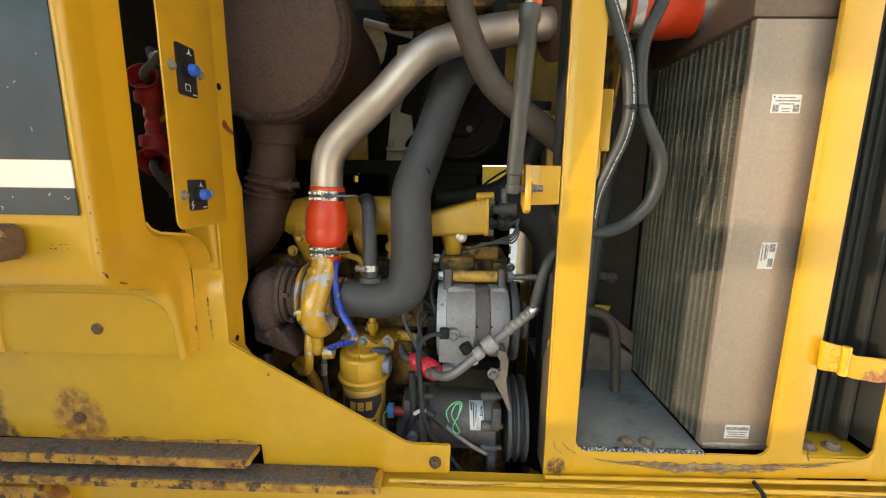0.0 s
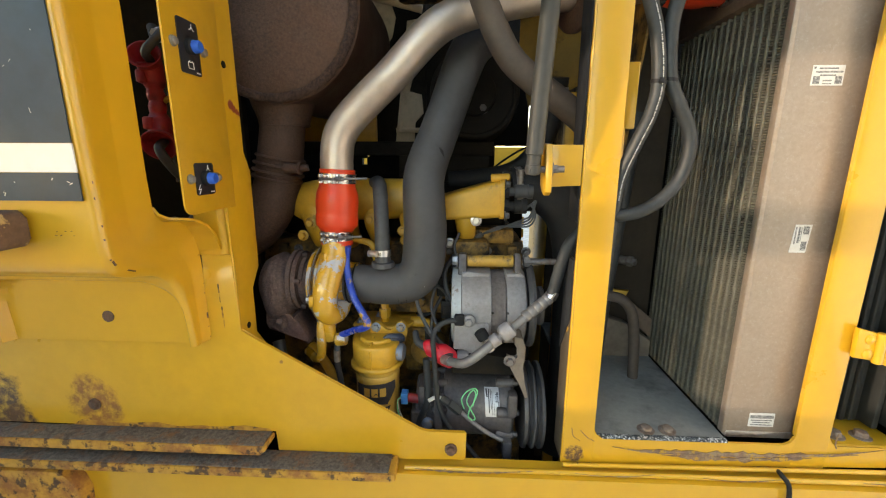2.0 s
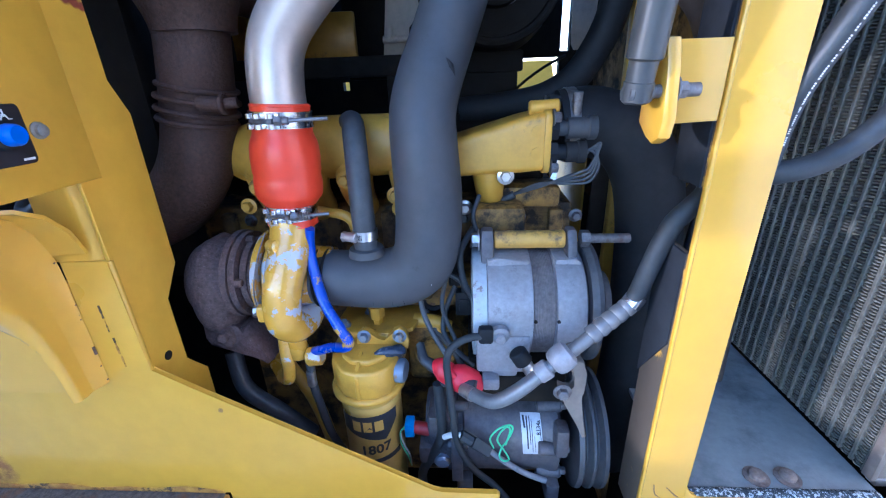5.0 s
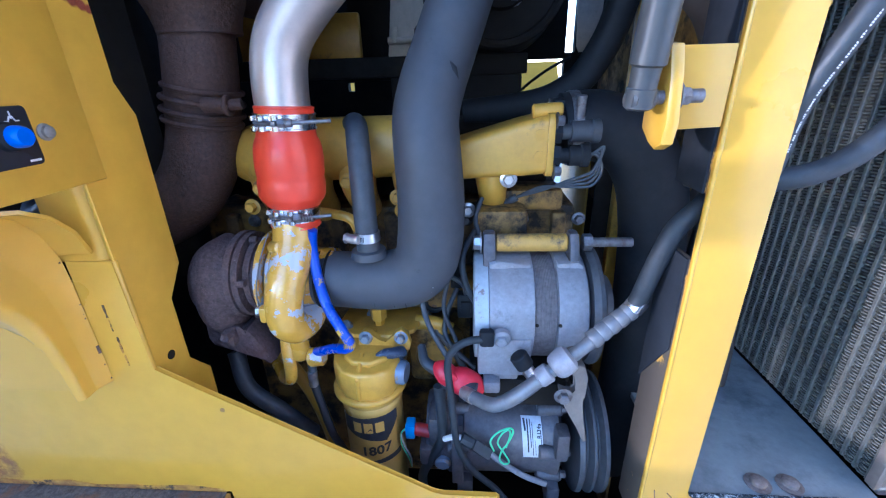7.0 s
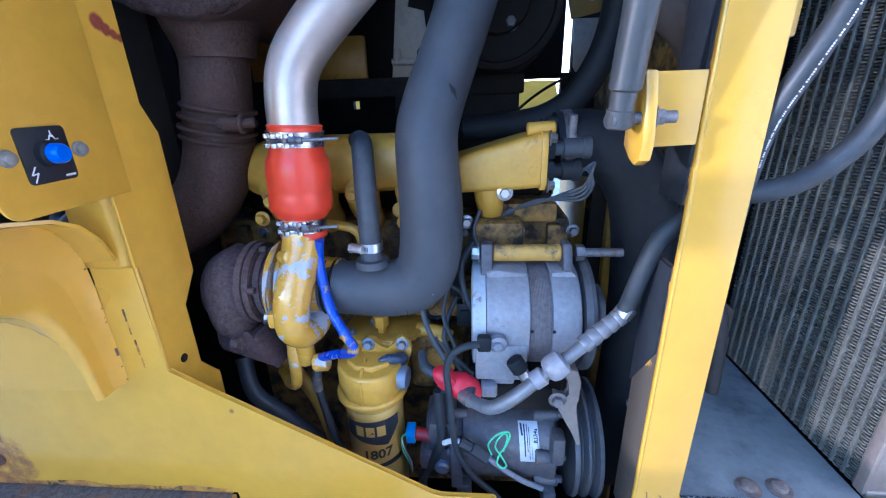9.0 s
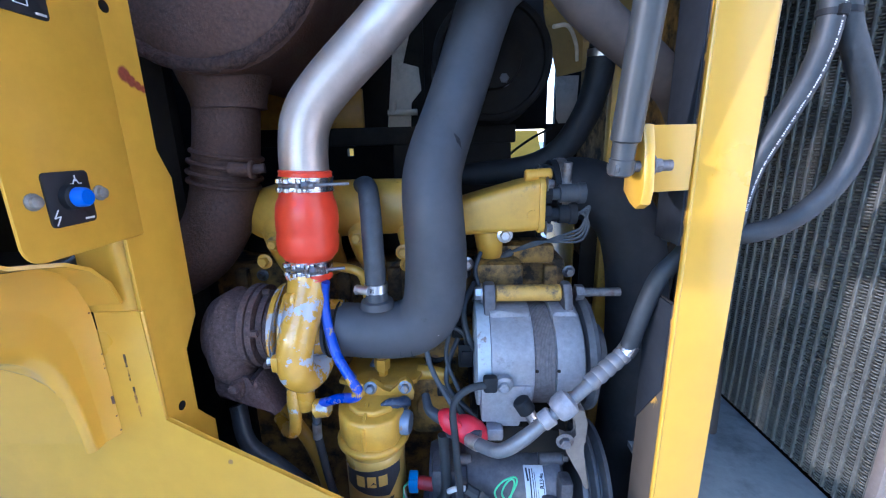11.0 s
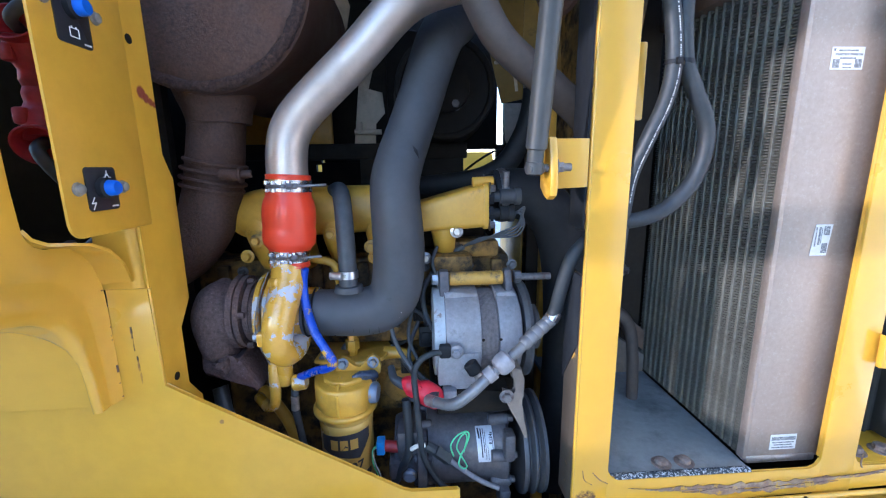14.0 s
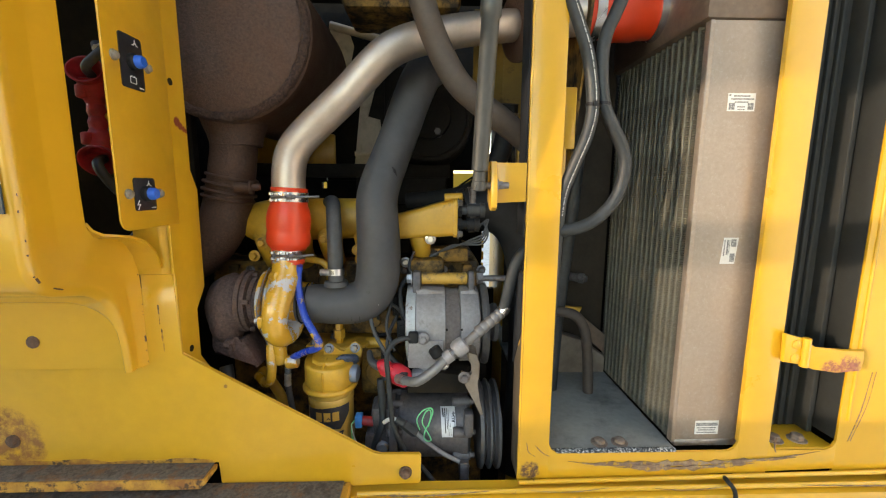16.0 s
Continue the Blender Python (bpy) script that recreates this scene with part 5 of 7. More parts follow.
for x, z in ((-0.2015, 1.131), (-0.146, 1.132)):
    bm = B()
    hexhead(bm, (x, 0.852, z), (0, -1, 0.15), 0.0125, 0.008)
    part("bolt", bm, M_BARE, fb, "blue-grey hex bolt")
for x, y in ((-0.243, 0.890), (-0.208, 0.93)):
    bm = B()
    hexhead(bm, (x, y, 1.126), (0, -0.3, 1), 0.012, 0.009)
    part("bolt", bm, M_BARE, fb, "blue-grey hex bolt")
bm = B()
rod(bm, (-0.19, 0.90, 1.124), (-0.19, 0.90, 1.180), 0.009, 6)
rod(bm, (-0.19, 0.90, 1.138), (-0.19, 0.90, 1.158), 0.0135, 6)
part("oil_fitting", bm, M_CHIPPED, fb)
bm = B()
tube(bm, [(-0.13, 0.92, 1.118), (-0.095, 0.915, 1.118), (-0.07, 0.915, 1.108)], [0.014, 0.011, 0.010], 12)
hexhead(bm, (-0.082, 0.908, 1.112), (0.2, -1, 0.2), 0.013, 0.010)
part("ear", bm, M_CAST, fb)

# ---- alternator ----
AC_ = Vector((0, 0.884, 1.178))
alt = thing("alternator", (0.05, 0.884, 1.09), "dusty grey cast alternator with ribbed stator", "alternator")
bm = B()
lathe(bm, [(-0.034, 0.070), (-0.032, 0.083), (-0.014, 0.0845), (-0.013, 0.0845)], AC_, (1, 0, 0), 56)
part("rear_ring", bm, M_RING, alt, "pale cast rear ring")
bm = B()
lathe(bm, [(-0.013, 0.075), (-0.012, 0.0825), (0.014, 0.0830), (0.016, 0.0838), (0.049, 0.0838), (0.0505, 0.078)], AC_, (1, 0, 0), 56)
part("rear_housing", bm, M_ALTALU, alt)
bm = B()
prof = []
for k in range(14):
    x = 0.050 + k * 0.0022
    prof += [(x, 0.0792), (x + 0.0011, 0.0800)]
lathe(bm, prof, AC_, (1, 0, 0), 56)
part("stator", bm, M_STATOR, alt, "dark ribbed stator stack", sharp=20)
bm = B()
lathe(bm, [(0.0805, 0.078), (0.082, 0.0838), (0.113, 0.0835), (0.121, 0.0815), (0.124, 0.076)], AC_, (1, 0, 0), 56)
part("drive_housing", bm, M_ALTALU, alt)
bm = B()
lathe(bm, [(0.126, 0.05), (0.127, 0.0865), (0.135, 0.091), (0.141, 0.090), (0.1425, 0.05)], AC_, (1, 0, 0), 56)
part("fan", bm, M_PULLEY, alt)
bm = B()
lathe(bm, [(0.142, 0.03), (0.143, 0.043), (0.145, 0.043), (0.150, 0.036), (0.158, 0.043), (0.166, 0.043), (0.168, 0.02)], AC_, (1, 0, 0), 40)
part("pulley", bm, M_PULLEY, alt)
for x0, x1 in ((-0.020, -0.002), (0.100, 0.114)):
    bm = B()
    prism(bm, [(0.845, 1.240), (0.858, 1.282), (0.868, 1.297), (0.886, 1.297), (0.897, 1.286), (0.915, 1.25), (0.90, 1.235)], "x", x0, x1, 0.004)
    part("lug", bm, M_COMP, alt)
for pts in ([(-0.012, 1.236), (-0.012, 1.262), (0.004, 1.263), (0.048, 1.260), (0.049, 1.236)], [(0.083, 1.236), (0.083, 1.260), (0.112, 1.262), (0.119, 1.256), (0.119, 1.236)]):
    bm = B()
    prism(bm, pts, "y", 0.848, 0.90, 0.004)
    part("lug_foot", bm, M_ALTALU, alt)
bm = B()
rod(bm, (-0.001, 0.876, 1.281), (0.099, 0.876, 1.281), 0.0130, 24, 0.002)
part("spacer", bm, M_SPACER, alt, "oily yellow spacer sleeve")
bm = B()
rod(bm, (0.12, 0.876, 1.281), (0.190, 0.876, 1.281), 0.0068, 14, 0.001)
part("through_bolt", bm, M_BOLT, alt)
bm = B()
rod(bm, (0.121, 0.876, 1.281), (0.133, 0.876, 1.281), 0.0125, 6)
part("nut", bm, M_BOLT, alt)
bm = B()
hexhead(bm, (-0.022, 0.876, 1.281), (-1, 0, 0), 0.018, 0.010)
part("bolt_head", bm, M_STEEL, alt)
for x in (0.052, 0.083):
    bm = B()
    lathe(bm, [(0, 0.0026), (0.0012, 0.0026)], (x, AC_.y - 0.0825, AC_.z + 0.012), (0, -1, 0.1), 8)
    part("dimple", bm, M_DARK, alt)
bm = B()
lathe(bm, [(0.0, 0.013), (0.008, 0.013), (0.010, 0.010)], (0.003, 0.797, 1.176), (0.1, -1, -0.1), 20)
hexhead(bm, (0.003, 0.788, 1.175), (0.1, -1, -0.1), 0.014, 0.007, False)
part("terminal", bm, M_ALTALU, alt)
bm = B()
box(bm, (-0.028, 0.797, 1.108), (0.046, 0.85, 1.168), 0.004)
box(bm, (-0.005, 0.80, 1.098), (0.03, 0.84, 1.114), 0.004)
part("foot", bm, M_ALTALU, alt)
bm = B()
rod(bm, (0.034, 0.772, 1.148), (0.05, 0.768, 1.122), 0.0085, 12, 0.002)
part("plug", bm, M_STEEL, alt)
bm = B()
rod(bm, (0.024, 0.773, 1.163), (0.035, 0.771, 1.146), 0.0125, 14, 0.002)
part("cap", bm, M_BLACK, alt, "black plastic cap")
bm = B()                                        # flat forked brace below the drive end
prism(bm, [(0.094, 1.156), (0.111, 1.151), (0.117, 1.131), (0.116, 1.100), (0.110, 1.087), (0.118, 1.055), (0.126, 1.022), (0.120, 1.020), (0.109, 1.047), (0.093, 1.084), (0.082, 1.099), (0.080, 1.114), (0.090, 1.110), (0.098, 1.104), (0.104, 1.112), (0.103, 1.130), (0.094, 1.138)], "y", 0.764, 0.778, 0.003)
rod(bm, (0.103, 0.775, 1.142), (0.103, 0.815, 1.148), 0.010, 12)
part("brace", bm, M_DUSTTANK, alt, "forked dusty alloy brace")
bm = B()
hexhead(bm, (0.086, 0.764, 1.104), (0, -1, 0), 0.014, 0.008)
part("bolt", bm, M_BOLT, alt)

# ---- air-conditioning compressor ----
CC = Vector((0, 0.862, 0.948))
comp = thing("compressor", (0.03, 0.862, 0.85), "oily dark alloy air-conditioning compressor with belt pulley", "compressor")
bm = B()
lathe(bm, [(-0.112, 0.030), (-0.110, 0.056), (-0.095, 0.063), (-0.060, 0.066), (-0.058, 0.060), (-0.050, 0.060), (-0.048, 0.069), (-0.040, 0.071), (-0.030, 0.070), (0.075, 0.070), (0.088, 0.074), (0.098, 0.074), (0.105, 0.060)], CC, (1, 0, 0), 48)
part("body", bm, M_COMP, comp)
for k in range(7):
    a = 2 * math.pi * (k + 0.2) / 7
    d = Vector((0, math.cos(a), math.sin(a)))
    for x0, x1, rr, r in ((0.066, 0.104, 0.071, 0.0115), (-0.075, -0.040, 0.064, 0.0095)):
        bm = B()
        rod(bm, CC + Vector((x0, 0, 0)) + d * rr, CC + Vector((x1, 0, 0)) + d * rr, r, 12, 0.002)
        part("boss", bm, M_COMP, comp)
for k in range(7):
    a = 2 * math.pi * (k + 0.2) / 7
    bm = B()
    hexhead(bm, CC + Vector((0.104, 0.071 * math.cos(a), 0.071 * math.sin(a))), (1, 0, 0), 0.011, 0.008)
    part("bolt", bm, M_BOLT, comp)
bm = B()
box(bm, (-0.105, 0.80, 0.958), (-0.062, 0.85, 1.018), 0.008)
box(bm, (-0.120, 0.795, 0.925), (-0.085, 0.85, 0.960), 0.006)
part("port_block", bm, M_COMP, comp)
bm = B()
rod(bm, (-0.083, 0.806, 0.935), (-0.083, 0.790, 0.933), 0.013, 18, 0.003)
part("relief_valve", bm, M_BARE, comp)
for a, b, bv in (((0.080, 0.776, 0.862), (0.100, 0.815, 0.905), 0.004), ((-0.06, 0.79, 0.870), (-0.035, 0.83, 0.90), 0.004), ((0.088, 0.775, 0.965), (0.108, 0.805, 1.018), 0.006)):
    bm = B()
    box(bm, a, b, bv)
    part("lug", bm, M_COMP, comp)
bm = B()
prism(bm, [(-0.068, 0.90), (-0.05, 0.90), (-0.05, 1.01), (-0.068, 1.01)], "y", 0.784, 0.80, 0.004)
part("rib", bm, M_COMP, comp)
bm = B()                                        # grooved belt pulley and clutch plate
prof = [(0.116, 0.05), (0.1165, 0.094), (0.122, 0.0955)]
for k in range(2):
    x = 0.124 + k * 0.017
    prof += [(x, 0.0955), (x + 0.0055, 0.083), (x + 0.0075, 0.083), (x + 0.0130, 0.0955), (x + 0.0158, 0.0955)]
prof += [(0.160, 0.095), (0.162, 0.075), (0.158, 0.06)]
lathe(bm, prof, CC + Vector((0.007, 0, 0)), (1, 0, 0), 64)
part("pulley", bm, M_PULLEY, comp, "grooved grey steel belt pulley", sharp=25)
bm = B()
lathe(bm, [(0.160, 0.058), (0.167, 0.056), (0.168, 0.02), (0.172, 0.018), (0.173, 0.002)], CC + Vector((0.007, 0, 0)), (1, 0, 0), 40)
part("clutch_plate", bm, M_BOLT, comp)


def on_comp(pts, r):
    """Rows of (x, degrees from the front upwards) laid on the compressor's barrel."""
    return [(x, CC.y - r * math.cos(radians(a)), CC.z + r * math.sin(radians(a))) for x, a in pts]


def barrel_area(bm, x0, x1, a0, a1, r, lean=0.0, n=6):
    for k in range(n):
        f0, f1 = k / n, (k + 1) / n
        b0, b1 = a0 + (a1 - a0) * f0, a0 + (a1 - a0) * f1
        bm.faces.new([bm.verts.new(v) for v in on_comp([(x0 + lean * f0, b0), (x1 + lean * f0, b0), (x1 + lean * f1, b1), (x0 + lean * f1, b1)], r)])


bm = B()
barrel_area(bm, 0.043, 0.074, 7, 58, 0.0712, -0.003, 10)
tag_ = part("type_plate", bm, M_SILVERTAG, comp, "scuffed silver type plate", sharp=80)
bm = B()
for x0, x1, a0, a1 in ((0.0445, 0.0475, 40, 55), (0.0500, 0.0522, 14, 54), (0.0545, 0.0558, 20, 54), (0.0580, 0.0590, 10, 50), (0.0625, 0.0632, 10, 30), (0.0712, 0.0722, 10, 40)):
    barrel_area(bm, x0, x1, a0, a1, 0.0717, -0.002, 8)
part("print", bm, M_INK, tag_, sharp=80)
me = words("R134a", 0.0085)
for v in me.vertices:
    ang = 40 + math.degrees(v.co.x / 0.0716)
    v.co = Vector(on_comp([(0.0700 - v.co.y, ang)], 0.0718)[0])
me.materials.append(M_INK)
ob = new("print", me)
ob.parent = tag_


# ---- refrigerant line and wiring ----
line = thing("refrigerant_line", (0.07, 0.75, 1.08), "dusty grey refrigerant hose with crimped alloy fittings", "hose")
bm = B()
tube(bm, [(0.240, 0.80, 1.405), (0.228, 0.775, 1.390), (0.212, 0.760, 1.374), (0.198, 0.755, 1.362), (0.184, 0.755, 1.345), (0.175, 0.757, 1.317), (0.168, 0.762, 1.280), (0.164, 0.766, 1.255), (0.158, 0.766, 1.238)], 0.0108, 18)
part("hose", bm, M_GREYHOSE, line)
bm = B()
tube(bm, [(0.166, 0.768, 1.250), (0.157, 0.766, 1.237)], 0.0121, 18)
part("ferrule", bm, M_CHROME, line, "bright crimp ring")
bm = B()
prof = [(0, 0.0108)]
for k in range(5):
    prof += [(0.004 + k * 0.013, 0.0115), (0.009 + k * 0.013, 0.0115), (0.011 + k * 0.013, 0.0102)]
lathe(bm, prof, (0.1575, 0.7662, 1.238), (-0.092, -0.028, -0.068), 18)
part("crimp_sleeve", bm, M_TUBE, line)
bm = B()
tube(bm, [(0.112, 0.752, 1.203), (0.085, 0.744, 1.183), (0.055, 0.737, 1.161), (0.025, 0.734, 1.134), (0.000, 0.736, 1.114), (-0.018, 0.746, 1.105), (-0.048, 0.775, 1.098)], [0.0085, 0.0082, 0.0085, 0.0095, 0.0095, 0.0092, 0.0088], 16)
part("metal_tube", bm, M_TUBE, line)
bm = B()
lathe(bm, [(0, 0.011), (0.004, 0.0165), (0.014, 0.0175), (0.020, 0.0172), (0.026, 0.0150), (0.029, 0.011)], (0.086, 0.7445, 1.185), (-0.026, -0.0065, -0.0195), 20)
rod(bm, (0.060, 0.738, 1.1655), (0.046, 0.736, 1.155), 0.0125, 12, 0.002)
part("union_nut", bm, M_ALTALU, line)
bm = B()
rod(bm, (-0.034, 0.760, 1.101), (-0.047, 0.774, 1.098), 0.0098, 14)
part("collar", bm, M_STEEL, line)

cab = thing("wiring", (-0.05, 0.78, 0.9), "dusty black wiring with red rubber boot and plugs", "wiring")
for pts, r, m, lb in (([(-0.016, 0.786, 1.178), (-0.04, 0.779, 1.179), (-0.060, 0.778, 1.166), (-0.069, 0.778, 1.142), (-0.066, 0.776, 1.09), (-0.062, 0.775, 1.03), (-0.056, 0.778, 0.985), (-0.035, 0.782, 0.935), (0.0, 0.785, 0.893), (0.03, 0.77, 0.865), (0.06, 0.75, 0.845)], 0.0052, M_GREYHOSE, "dusty grey cable"),
                      ([(-0.07, 0.80, 1.135), (-0.095, 0.82, 1.17), (-0.108, 0.84, 1.20), (-0.112, 0.85, 1.25)], 0.004, M_HOSE, "thin black wire"),
                      ([(-0.085, 0.80, 1.085), (-0.082, 0.795, 1.03), (-0.083, 0.795, 0.985), (-0.10, 0.80, 0.94), (-0.118, 0.81, 0.89), (-0.12, 0.82, 0.84)], 0.0078, M_GREYHOSE, "dusty black cable"),
                      ([(-0.075, 0.80, 1.092), (-0.052, 0.785, 1.098), (-0.03, 0.775, 1.10)], 0.010, M_HOSE, "black hose stub"),
                      ([(-0.018, 0.787, 0.978), (0.008, 0.783, 0.955), (0.045, 0.784, 0.925), (0.085, 0.790, 0.898), (0.100, 0.785, 0.890)], 0.0045, M_ALTALU, "pale sheathed wire"),
                      ([(-0.10, 0.90, 1.18), (-0.115, 0.93, 1.22), (-0.09, 0.92, 1.25), (-0.07, 0.90, 1.23), (-0.08, 0.88, 1.17), (-0.06, 0.86, 1.12)], 0.0035, M_HOSE, "thin black wire")):
    bm = B()
    tube(bm, pts, r, 12)
    part("cable", bm, m, cab, lb)
bm = B()
tube(bm, [(-0.084, 0.804, 1.108), (-0.078, 0.802, 1.110), (-0.066, 0.797, 1.104), (-0.052, 0.794, 1.100), (-0.038, 0.793, 1.090), (-0.030, 0.794, 1.080)], [0.0125, 0.0155, 0.0145, 0.0185, 0.0190, 0.0150], 22, wobble=0.30)
tube(bm, [(-0.074, 0.792, 1.122), (-0.066, 0.786, 1.118), (-0.052, 0.782, 1.106)], [0.004, 0.006, 0.003], 10, wobble=0.3)
part("boot", bm, M_REDBOOT, cab, "bright red rubber terminal boot")
bm = B()
tube(bm, [(-0.082, 0.803, 1.109), (-0.094, 0.808, 1.112), (-0.106, 0.816, 1.118), (-0.112, 0.835, 1.13)], [0.0095, 0.0090, 0.0075, 0.0060], 12, wobble=0.1)
part("lead", bm, M_HOSE, cab, "black lead taped into the boot")
bm = B()
box(bm, (-0.020, 0.785, 1.085), (0.004, 0.81, 1.105), 0.004)
part("terminal_block", bm, M_ALTALU, cab)
bm = B()
box(bm, (-0.026, 0.779, 1.168), (-0.006, 0.793, 1.192), 0.004)
part("sleeve", bm, M_BLACK, cab)
plug = thing("switch_plug", (-0.11, 0.81, 0.96), "dull red pressure switch with blue plug and thin wires", "connector")
bm = B()
lathe(bm, [(0, 0.0095), (0.006, 0.0105), (0.030, 0.0105), (0.032, 0.0125), (0.040, 0.0125)], (-0.128, 0.817, 0.982), (1, -0.1, -0.08), 16)
part("switch_body", bm, M_REDPLUG, plug)
bm = B()
lathe(bm, [(0, 0.016), (0.004, 0.016), (0.004, 0.013), (0.018, 0.012)], (-0.092, 0.813, 0.979), (1, -0.1, -0.08), 16)
part("base_nut", bm, M_COMP, plug)
bm = B()
box(bm, (-0.142, 0.806, 0.970), (-0.127, 0.828, 0.996), 0.002)
part("blue_plug", bm, M_BLUEPLUG, plug)
for dx, m in ((0, M_GREEN), (0.004, M_STICKER)):
    bm = B()
    tube(bm, [(-0.142, 0.815, 0.985 - dx), (-0.150, 0.812, 0.975), (-0.150 + dx, 0.812, 0.95), (-0.142 + dx, 0.816, 0.92), (-0.14, 0.83, 0.88)], 0.0013, 6)
    part("wire", bm, m, plug)
gw = thing("coil_plug", (0.0, 0.78, 0.93), "grey inline plug with looped green wire on compressor", "connector")
bm = B()
tube(bm, [(-0.052, 0.778, 1.008), (-0.036, 0.776, 0.998)], 0.0085, 8)
tube(bm, [(-0.036, 0.776, 0.998), (-0.012, 0.778, 0.975)], 0.0105, 4)
part("plug", bm, M_GREYHOSE, gw)
bm = B()
tube(bm, [(-0.078, 0.785, 0.996), (-0.066, 0.780, 1.006), (-0.052, 0.778, 1.008)], 0.0042, 8)
part("lead", bm, M_STICKER, gw)
for pts in ([(-0.004, 0.778, 0.965), (-0.010, 0.772, 1.0), (0.002, 0.770, 1.027), (0.020, 0.772, 1.035), (0.026, 0.775, 1.02), (0.018, 0.778, 0.985), (0.010, 0.779, 0.965), (0.006, 0.776, 0.945), (0.014, 0.776, 0.932), (0.022, 0.778, 0.936), (0.010, 0.780, 0.965)],
            [(0.010, 0.779, 0.965), (0.002, 0.776, 0.99), (0.008, 0.773, 1.018), (0.018, 0.774, 1.028), (0.022, 0.776, 1.012), (0.016, 0.778, 0.975)]):
    bm = B()
    tube(bm, [(x * 0.9, y, 1.035 - (1.035 - z) * 0.74) for x, y, z in pts], 0.0014, 8, 10)
    part("wire", bm, M_GREEN, gw, "pale green looped wire")

# ---- intake manifold ----
man = thing("intake_manifold", (-0.15, 0.97, 1.36), "cast yellow intake manifold with sensors at its end", "manifold")
bm = B()
tube(bm, [(-0.41, 0.99, 1.375), (-0.39, 0.985, 1.392), (-0.34, 0.98, 1.400), (-0.20, 0.975, 1.404), (-0.08, 0.972, 1.408)], [0.036, 0.046, 0.050, 0.048, 0.044], 28)
tube(bm, [(-0.36, 0.978, 1.39), (-0.35, 0.975, 1.345), (-0.34, 0.985, 1.30)], [0.046, 0.042, 0.036], 22)
part("plenum", bm, M_CAST, man)
bm = B()
sections = [(-0.075, 0.925, 1.385, 0.026), (-0.02, 0.922, 1.395, 0.032), (0.04, 0.918, 1.405, 0.039), (0.074, 0.917, 1.410, 0.041)]
rings_ = []
for x, y, z, h in sections:
    rings_.append([bm.verts.new((x, *p)) for p in rounded(y, y + 0.09, z - h, z + h, 0.012)])
for a, b in zip(rings_, rings_[1:]):
    for k in range(len(a)):
        bm.faces.new((a[k], a[(k + 1) % len(a)], b[(k + 1) % len(a)], b[k]))
bm.faces.new(rings_[-1])
bm.faces.new(rings_[0][::-1])
prism(bm, rounded(0.912, 1.01, 1.366, 1.453, 0.010), "x", 0.070, 0.079, 0.002)
part("throttle_body", bm, M_CAST, man)
for x, w in ((-0.29, 0.034), (-0.215, 0.030), (-0.135, 0.026), (-0.005, 0.026)):
    bm = B()
    tube(bm, [(x, 0.965, 1.395), (x, 0.955, 1.362), (x + 0.002, 0.962, 1.332), (x + 0.004, 0.99, 1.30)], [w, w * 0.98, w * 0.85, w * 0.75], 16)
    part("runner", bm, M_CAST, man)
for x, y, z in ((-0.222, 0.922, 1.362), (0.018, 0.925, 1.362), (-0.148, 0.925, 1.336), (-0.362, 0.927, 1.352), (-0.383, 0.93, 1.322), (-0.142, 0.925, 1.315), (-0.042, 0.98, 1.298)):
    bm = B()
    hexhead(bm, (x, y, z), (0, -1, 0.05), 0.0145, 0.010)
    part("bolt", bm, M_STEEL if x > -0.1 else M_CAST, man)
for y, z in ((0.914, 1.444), (0.914, 1.375), (0.985, 1.458)):
    bm = B()
    hexhead(bm, (0.080, y, z), (1, 0, 0), 0.013, 0.009)
    part("bolt", bm, M_BOLT, man)
for z in (1.425, 1.395):
    bm = B()
    lathe(bm, [(0, 0.0085), (0.001, 0.0085)], (0.060, 0.9168, z), (0, -1, 0), 14)
    part("plug", bm, M_CAST, man)
bm = B()
rod(bm, (0.050, 0.94, 1.455), (0.092, 0.94, 1.457), 0.010, 14, 0.002)
part("nipple", bm, M_CAST, man)
for z, ln in ((1.428, 0.052), (1.395, 0.040)):
    bm = B()
    rod(bm, (0.079, 0.925, z), (0.089, 0.925, z), 0.0165, 6)
    part("sensor_nut", bm, M_BLACK, man)
    bm = B()
    lathe(bm, [(0, 0.011), (0.012, 0.0105), (0.013, 0.0145), (ln - 0.012, 0.0145), (ln - 0.01, 0.0165), (ln, 0.0165)], (0.089, 0.925, z), (1, 0, 0), 18)
    part("sensor", bm, M_BLACK if z < 1.41 else M_HOSE, man, "dark grey sensor plug")
bm = B()
box(bm, (0.08, 0.95, 1.445), (0.13, 0.99, 1.470), 0.006)
part("bracket", bm, M_BLACK, man)
for k in range(4):
    bm = B()
    tube(bm, [(0.125, 0.925, 1.395 - k * 0.003), (0.140 + k * 0.003, 0.920, 1.395 + k * 0.004), (0.149 - k * 0.004, 0.918, 1.375), (0.137 - k * 0.004, 0.920, 1.352 + k * 0.005), (0.105, 0.93, 1.348 + k * 0.003), (0.07, 0.945, 1.345 - k * 0.002), (0.035, 0.96, 1.325)], 0.0021, 8)
    part("wire", bm, M_HOSE, man)
bm = B()
tube(bm, [(0.035, 0.96, 1.325), (0.0, 0.965, 1.30), (-0.02, 0.94, 1.275), (-0.03, 0.92, 1.25)], 0.0062, 10)
tube(bm, [(0.09, 0.99, 1.325), (0.04, 0.975, 1.315), (0.0, 0.965, 1.30)], 0.0062, 10)
part("loom", bm, M_HOSE, man)
bm = B()
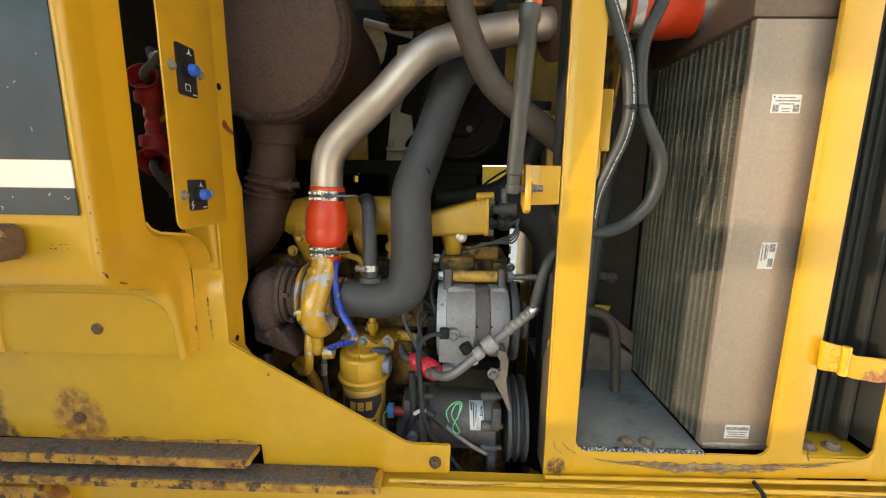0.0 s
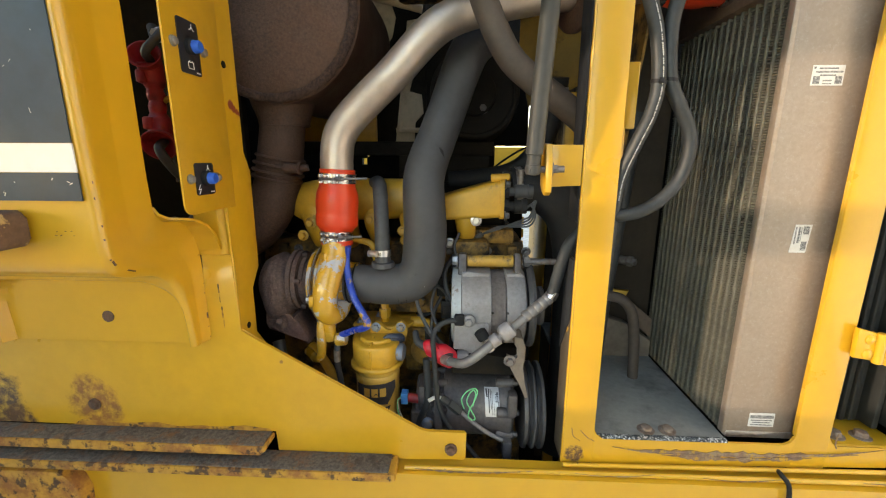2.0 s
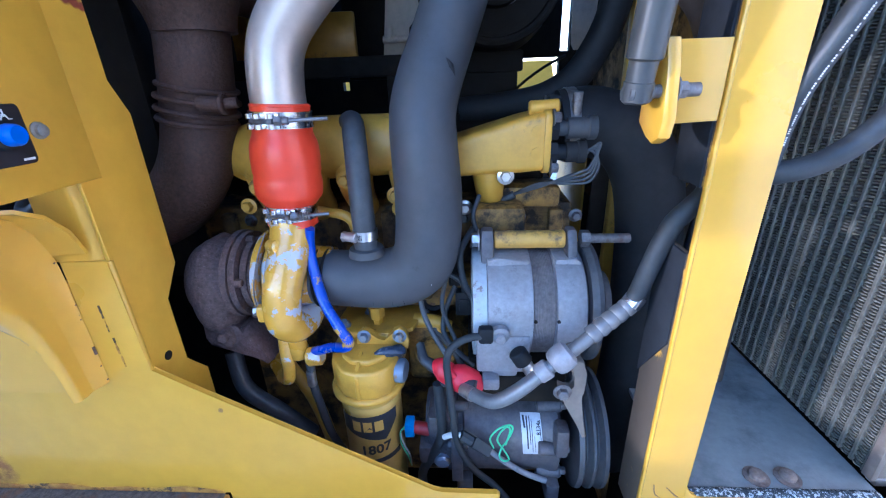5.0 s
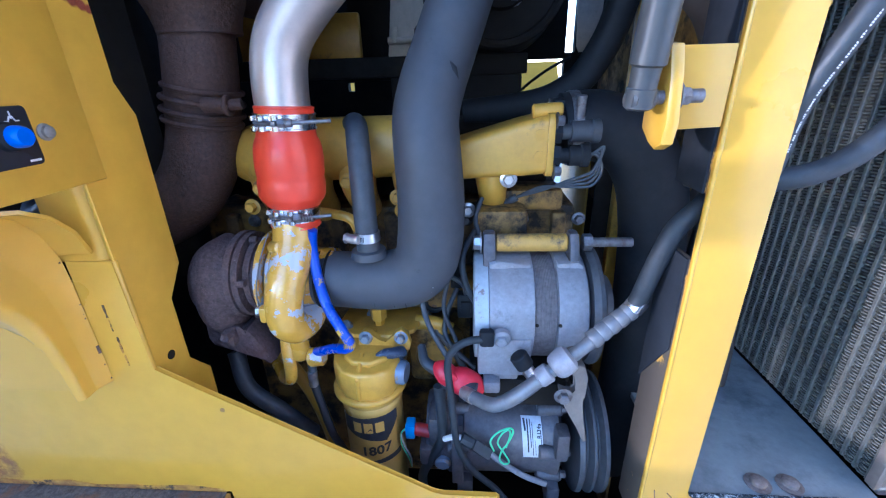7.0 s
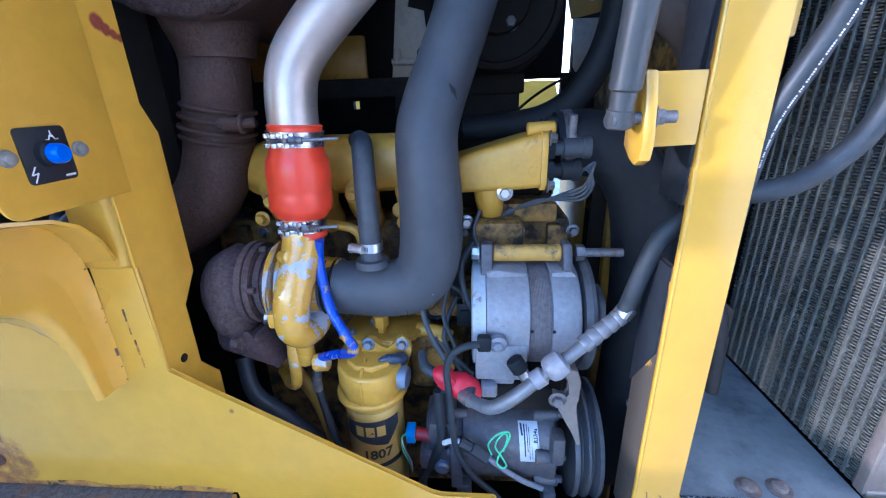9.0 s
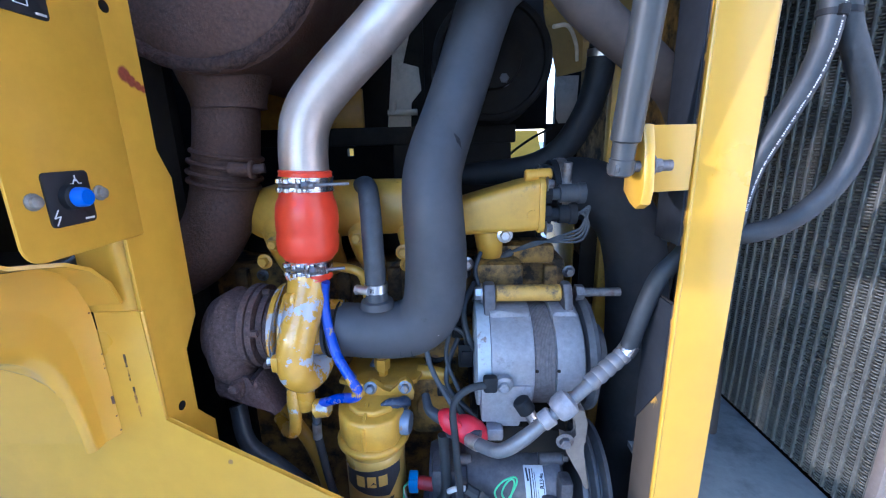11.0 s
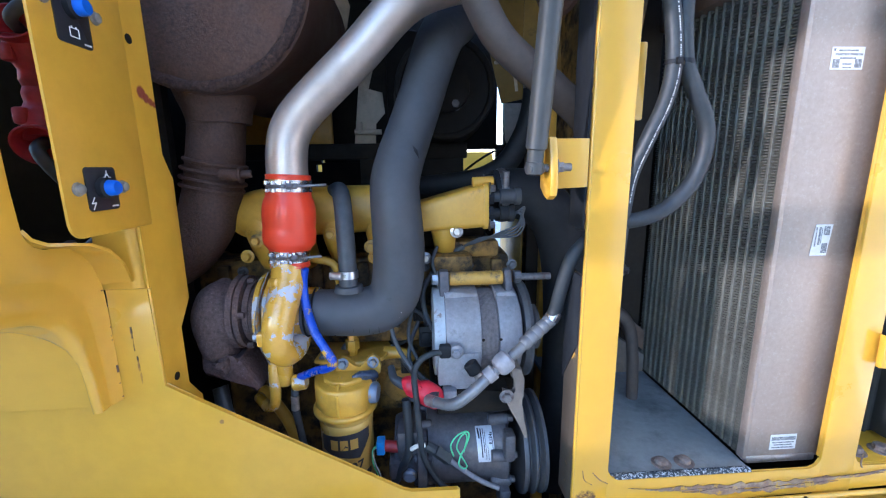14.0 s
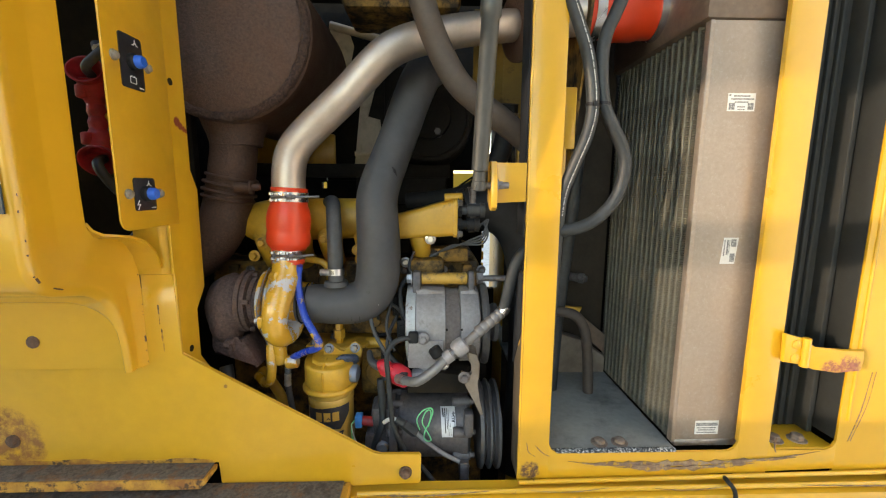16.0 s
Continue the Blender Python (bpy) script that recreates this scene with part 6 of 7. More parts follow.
tube(bm, [(-0.30, 0.93, 1.315), (-0.25, 0.905, 1.318), (-0.215, 0.90, 1.308), (-0.208, 0.905, 1.27), (-0.21, 0.92, 1.22)], 0.0075, 12)
solo("fuel_line", bm, M_CAST, "thin yellow painted steel fuel line", "pipe")

# ---- engine block ----
eng = thing("engine_block", (-0.1, 1.2, 0.60), "grimy yellow cast engine block with dark oily stains", "engine")
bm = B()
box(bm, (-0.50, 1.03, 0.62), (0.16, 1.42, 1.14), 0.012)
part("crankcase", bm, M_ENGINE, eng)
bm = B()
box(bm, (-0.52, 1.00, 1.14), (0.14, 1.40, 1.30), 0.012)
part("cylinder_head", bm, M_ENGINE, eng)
bm = B()
box(bm, (-0.50, 1.05, 1.30), (0.10, 1.36, 1.42), 0.025)
part("rocker_cover", bm, M_DARK, eng)
for k in range(7):
    x = -0.46 + k * 0.095
    bm = B()
    box(bm, (x - 0.012, 0.985, 1.150), (x + 0.012, 1.005, 1.290), 0.004)
    part("rib", bm, M_ENGINE, eng)
    bm = B()
    hexhead(bm, (x + 0.035, 1.0, 1.275), (0, -1, 0), 0.013, 0.009)
    part("bolt", bm, M_BOLT, eng)
    bm = B()
    lathe(bm, [(0, 0.024), (0.004, 0.024), (0.004, 0.018), (0.002, 0.017)], (x + 0.04, 1.03, 1.05), (0, -1, 0), 24)
    part("core_plug", bm, M_ENGINE, eng)
bm = B()
box(bm, (-0.19, 0.94, 1.13), (-0.03, 1.03, 1.19), 0.01)
box(bm, (-0.15, 0.93, 0.98), (-0.08, 1.03, 1.10), 0.012)
lathe(bm, [(0, 0.05), (0.03, 0.048), (0.05, 0.035)], (-0.10, 0.975, 1.04), (0, -1, 0), 24)
box(bm, (-0.03, 0.92, 1.20), (0.05, 1.0, 1.315), 0.01)
part("oil_cooler", bm, M_ENGINE, eng, "grimy yellow oil cooler housing")
for x, z in ((-0.11, 1.165), (-0.06, 1.215), (-0.13, 1.22), (-0.02, 1.29)):
    bm = B()
    rod(bm, (x, 0.96, z), (x, 0.925, z), 0.013, 12, 0.003)
    part("sender", bm, M_BLACK if x > -0.1 else M_ENGINE, eng)
bm = B()
prism(bm, [(-0.03, 1.05), (0.10, 1.05), (0.10, 1.09), (0.02, 1.10), (-0.03, 1.09)], "y", 0.80, 1.02, 0.006)
box(bm, (-0.04, 0.86, 1.04), (0.12, 1.02, 1.085), 0.006)
part("mounting_bracket", bm, M_DARK, eng, "black compressor mounting bracket")
bm = B()
rod(bm, (-0.03, 0.835, 1.052), (0.088, 0.835, 1.052), 0.010, 14)
part("tie_rod", bm, M_BLACK, eng)
bm = B()
box(bm, (0.0, 0.965, 1.30), (0.11, 1.03, 1.335), 0.008)
part("fuel_filter_base", bm, M_ENGINE, eng)
har = thing("engine_harness", (-0.07, 0.93, 1.14), "dusty black engine harness with plugs behind the alternator", "wiring")
for c, h in (((-0.046, 0.925, 1.150), (0.014, 0.010, 0.022)), ((-0.060, 0.935, 1.195), (0.011, 0.010, 0.016)), ((-0.024, 0.915, 1.120), (0.011, 0.012, 0.016)), ((-0.088, 0.92, 1.088), (0.010, 0.010, 0.014)), ((0.000, 0.93, 1.215), (0.012, 0.010, 0.014))):
    bm = B()
    box(bm, Vector(c) - Vector(h), Vector(c) + Vector(h), 0.003)
    box(bm, Vector(c) - Vector((h[0] * 0.6, h[1] + 0.004, h[2] * 0.5)), Vector(c) + Vector((h[0] * 0.6, 0, h[2] * 0.5)), 0.002)
    part("plug", bm, M_BLACK, har)
for pts, r in (([(-0.046, 0.92, 1.172), (-0.05, 0.90, 1.20), (-0.075, 0.90, 1.215), (-0.10, 0.92, 1.19), (-0.12, 0.95, 1.16)], 0.0038), ([(-0.060, 0.925, 1.180), (-0.075, 0.905, 1.150), (-0.080, 0.890, 1.115), (-0.060, 0.875, 1.09), (-0.03, 0.86, 1.07)], 0.0042),
               ([(-0.024, 0.91, 1.136), (-0.030, 0.895, 1.17), (-0.045, 0.89, 1.205), (-0.05, 0.90, 1.25), (-0.03, 0.93, 1.28)], 0.0050), ([(-0.115, 0.93, 1.13), (-0.09, 0.91, 1.10), (-0.06, 0.90, 1.06), (-0.04, 0.90, 1.0), (-0.05, 0.91, 0.93)], 0.0060), ([(0.0, 0.925, 1.23), (-0.015, 0.91, 1.26), (-0.03, 0.92, 1.30), (-0.02, 0.94, 1.33)], 0.0036)):
    bm = B()
    tube(bm, pts, r, 10)
    part("cable", bm, M_HOSE, har)
bm = B()
ring(bm, (-0.100, 0.945, 1.142), (0.2, -1, 0.1), 0.016, 0.005, 24)
part("grommet", bm, M_BLACK, har)
bm = B()
lathe(bm, [(0, 0.012), (0.006, 0.011), (0.009, 0.006)], (-0.100, 0.95, 1.142), (0.2, -1, 0.1), 18)
part("cap", bm, M_RUSTBOLT, har, "rusty red-brown cap")
# lower hose and odd lines below the turbo
chose = thing("coolant_hose", (0.20, 0.98, 0.75), "thick black rubber coolant hose curving down", "hose")
bm = B()
tube(bm, [(0.10, 0.98, 1.425), (0.155, 0.98, 1.428), (0.205, 0.98, 1.405), (0.240, 0.98, 1.355), (0.258, 0.98, 1.28), (0.266, 0.98, 1.18), (0.268, 0.98, 1.05), (0.262, 0.98, 0.90), (0.24, 0.98, 0.75)], 0.052, 32, wobble=0.012)
part("tube", bm, M_BLACK, chose)
bm = B()
lathe(bm, [(0, 0.052), (0, 0.0545), (0.014, 0.0545), (0.014, 0.052)], (0.108, 0.98, 1.4255), (1, 0, 0.03), 36)
part("clamp", bm, M_BOLT, chose)
bm = B()
rod(bm, (0.115, 0.934, 1.445), (0.115, 0.930, 1.475), 0.007, 10)
part("clamp_screw", bm, M_BOLT, chose)
for nm, pts, r, m, lb, ct in (("oil_drain_hose", [(-0.37, 0.90, 1.06), (-0.34, 0.88, 1.04), (-0.315, 0.87, 1.005), (-0.30, 0.87, 0.95), (-0.29, 0.88, 0.85)], 0.011, M_CAST, "dull yellow oil drain tube below the turbo", "pipe"),
                              ("sensor_cable", [(-0.283, 0.825, 1.10), (-0.284, 0.825, 1.06), (-0.282, 0.83, 1.02), (-0.275, 0.84, 0.94), (-0.26, 0.86, 0.86)], 0.0065, M_HOSE, "black sleeved sensor cable", "cable"),
                              ("loom_cable", [(-0.44, 0.88, 1.08), (-0.42, 0.86, 1.02), (-0.37, 0.86, 0.97), (-0.33, 0.88, 0.90)], 0.014, M_HOSE, "black wiring loom below the turbo", "cable")):
    bm = B()
    tube(bm, pts, r, 28 if r > 0.03 else 14)
    solo(nm, bm, m, lb, ct)
bm = B()
rod(bm, (-0.283, 0.822, 1.088), (-0.284, 0.822, 1.062), 0.0072, 12)
solo("cable_end", bm, M_STEEL, "bright steel end of the sensor cable", "fitting")
bm = B()                                        # belts between the pulleys
for x in (0.131, 0.148):
    tube(bm, [(x, 0.862 + 0.092, 0.948), (x, 1.05, 1.0), (x, 1.07, 1.12), (x, 0.94, 1.20)], 0.006, 6)
solo("drive_belt", bm, M_BLACK, "worn black rubber drive belts", "belt")
bm = B()
lathe(bm, [(0.12, 0.02), (0.122, 0.12), (0.165, 0.12), (0.168, 0.05)], (0, 1.13, 0.98), (1, 0, 0), 48)
solo("crank_pulley", bm, M_DARK, "dark crankshaft pulley behind the belts", "pulley")

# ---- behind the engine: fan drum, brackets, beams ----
fan = thing("fan_drive", (0.03, 1.22, 1.52), "black round fan drive drum", "fan drive")
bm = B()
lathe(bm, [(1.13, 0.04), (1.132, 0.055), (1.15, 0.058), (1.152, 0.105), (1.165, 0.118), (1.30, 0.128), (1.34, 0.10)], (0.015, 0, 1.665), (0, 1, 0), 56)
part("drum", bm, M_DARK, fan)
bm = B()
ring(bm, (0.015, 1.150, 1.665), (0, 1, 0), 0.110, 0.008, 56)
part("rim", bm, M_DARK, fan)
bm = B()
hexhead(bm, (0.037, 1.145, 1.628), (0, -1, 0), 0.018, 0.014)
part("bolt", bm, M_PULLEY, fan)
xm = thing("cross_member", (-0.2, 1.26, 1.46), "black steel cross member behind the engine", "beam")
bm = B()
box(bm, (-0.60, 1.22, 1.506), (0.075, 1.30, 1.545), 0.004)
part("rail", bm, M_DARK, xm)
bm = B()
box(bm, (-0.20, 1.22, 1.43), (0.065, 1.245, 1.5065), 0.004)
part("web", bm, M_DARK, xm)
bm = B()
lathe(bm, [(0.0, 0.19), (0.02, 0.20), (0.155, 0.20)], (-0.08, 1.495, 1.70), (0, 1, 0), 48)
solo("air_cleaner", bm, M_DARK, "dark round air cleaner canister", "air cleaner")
brk = thing("support_bracket", (-0.22, 1.45, 1.53), "cream sheet-metal support bracket with pins", "bracket")
for outline in ([(-0.200, 1.930), (-0.166, 1.936), (-0.153, 1.864), (-0.196, 1.715), (-0.154, 1.705), (-0.148, 1.646), (-0.177, 1.616), (-0.181, 1.530), (-0.247, 1.527)],
                [(-0.321, 1.984), (-0.288, 2.007), (-0.258, 2.002), (-0.236, 1.941), (-0.248, 1.885), (-0.262, 1.864), (-0.301, 1.930)]):
    bm = B()
    prism(bm, outline, "y", 1.45, 1.455, 0.001)
    part("plate", bm, M_CREAMMETAL, brk)
bm = B()
box(bm, (-0.34, 1.456, 1.50), (-0.14, 1.475, 2.045), 0.002)
part("backing", bm, M_DARK, brk)
for a, b, r in (((-0.24, 1.44, 1.590), (-0.16, 1.44, 1.590), 0.008), ((-0.225, 1.44, 1.585), (-0.225, 1.44, 1.62), 0.009), ((-0.31, 1.44, 2.0), (-0.15, 1.44, 1.96), 0.013)):
    bm = B()
    rod(bm, a, b, r, 12)
    part("pin", bm, M_CREAMMETAL, brk)
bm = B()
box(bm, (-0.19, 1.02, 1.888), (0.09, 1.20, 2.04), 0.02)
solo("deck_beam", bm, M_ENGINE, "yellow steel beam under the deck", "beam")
bm = B()
box(bm, (-0.60, 1.40, 1.55), (-0.30, 1.42, 1.65), 0.004)
solo("back_rail", bm, M_CAST, "yellow steel rail at the back of the bay", "beam")
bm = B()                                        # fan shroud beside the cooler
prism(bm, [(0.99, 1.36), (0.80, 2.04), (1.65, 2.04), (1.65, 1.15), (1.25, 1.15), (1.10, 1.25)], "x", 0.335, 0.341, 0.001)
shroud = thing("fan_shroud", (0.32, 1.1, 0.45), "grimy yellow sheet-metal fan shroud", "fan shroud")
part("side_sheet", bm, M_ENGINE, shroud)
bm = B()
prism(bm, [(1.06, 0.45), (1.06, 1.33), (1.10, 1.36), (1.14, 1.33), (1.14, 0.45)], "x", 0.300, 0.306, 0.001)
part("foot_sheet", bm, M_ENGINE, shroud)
for outline, y in (([(0.178, 1.650), (0.150, 1.80), (0.160, 2.045), (0.262, 2.045), (0.235, 1.662)], 1.300), ([(0.235, 1.662), (0.262, 2.045), (0.334, 2.045), (0.334, 1.712)], 1.303)):
    bm = B()
    prism(bm, outline, "y", y, y + 0.003)
    for v in bm.verts:
        v.co.y += (v.co.z - 1.65) * 0.28 + (max(0.0, v.co.x - 0.235) * -0.5 if y > 1.301 else 0.0)
    part("cone_sheet", bm, M_OLIVE, shroud, "olive-yellow sheet of the fan cone")
bm = B()
tube(bm, [(0.132, 1.15, 1.72), (0.165, 1.17, 1.725), (0.19, 1.20, 1.70), (0.200, 1.22, 1.67)], 0.004, 8)
part("bleed_pipe", bm, M_CREAMMETAL, shroud, "thin pale bleed pipe")
bm = B()
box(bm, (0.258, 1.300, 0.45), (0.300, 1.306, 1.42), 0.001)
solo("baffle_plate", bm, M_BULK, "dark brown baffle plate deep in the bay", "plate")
bm = B()
box(bm, (0.311, 1.36, 0.45), (0.333, 1.39, 1.42), 0.003)
solo("inner_post", bm, M_CAST, "yellow steel post deep in the bay", "post")
bm = B()
box(bm, (0.262, 1.175, 0.45), (0.292, 1.20, 1.672), 0.003)
solo("back_post", bm, M_CAST, "grimy yellow steel post at the back of the bay", "post")
bm = B()
prism(bm, [(0.256, 1.700), (0.262, 1.575), (0.270, 1.560), (0.322, 1.560), (0.326, 1.700)], "y", 1.640, 1.646, 0.001)
solo("light_plate", bm, M_CREAMMETAL, "cream tab plate on the far wall beside the gap", "plate")
bm = B()
tube(bm, [(0.095, 1.60, 1.455), (0.14, 1.60, 1.490), (0.19, 1.60, 1.522), (0.24, 1.60, 1.545)], 0.004, 8)
solo("gap_cable", bm, M_BLACK, "thin black cable crossing the daylight gap", "cable")
bm = B()
for z in (1.075, 1.125, 1.175, 1.225):
    box(bm, (0.226, 1.70, z), (0.242, 1.712, z + 0.036), 0.002)
box(bm, (0.222, 1.712, 1.04), (0.236, 1.72, 1.29), 0.001)
solo("notched_strip", bm, M_CHALK, "yellow notched strip beside the daylight slit", "strip")
bm = B()
tube(bm, [(0.226, 1.13, 1.70), (0.225, 1.14, 1.66), (0.221, 1.15, 1.61), (0.203, 1.155, 1.553), (0.166, 1.16, 1.494), (0.116, 1.17, 1.460), (0.05, 1.18, 1.445), (-0.05, 1.19, 1.435)], 0.027, 22)
ah = thing("air_hose", (0.13, 1.16, 1.445), "black rubber air hose with a steel collar", "hose")
part("tube", bm, M_BLACK, ah)
bm = B()
lathe(bm, [(0, 0.027), (0, 0.029), (0.014, 0.029), (0.014, 0.027)], (0.2255, 1.137, 1.662), (0, -0.1, 1), 28)
part("collar", bm, M_STEEL, ah)
bm = B()
box(bm, (0.282, 1.46, 0.44), (0.288, 1.80, 1.42), 0.001)
solo("jamb_plate", bm, M_CAST, "yellow steel jamb plate beside the daylight gap", "plate")
bm = B()
tube(bm, [(-0.012, 0.772, 1.90), (0.000, 0.775, 1.82), (0.025, 0.776, 1.745), (0.063, 0.780, 1.675), (0.107, 0.788, 1.636), (0.161, 0.80, 1.600), (0.215, 0.83, 1.565), (0.26, 0.88, 1.53)], 0.0235, 22)
solo("return_hose", bm, M_BROWNHOSE, "brown dusty rubber hose crossing the pipe", "hose")
bm = B()
lathe(bm, [(0, 0.06), (0.008, 0.075), (0.018, 0.075), (0.03, 0.045), (0.10, 0.042)], (0.200, 0.952, 1.83), (1, 0.32, 0.12), 36)
solo("pipe_flange", bm, M_MUFFLER, "reddish-brown round flange at the pipe's end", "flange")

# ---- gas strut and its bracket ----
strut = thing("gas_strut", (0.099, 0.683, 1.46), "grey steel gas strut holding the hood", "strut")
SA, SB = Vector((0.0985, 0.684, 1.478)), Vector((0.108, 0.645, 1.745))
bm = B()
lathe(bm, [(0, 0.0105), (0.028, 0.0112), (0.030, 0.0138), (0.252, 0.0138), (0.256, 0.0162), (0.275, 0.0162), (0.278, 0.015)], SA, SB - SA, 24)
part("tube", bm, M_GREYPIPE, strut)
bm = B()
lathe(bm, [(-0.004, 0.0085), (-0.002, 0.0115), (0.012, 0.0118), (0.014, 0.0098), (0.022, 0.0098)], SA, SB - SA, 18)
rod(bm, SA + Vector((-0.010, -0.004, 0.004)), SA + Vector((0.012, 0.004, 0.004)), 0.0088, 14, 0.002)
part("end_fitting", bm, M_GREYPIPE, strut, "dull steel ball end")
bm = B()
rod(bm, SB, SB + (SB - SA) * 1.95, 0.008, 16)
part("piston_rod", bm, M_ALU, strut)
bm = B()
d_ = (SB - SA).normalized()
rod(bm, SB + Vector((0.008, -0.006, 0.0)) + d_ * 0.006, SB + Vector((0.008, -0.006, 0)) + d_ * 0.20, 0.0075, 4)
part("lock_sleeve", bm, M_ORANGE, strut, "orange-red lock sleeve")
sb = thing("strut_bracket", (0.16, 0.715, 1.45), "yellow angled steel strut bracket with bolt", "bracket")
bm = B()
prism(bm, [(0.128, 1.452), (0.1868, 1.4545), (0.1868, 1.522), (0.128, 1.522)], "y", 0.7195, 0.7245, 0.001)
part("plate", bm, M_PAINT, sb)
bm = B()
prism(bm, [(0.7245, 1.520), (0.705, 1.524), (0.690, 1.522), (0.682, 1.50), (0.676, 1.462), (0.680, 1.446), (0.692, 1.440), (0.706, 1.444), (0.7245, 1.455)], "x", 0.119, 0.130, 0.002)
part("tab", bm, M_PAINT, sb)
bm = B()
rod(bm, (0.099, 0.690, 1.482), (0.150, 0.690, 1.483), 0.0055, 12)
hexhead(bm, (0.130, 0.690, 1.483), (1, 0, 0), 0.013, 0.008)
part("bolt", bm, M_BOLT, sb)

# ---- cooler bay ----
bm = B()
box(bm, (0.2525, 0.733, 0.955), (0.507, 1.66, 0.966), 0.001)
fp = solo("floor_plate", bm, M_FLOOR, "grey steel floor plate beside the cooler core", "floor plate")
bm = B()
rod(bm, (0.256, 0.728, 0.9605), (0.504, 0.728, 0.9605), 0.0095, 12)
part("edge_strip", bm, M_FOAM, fp, "black speckled edge strip")
for x, y in ((0.362, 0.752), (0.404, 0.752)):
    bm = B()
    lathe(bm, [(0, 0.0165), (0.002, 0.0165), (0.0025, 0.0105), (0.008, 0.0100), (0.0095, 0.008)], (x, y, 0.966), (0, 0, 1), 18)
    part("bolt", bm, M_DUSTBOLT, fp, "dusty rust-tinged round bolt")
cool = thing("cooler", (0.56, 0.90, 0.966), "tan metal charge-air cooler with dusty fin core", "cooler")
CX, CZ0, CZ1 = 0.508, 0.970, 1.770
bm = B()
box(bm, (CX + 0.001, 0.746, CZ0), (0.668, 0.752, CZ1), 0.0015)
box(bm, (CX - 0.002, 0.7455, CZ0), (CX + 0.006, 0.760, CZ1), 0.001)
part("side_plate", bm, M_COOLER, cool)
bm = B()
box(bm, (CX + 0.016, 0.752, CZ0), (0.664, 1.095, CZ1))
part("core", bm, M_CORE, cool)
bm = B()
box(bm, (CX - 0.012, 0.742, CZ1), (0.672, 1.12, 1.985), 0.012)
part("top_tank", bm, M_TANK, cool, "brown stained top tank")
bm = B()
box(bm, (CX + 0.004, 0.7435, 0.962), (0.64, 0.760, 0.976), 0.003)
part("bottom_rail", bm, M_STEEL, cool)
bm = B()                                        # one flat bar and one row of louvre tabs, repeated along the core
box(bm, (CX + 0.0002, 0, CZ0), (CX + 0.0165, 0.0056, CZ1), 0.0010, 1)
bar = part("bar", bm, M_FIN, cool)
me_v, me_f = [], []
PITCH = 0.0046
for k in range(int((CZ1 - CZ0) / PITCH)):       # tabs stand by turns against either bar, dark slots between
    z, y0 = CZ0 + k * PITCH, 0.0050 if k % 2 else 0.0084
    y1, n = y0 + 0.0130, len(me_v)
    me_v += [(CX + 0.0030, y0, z), (CX + 0.0008, y0 + 0.0065, z), (CX + 0.0030, y1, z), (CX + 0.0030, y0, z + 0.0021), (CX + 0.0012, y0 + 0.0065, z + 0.0021), (CX + 0.0030, y1, z + 0.0021),
             (CX + 0.0160, y0, z), (CX + 0.0160, y1, z), (CX + 0.0160, y0, z + 0.0021), (CX + 0.0160, y1, z + 0.0021)]
    me_f += [tuple(n + q for q in f) for f in ((0, 3, 4, 1), (1, 4, 5, 2), (0, 1, 2, 7, 6), (3, 8, 9, 5, 4), (0, 6, 8, 3), (2, 5, 9, 7))]
me = bpy.data.meshes.new("fin_strip")
me.from_pydata(me_v, [], me_f)
me.materials.append(M_FIN)
fin = new("fin_strip", me)
fin.parent, fin.matrix_parent_inverse = cool, Matrix.Translation(cool.location).inverted()
for k in range(17):
    for src_ in (bar, fin):
        o = src_ if k == 0 else src_.copy()
        if k:
            scene.collection.objects.link(o)
        o.location = (0, 0.7590 + k * 0.0205, 0)


def sticker(x0, x1, z0, z1, bars, lean=0.0):
    st = thing("sticker", ((x0 + x1) / 2, 0.745, z0), "white paper sticker with black print on the cooler", "sticker", "stickers on the cooler")
    bm = B()
    prism(bm, [(x0 + lean, z0), (x1 + lean, z0), (x1, z1), (x0, z1)], "y", 0.7450, 0.7457)
    part("paper", bm, M_STICKER, st)
    bm = B()
    for fx0, fx1, fz0, fz1 in bars:
        ax, bx = x0 + (x1 - x0) * fx0, x0 + (x1 - x0) * fx1
        az, bz = z0 + (z1 - z0) * fz0, z0 + (z1 - z0) * fz1
        box(bm, (ax + lean * (1 - fz0), 0.7446, az), (bx + lean * (1 - fz0), 0.7451, bz))
    part("print", bm, M_PRINT, st)


sticker(0.550, 0.600, 1.617, 1.648, [(0.2, 0.8, 0.80, 0.88), (0.1, 0.95, 0.62, 0.72), (0.25, 0.75, 0.46, 0.54), (0.05, 0.26, 0.08, 0.46), (0.74, 0.95, 0.08, 0.46), (0.36, 0.64, 0.2, 0.28), (0.36, 0.64, 0.06, 0.12), (0.03, 0.10, 0.82, 0.94)])
sticker(0.571, 0.599, 1.338, 1.388, [(0.55, 0.9, 0.66, 0.94), (0.30, 0.42, 0.35, 0.92), (0.12, 0.20, 0.30, 0.92), (0.62, 0.95, 0.08, 0.40), (0.46, 0.50, 0.4, 0.9)], -0.004)
sticker(0.553, 0.601, 0.987, 1.016, [(0.04, 0.96, 0.62, 0.86), (0.08, 0.9, 0.44, 0.52), (0.15, 0.85, 0.28, 0.36), (0.08, 0.92, 0.10, 0.18)])

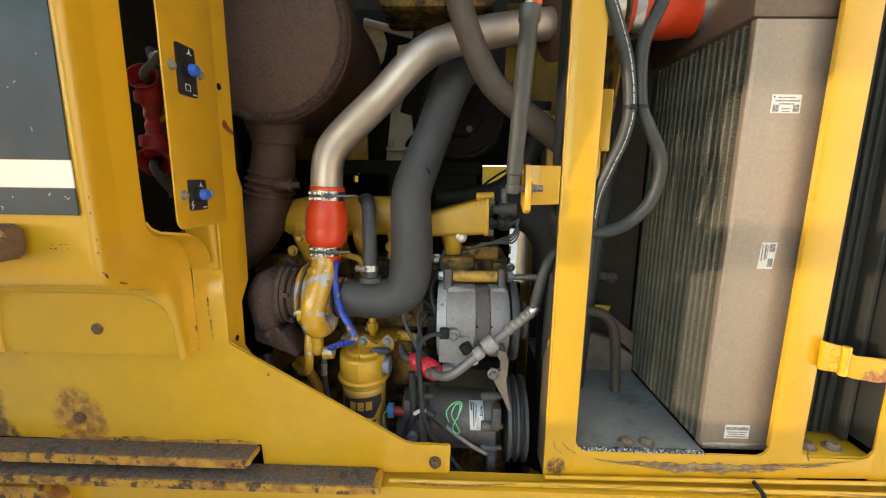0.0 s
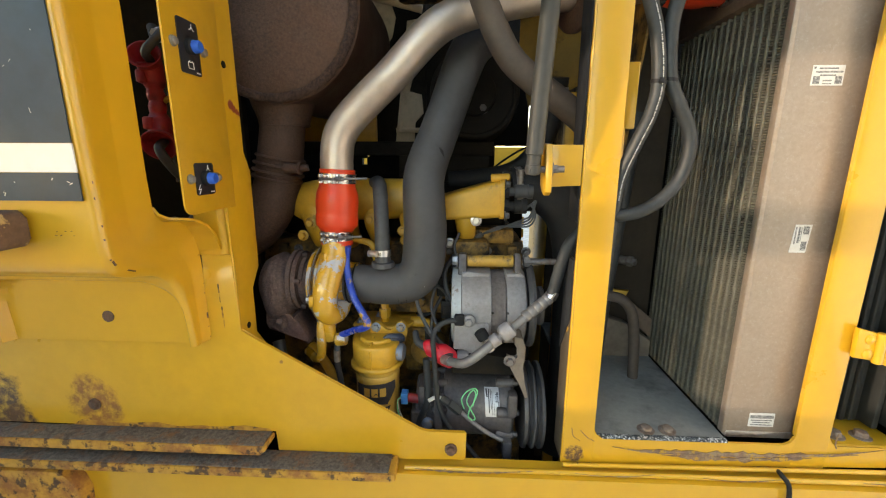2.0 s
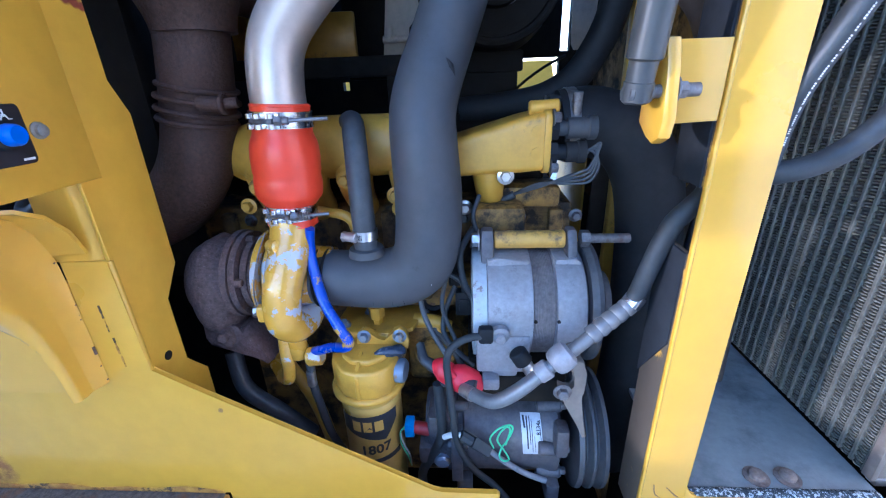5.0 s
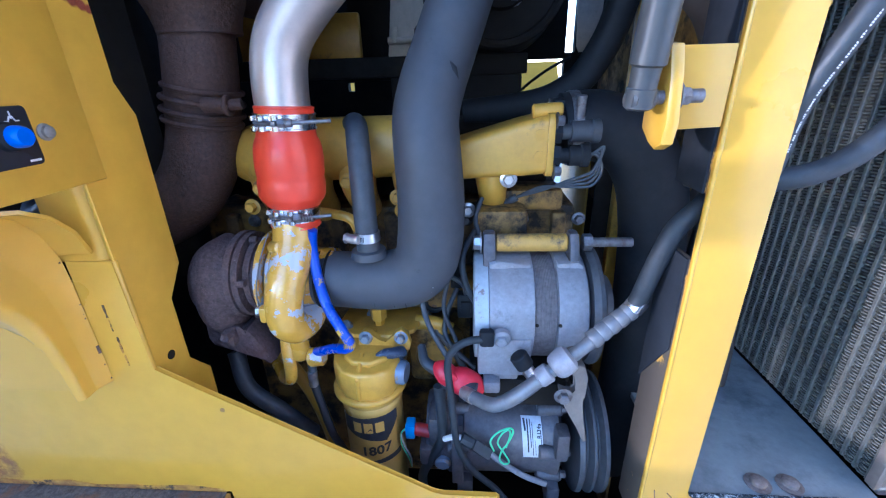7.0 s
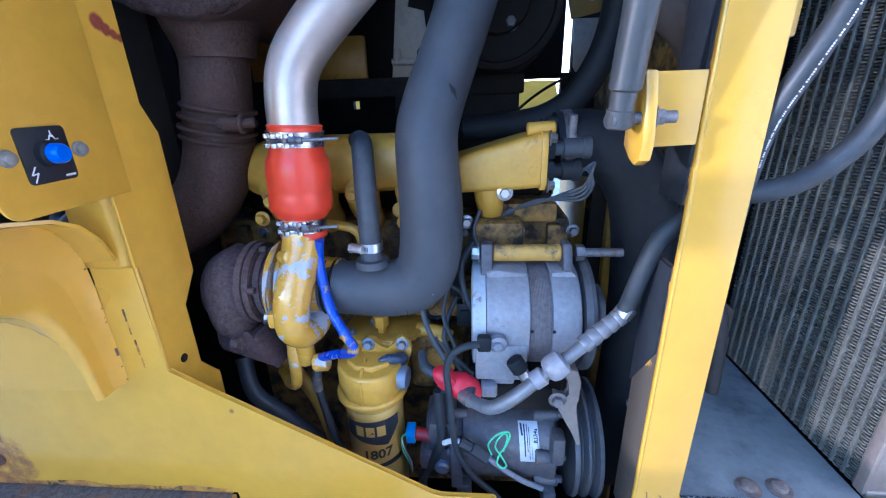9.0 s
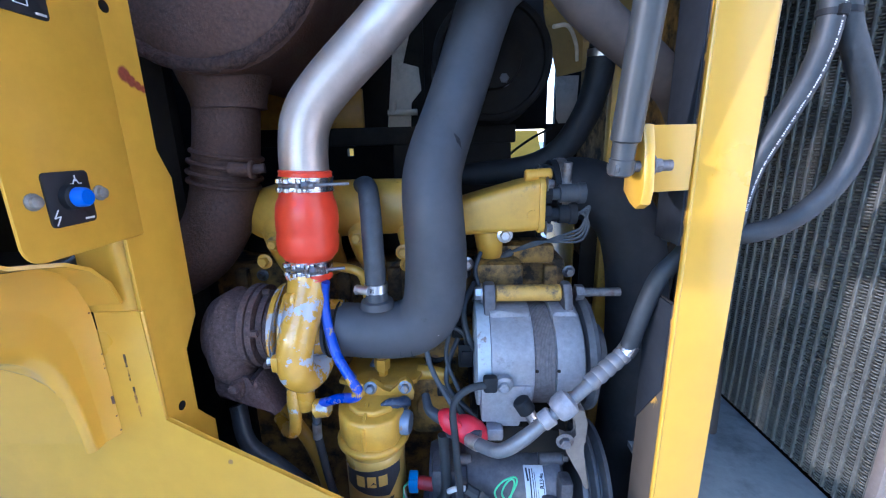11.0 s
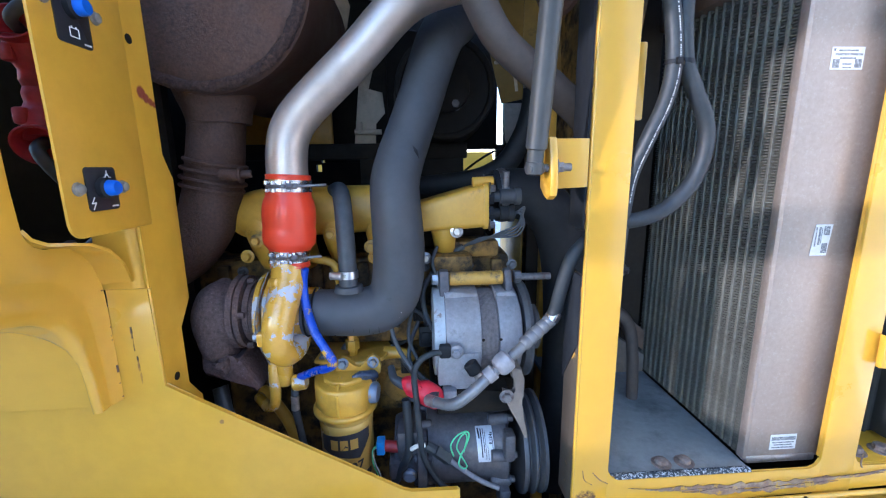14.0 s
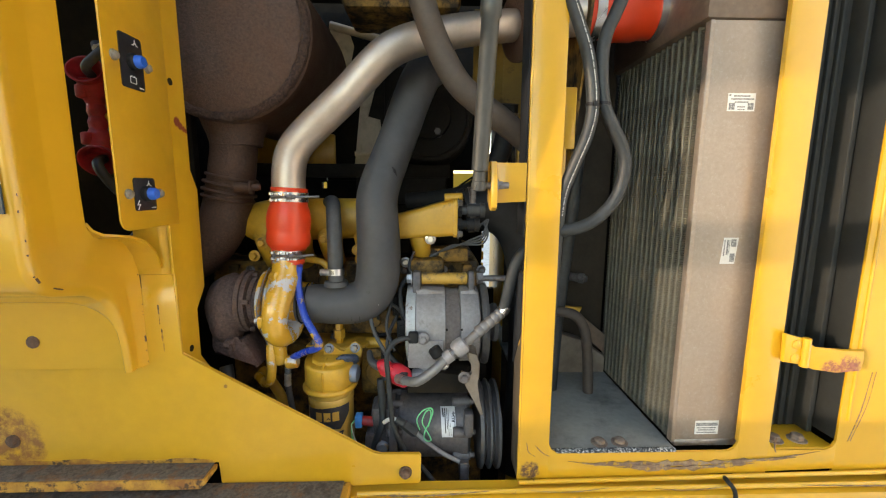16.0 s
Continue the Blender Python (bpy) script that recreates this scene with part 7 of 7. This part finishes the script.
rc = thing("red_coupling", (0.43, 0.92, 1.79), "red silicone coupling with bright steel bands", "hose")
bm = B()
lathe(bm, [(0.0, 0.044), (0.002, 0.050), (0.045, 0.050), (0.06, 0.054), (0.11, 0.054), (0.125, 0.050), (0.163, 0.050), (0.165, 0.044)], (0.338, 0.915, 1.842), (1, 0, 0), 44)
part("sleeve", bm, M_SILICONE, rc)
for x in (0.352, 0.482):
    bm = B()
    lathe(bm, [(0, 0.0505), (0, 0.0525), (0.019, 0.0525), (0.019, 0.0505)], (x, 0.915, 1.842), (1, 0, 0), 44)
    part("band", bm, M_CHROME, rc)
bm = B()
rod(bm, (0.27, 0.935, 1.842), (0.345, 0.915, 1.842), 0.043, 32)
part("pipe_end", bm, M_ALU, rc)

wh = thing("cooler_hose", (0.30, 0.72, 1.40), "black rubber hose with white printing tied beside another", "hose", "hoses in the cooler bay")
HA = [(0.225, 0.74, 1.90), (0.247, 0.722, 1.80), (0.265, 0.714, 1.745), (0.283, 0.712, 1.69), (0.294, 0.713, 1.62), (0.288, 0.715, 1.57), (0.272, 0.722, 1.522), (0.258, 0.732, 1.475), (0.2535, 0.738, 1.43), (0.2525, 0.742, 1.36), (0.2505, 0.746, 1.22), (0.250, 0.75, 1.10), (0.252, 0.755, 1.02)]
bm = B()
tube(bm, HA, [0.0108] * 9 + [0.0095, 0.0085, 0.0085, 0.0085], 20)
part("tube", bm, M_GREYHOSE, wh)
bm = B()                                        # printed line, kept as plain bars
pl, at_ = spline(HA, 24)
for k in range(len(pl) - 1):
    p, q = pl[k], pl[k + 1]
    if 1.43 < p.z < 1.80 and (k * 7) % 11 not in (0, 5):
        d = (q - p).normalized()
        side = d.cross(Vector((0.18, -1, 0.05))).normalized()
        nrm = side.cross(d).normalized()
        if nrm.y > 0:
            nrm = -nrm
        c0 = (p + q) / 2 + nrm * 0.0110
        h = 0.0010 if (k * 5) % 7 else 0.0006
        vs = [bm.verts.new(c0 + d * a * (q - p).length * 0.34 + side * b * h) for a, b in ((-1, -1), (1, -1), (1, 1), (-1, 1))]
        bm.faces.new(vs)
part("printing", bm, M_STICKER, wh, "worn white printed line", sharp=80)
wh2 = thing("cooler_hose", (0.33, 0.73, 1.40), "plain dusty black rubber hose in a wide loop", "hose", "hoses in the cooler bay")
bm = B()
tube(bm, [(0.36, 0.745, 1.90), (0.345, 0.735, 1.81), (0.330, 0.730, 1.77), (0.315, 0.727, 1.735), (0.310, 0.725, 1.69), (0.3175, 0.725, 1.625), (0.338, 0.728, 1.585), (0.358, 0.731, 1.55), (0.366, 0.733, 1.515), (0.358, 0.735, 1.47), (0.337, 0.737, 1.437), (0.305, 0.737, 1.413), (0.265, 0.737, 1.402), (0.225, 0.765, 1.395), (0.21, 0.80, 1.39)], 0.0112, 20)
part("tube", bm, M_GREYHOSE, wh2)
bm = B()
ring(bm, (0.225, 0.7655, 1.395), (-0.8, 0.6, -0.1), 0.0118, 0.0016, 22, 6)
part("band", bm, M_BOLT, wh2)
zt = thing("cable_tie", (0.306, 0.712, 1.615), "black plastic cable tie round both hoses", "cable tie")
bm = B()
for c in ((0.2945, 0.7135, 1.618), (0.3178, 0.7255, 1.6225)):
    lathe(bm, [(-0.0028, 0.0112), (-0.0028, 0.0124), (0.0028, 0.0124), (0.0028, 0.0112)], c, (0.12, 0, 1), 24)
part("strap", bm, M_BLACK, zt)
bm = B()
box(bm, (0.290, 0.698, 1.6145), (0.298, 0.704, 1.6235), 0.0012)
part("lock", bm, M_BLACK, zt)
bm = B()
tube(bm, [(0.418, 0.960, 0.966), (0.414, 0.957, 1.02), (0.408, 0.955, 1.08), (0.398, 0.955, 1.135), (0.375, 0.955, 1.168), (0.34, 0.96, 1.178), (0.28, 0.97, 1.18)], 0.0125, 18)
solo("drain_tube", bm, M_BROWNHOSE, "brown rubber drain tube rising from the floor", "pipe")
bm = B()
rod(bm, (0.34, 1.112, 1.245), (0.412, 1.046, 1.243), 0.011, 14, 0.002)
lathe(bm, [(0, 0.014), (0.012, 0.014), (0.012, 0.009), (0.02, 0.009)], (0.412, 1.046, 1.243), (0.75, -0.66, 0), 6)
solo("hose_barb", bm, M_BOLT, "dull steel fitting beside the shroud", "fitting")
bm = B()
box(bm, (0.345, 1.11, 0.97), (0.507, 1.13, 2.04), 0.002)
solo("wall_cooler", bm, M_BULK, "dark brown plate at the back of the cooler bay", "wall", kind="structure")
bm = B()                                        # low dusty tank, beam and hose at the back of the cooler bay
prism(bm, [(0.352, 0.9645), (0.352, 1.070), (0.385, 1.078), (0.436, 1.062), (0.507, 1.012), (0.507, 0.9645)], "y", 1.070, 1.1095, 0.006)
solo("washer_tank", bm, M_DUSTTANK, "dusty beige tank low behind the cooler floor", "tank")
bm = B()
prism(bm, [(0.436, 1.108), (0.452, 1.118), (0.5068, 1.072), (0.5068, 1.020), (0.470, 1.052)], "y", 1.078, 1.1095, 0.003)
solo("brown_bracket", bm, M_TANK, "dull brown bracket plate on the bay's back wall", "bracket")
bm = B()
prism(bm, [(0.392, 1.150), (0.415, 1.148), (0.446, 1.146), (0.436, 1.130), (0.432, 1.112), (0.418, 1.124), (0.392, 1.132)], "y", 1.098, 1.1098, 0.002)
solo("yellow_bracket", bm, M_CAST, "small yellow bracket on the bay's back wall", "bracket")
bm = B()
tube(bm, [(0.372, 0.985, 1.60), (0.362, 0.983, 1.45), (0.347, 0.981, 1.28), (0.336, 0.979, 1.15), (0.330, 0.978, 1.04), (0.327, 0.978, 0.968)], 0.0165, 16)
solo("overflow_hose", bm, M_GREYHOSE, "dark rubber hose hanging down behind the post", "hose")
bm = B()
box(bm, (0.252, 0.765, 1.55), (0.285, 0.80, 1.66), 0.003)
box(bm, (0.252, 0.765, 1.43), (0.270, 0.80, 1.56), 0.003)
solo("inner_stay", bm, M_PAINT, "yellow steel stay behind the post", "post")

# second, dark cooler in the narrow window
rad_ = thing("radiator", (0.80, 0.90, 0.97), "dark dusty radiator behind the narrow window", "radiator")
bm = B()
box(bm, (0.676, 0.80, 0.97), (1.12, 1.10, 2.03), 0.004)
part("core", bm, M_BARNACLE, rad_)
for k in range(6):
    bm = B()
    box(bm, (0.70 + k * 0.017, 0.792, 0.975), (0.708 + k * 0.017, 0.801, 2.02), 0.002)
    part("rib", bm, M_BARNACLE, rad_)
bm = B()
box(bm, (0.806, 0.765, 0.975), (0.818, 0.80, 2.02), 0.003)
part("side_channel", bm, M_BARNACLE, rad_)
bm = B()
box(bm, (0.683, 0.726, 0.955), (0.83, 0.90, 0.968), 0.001)
wf = solo("window_floor", bm, M_FRAME, "yellow floor ledge inside the narrow window", "floor plate")
for x in (0.725, 0.775):
    bm = B()
    hexhead(bm, (x, 0.752, 0.968), (0, 0, 1), 0.020, 0.010)
    part("bolt", bm, M_DUSTBOLT, wf, "dusty hex bolt")
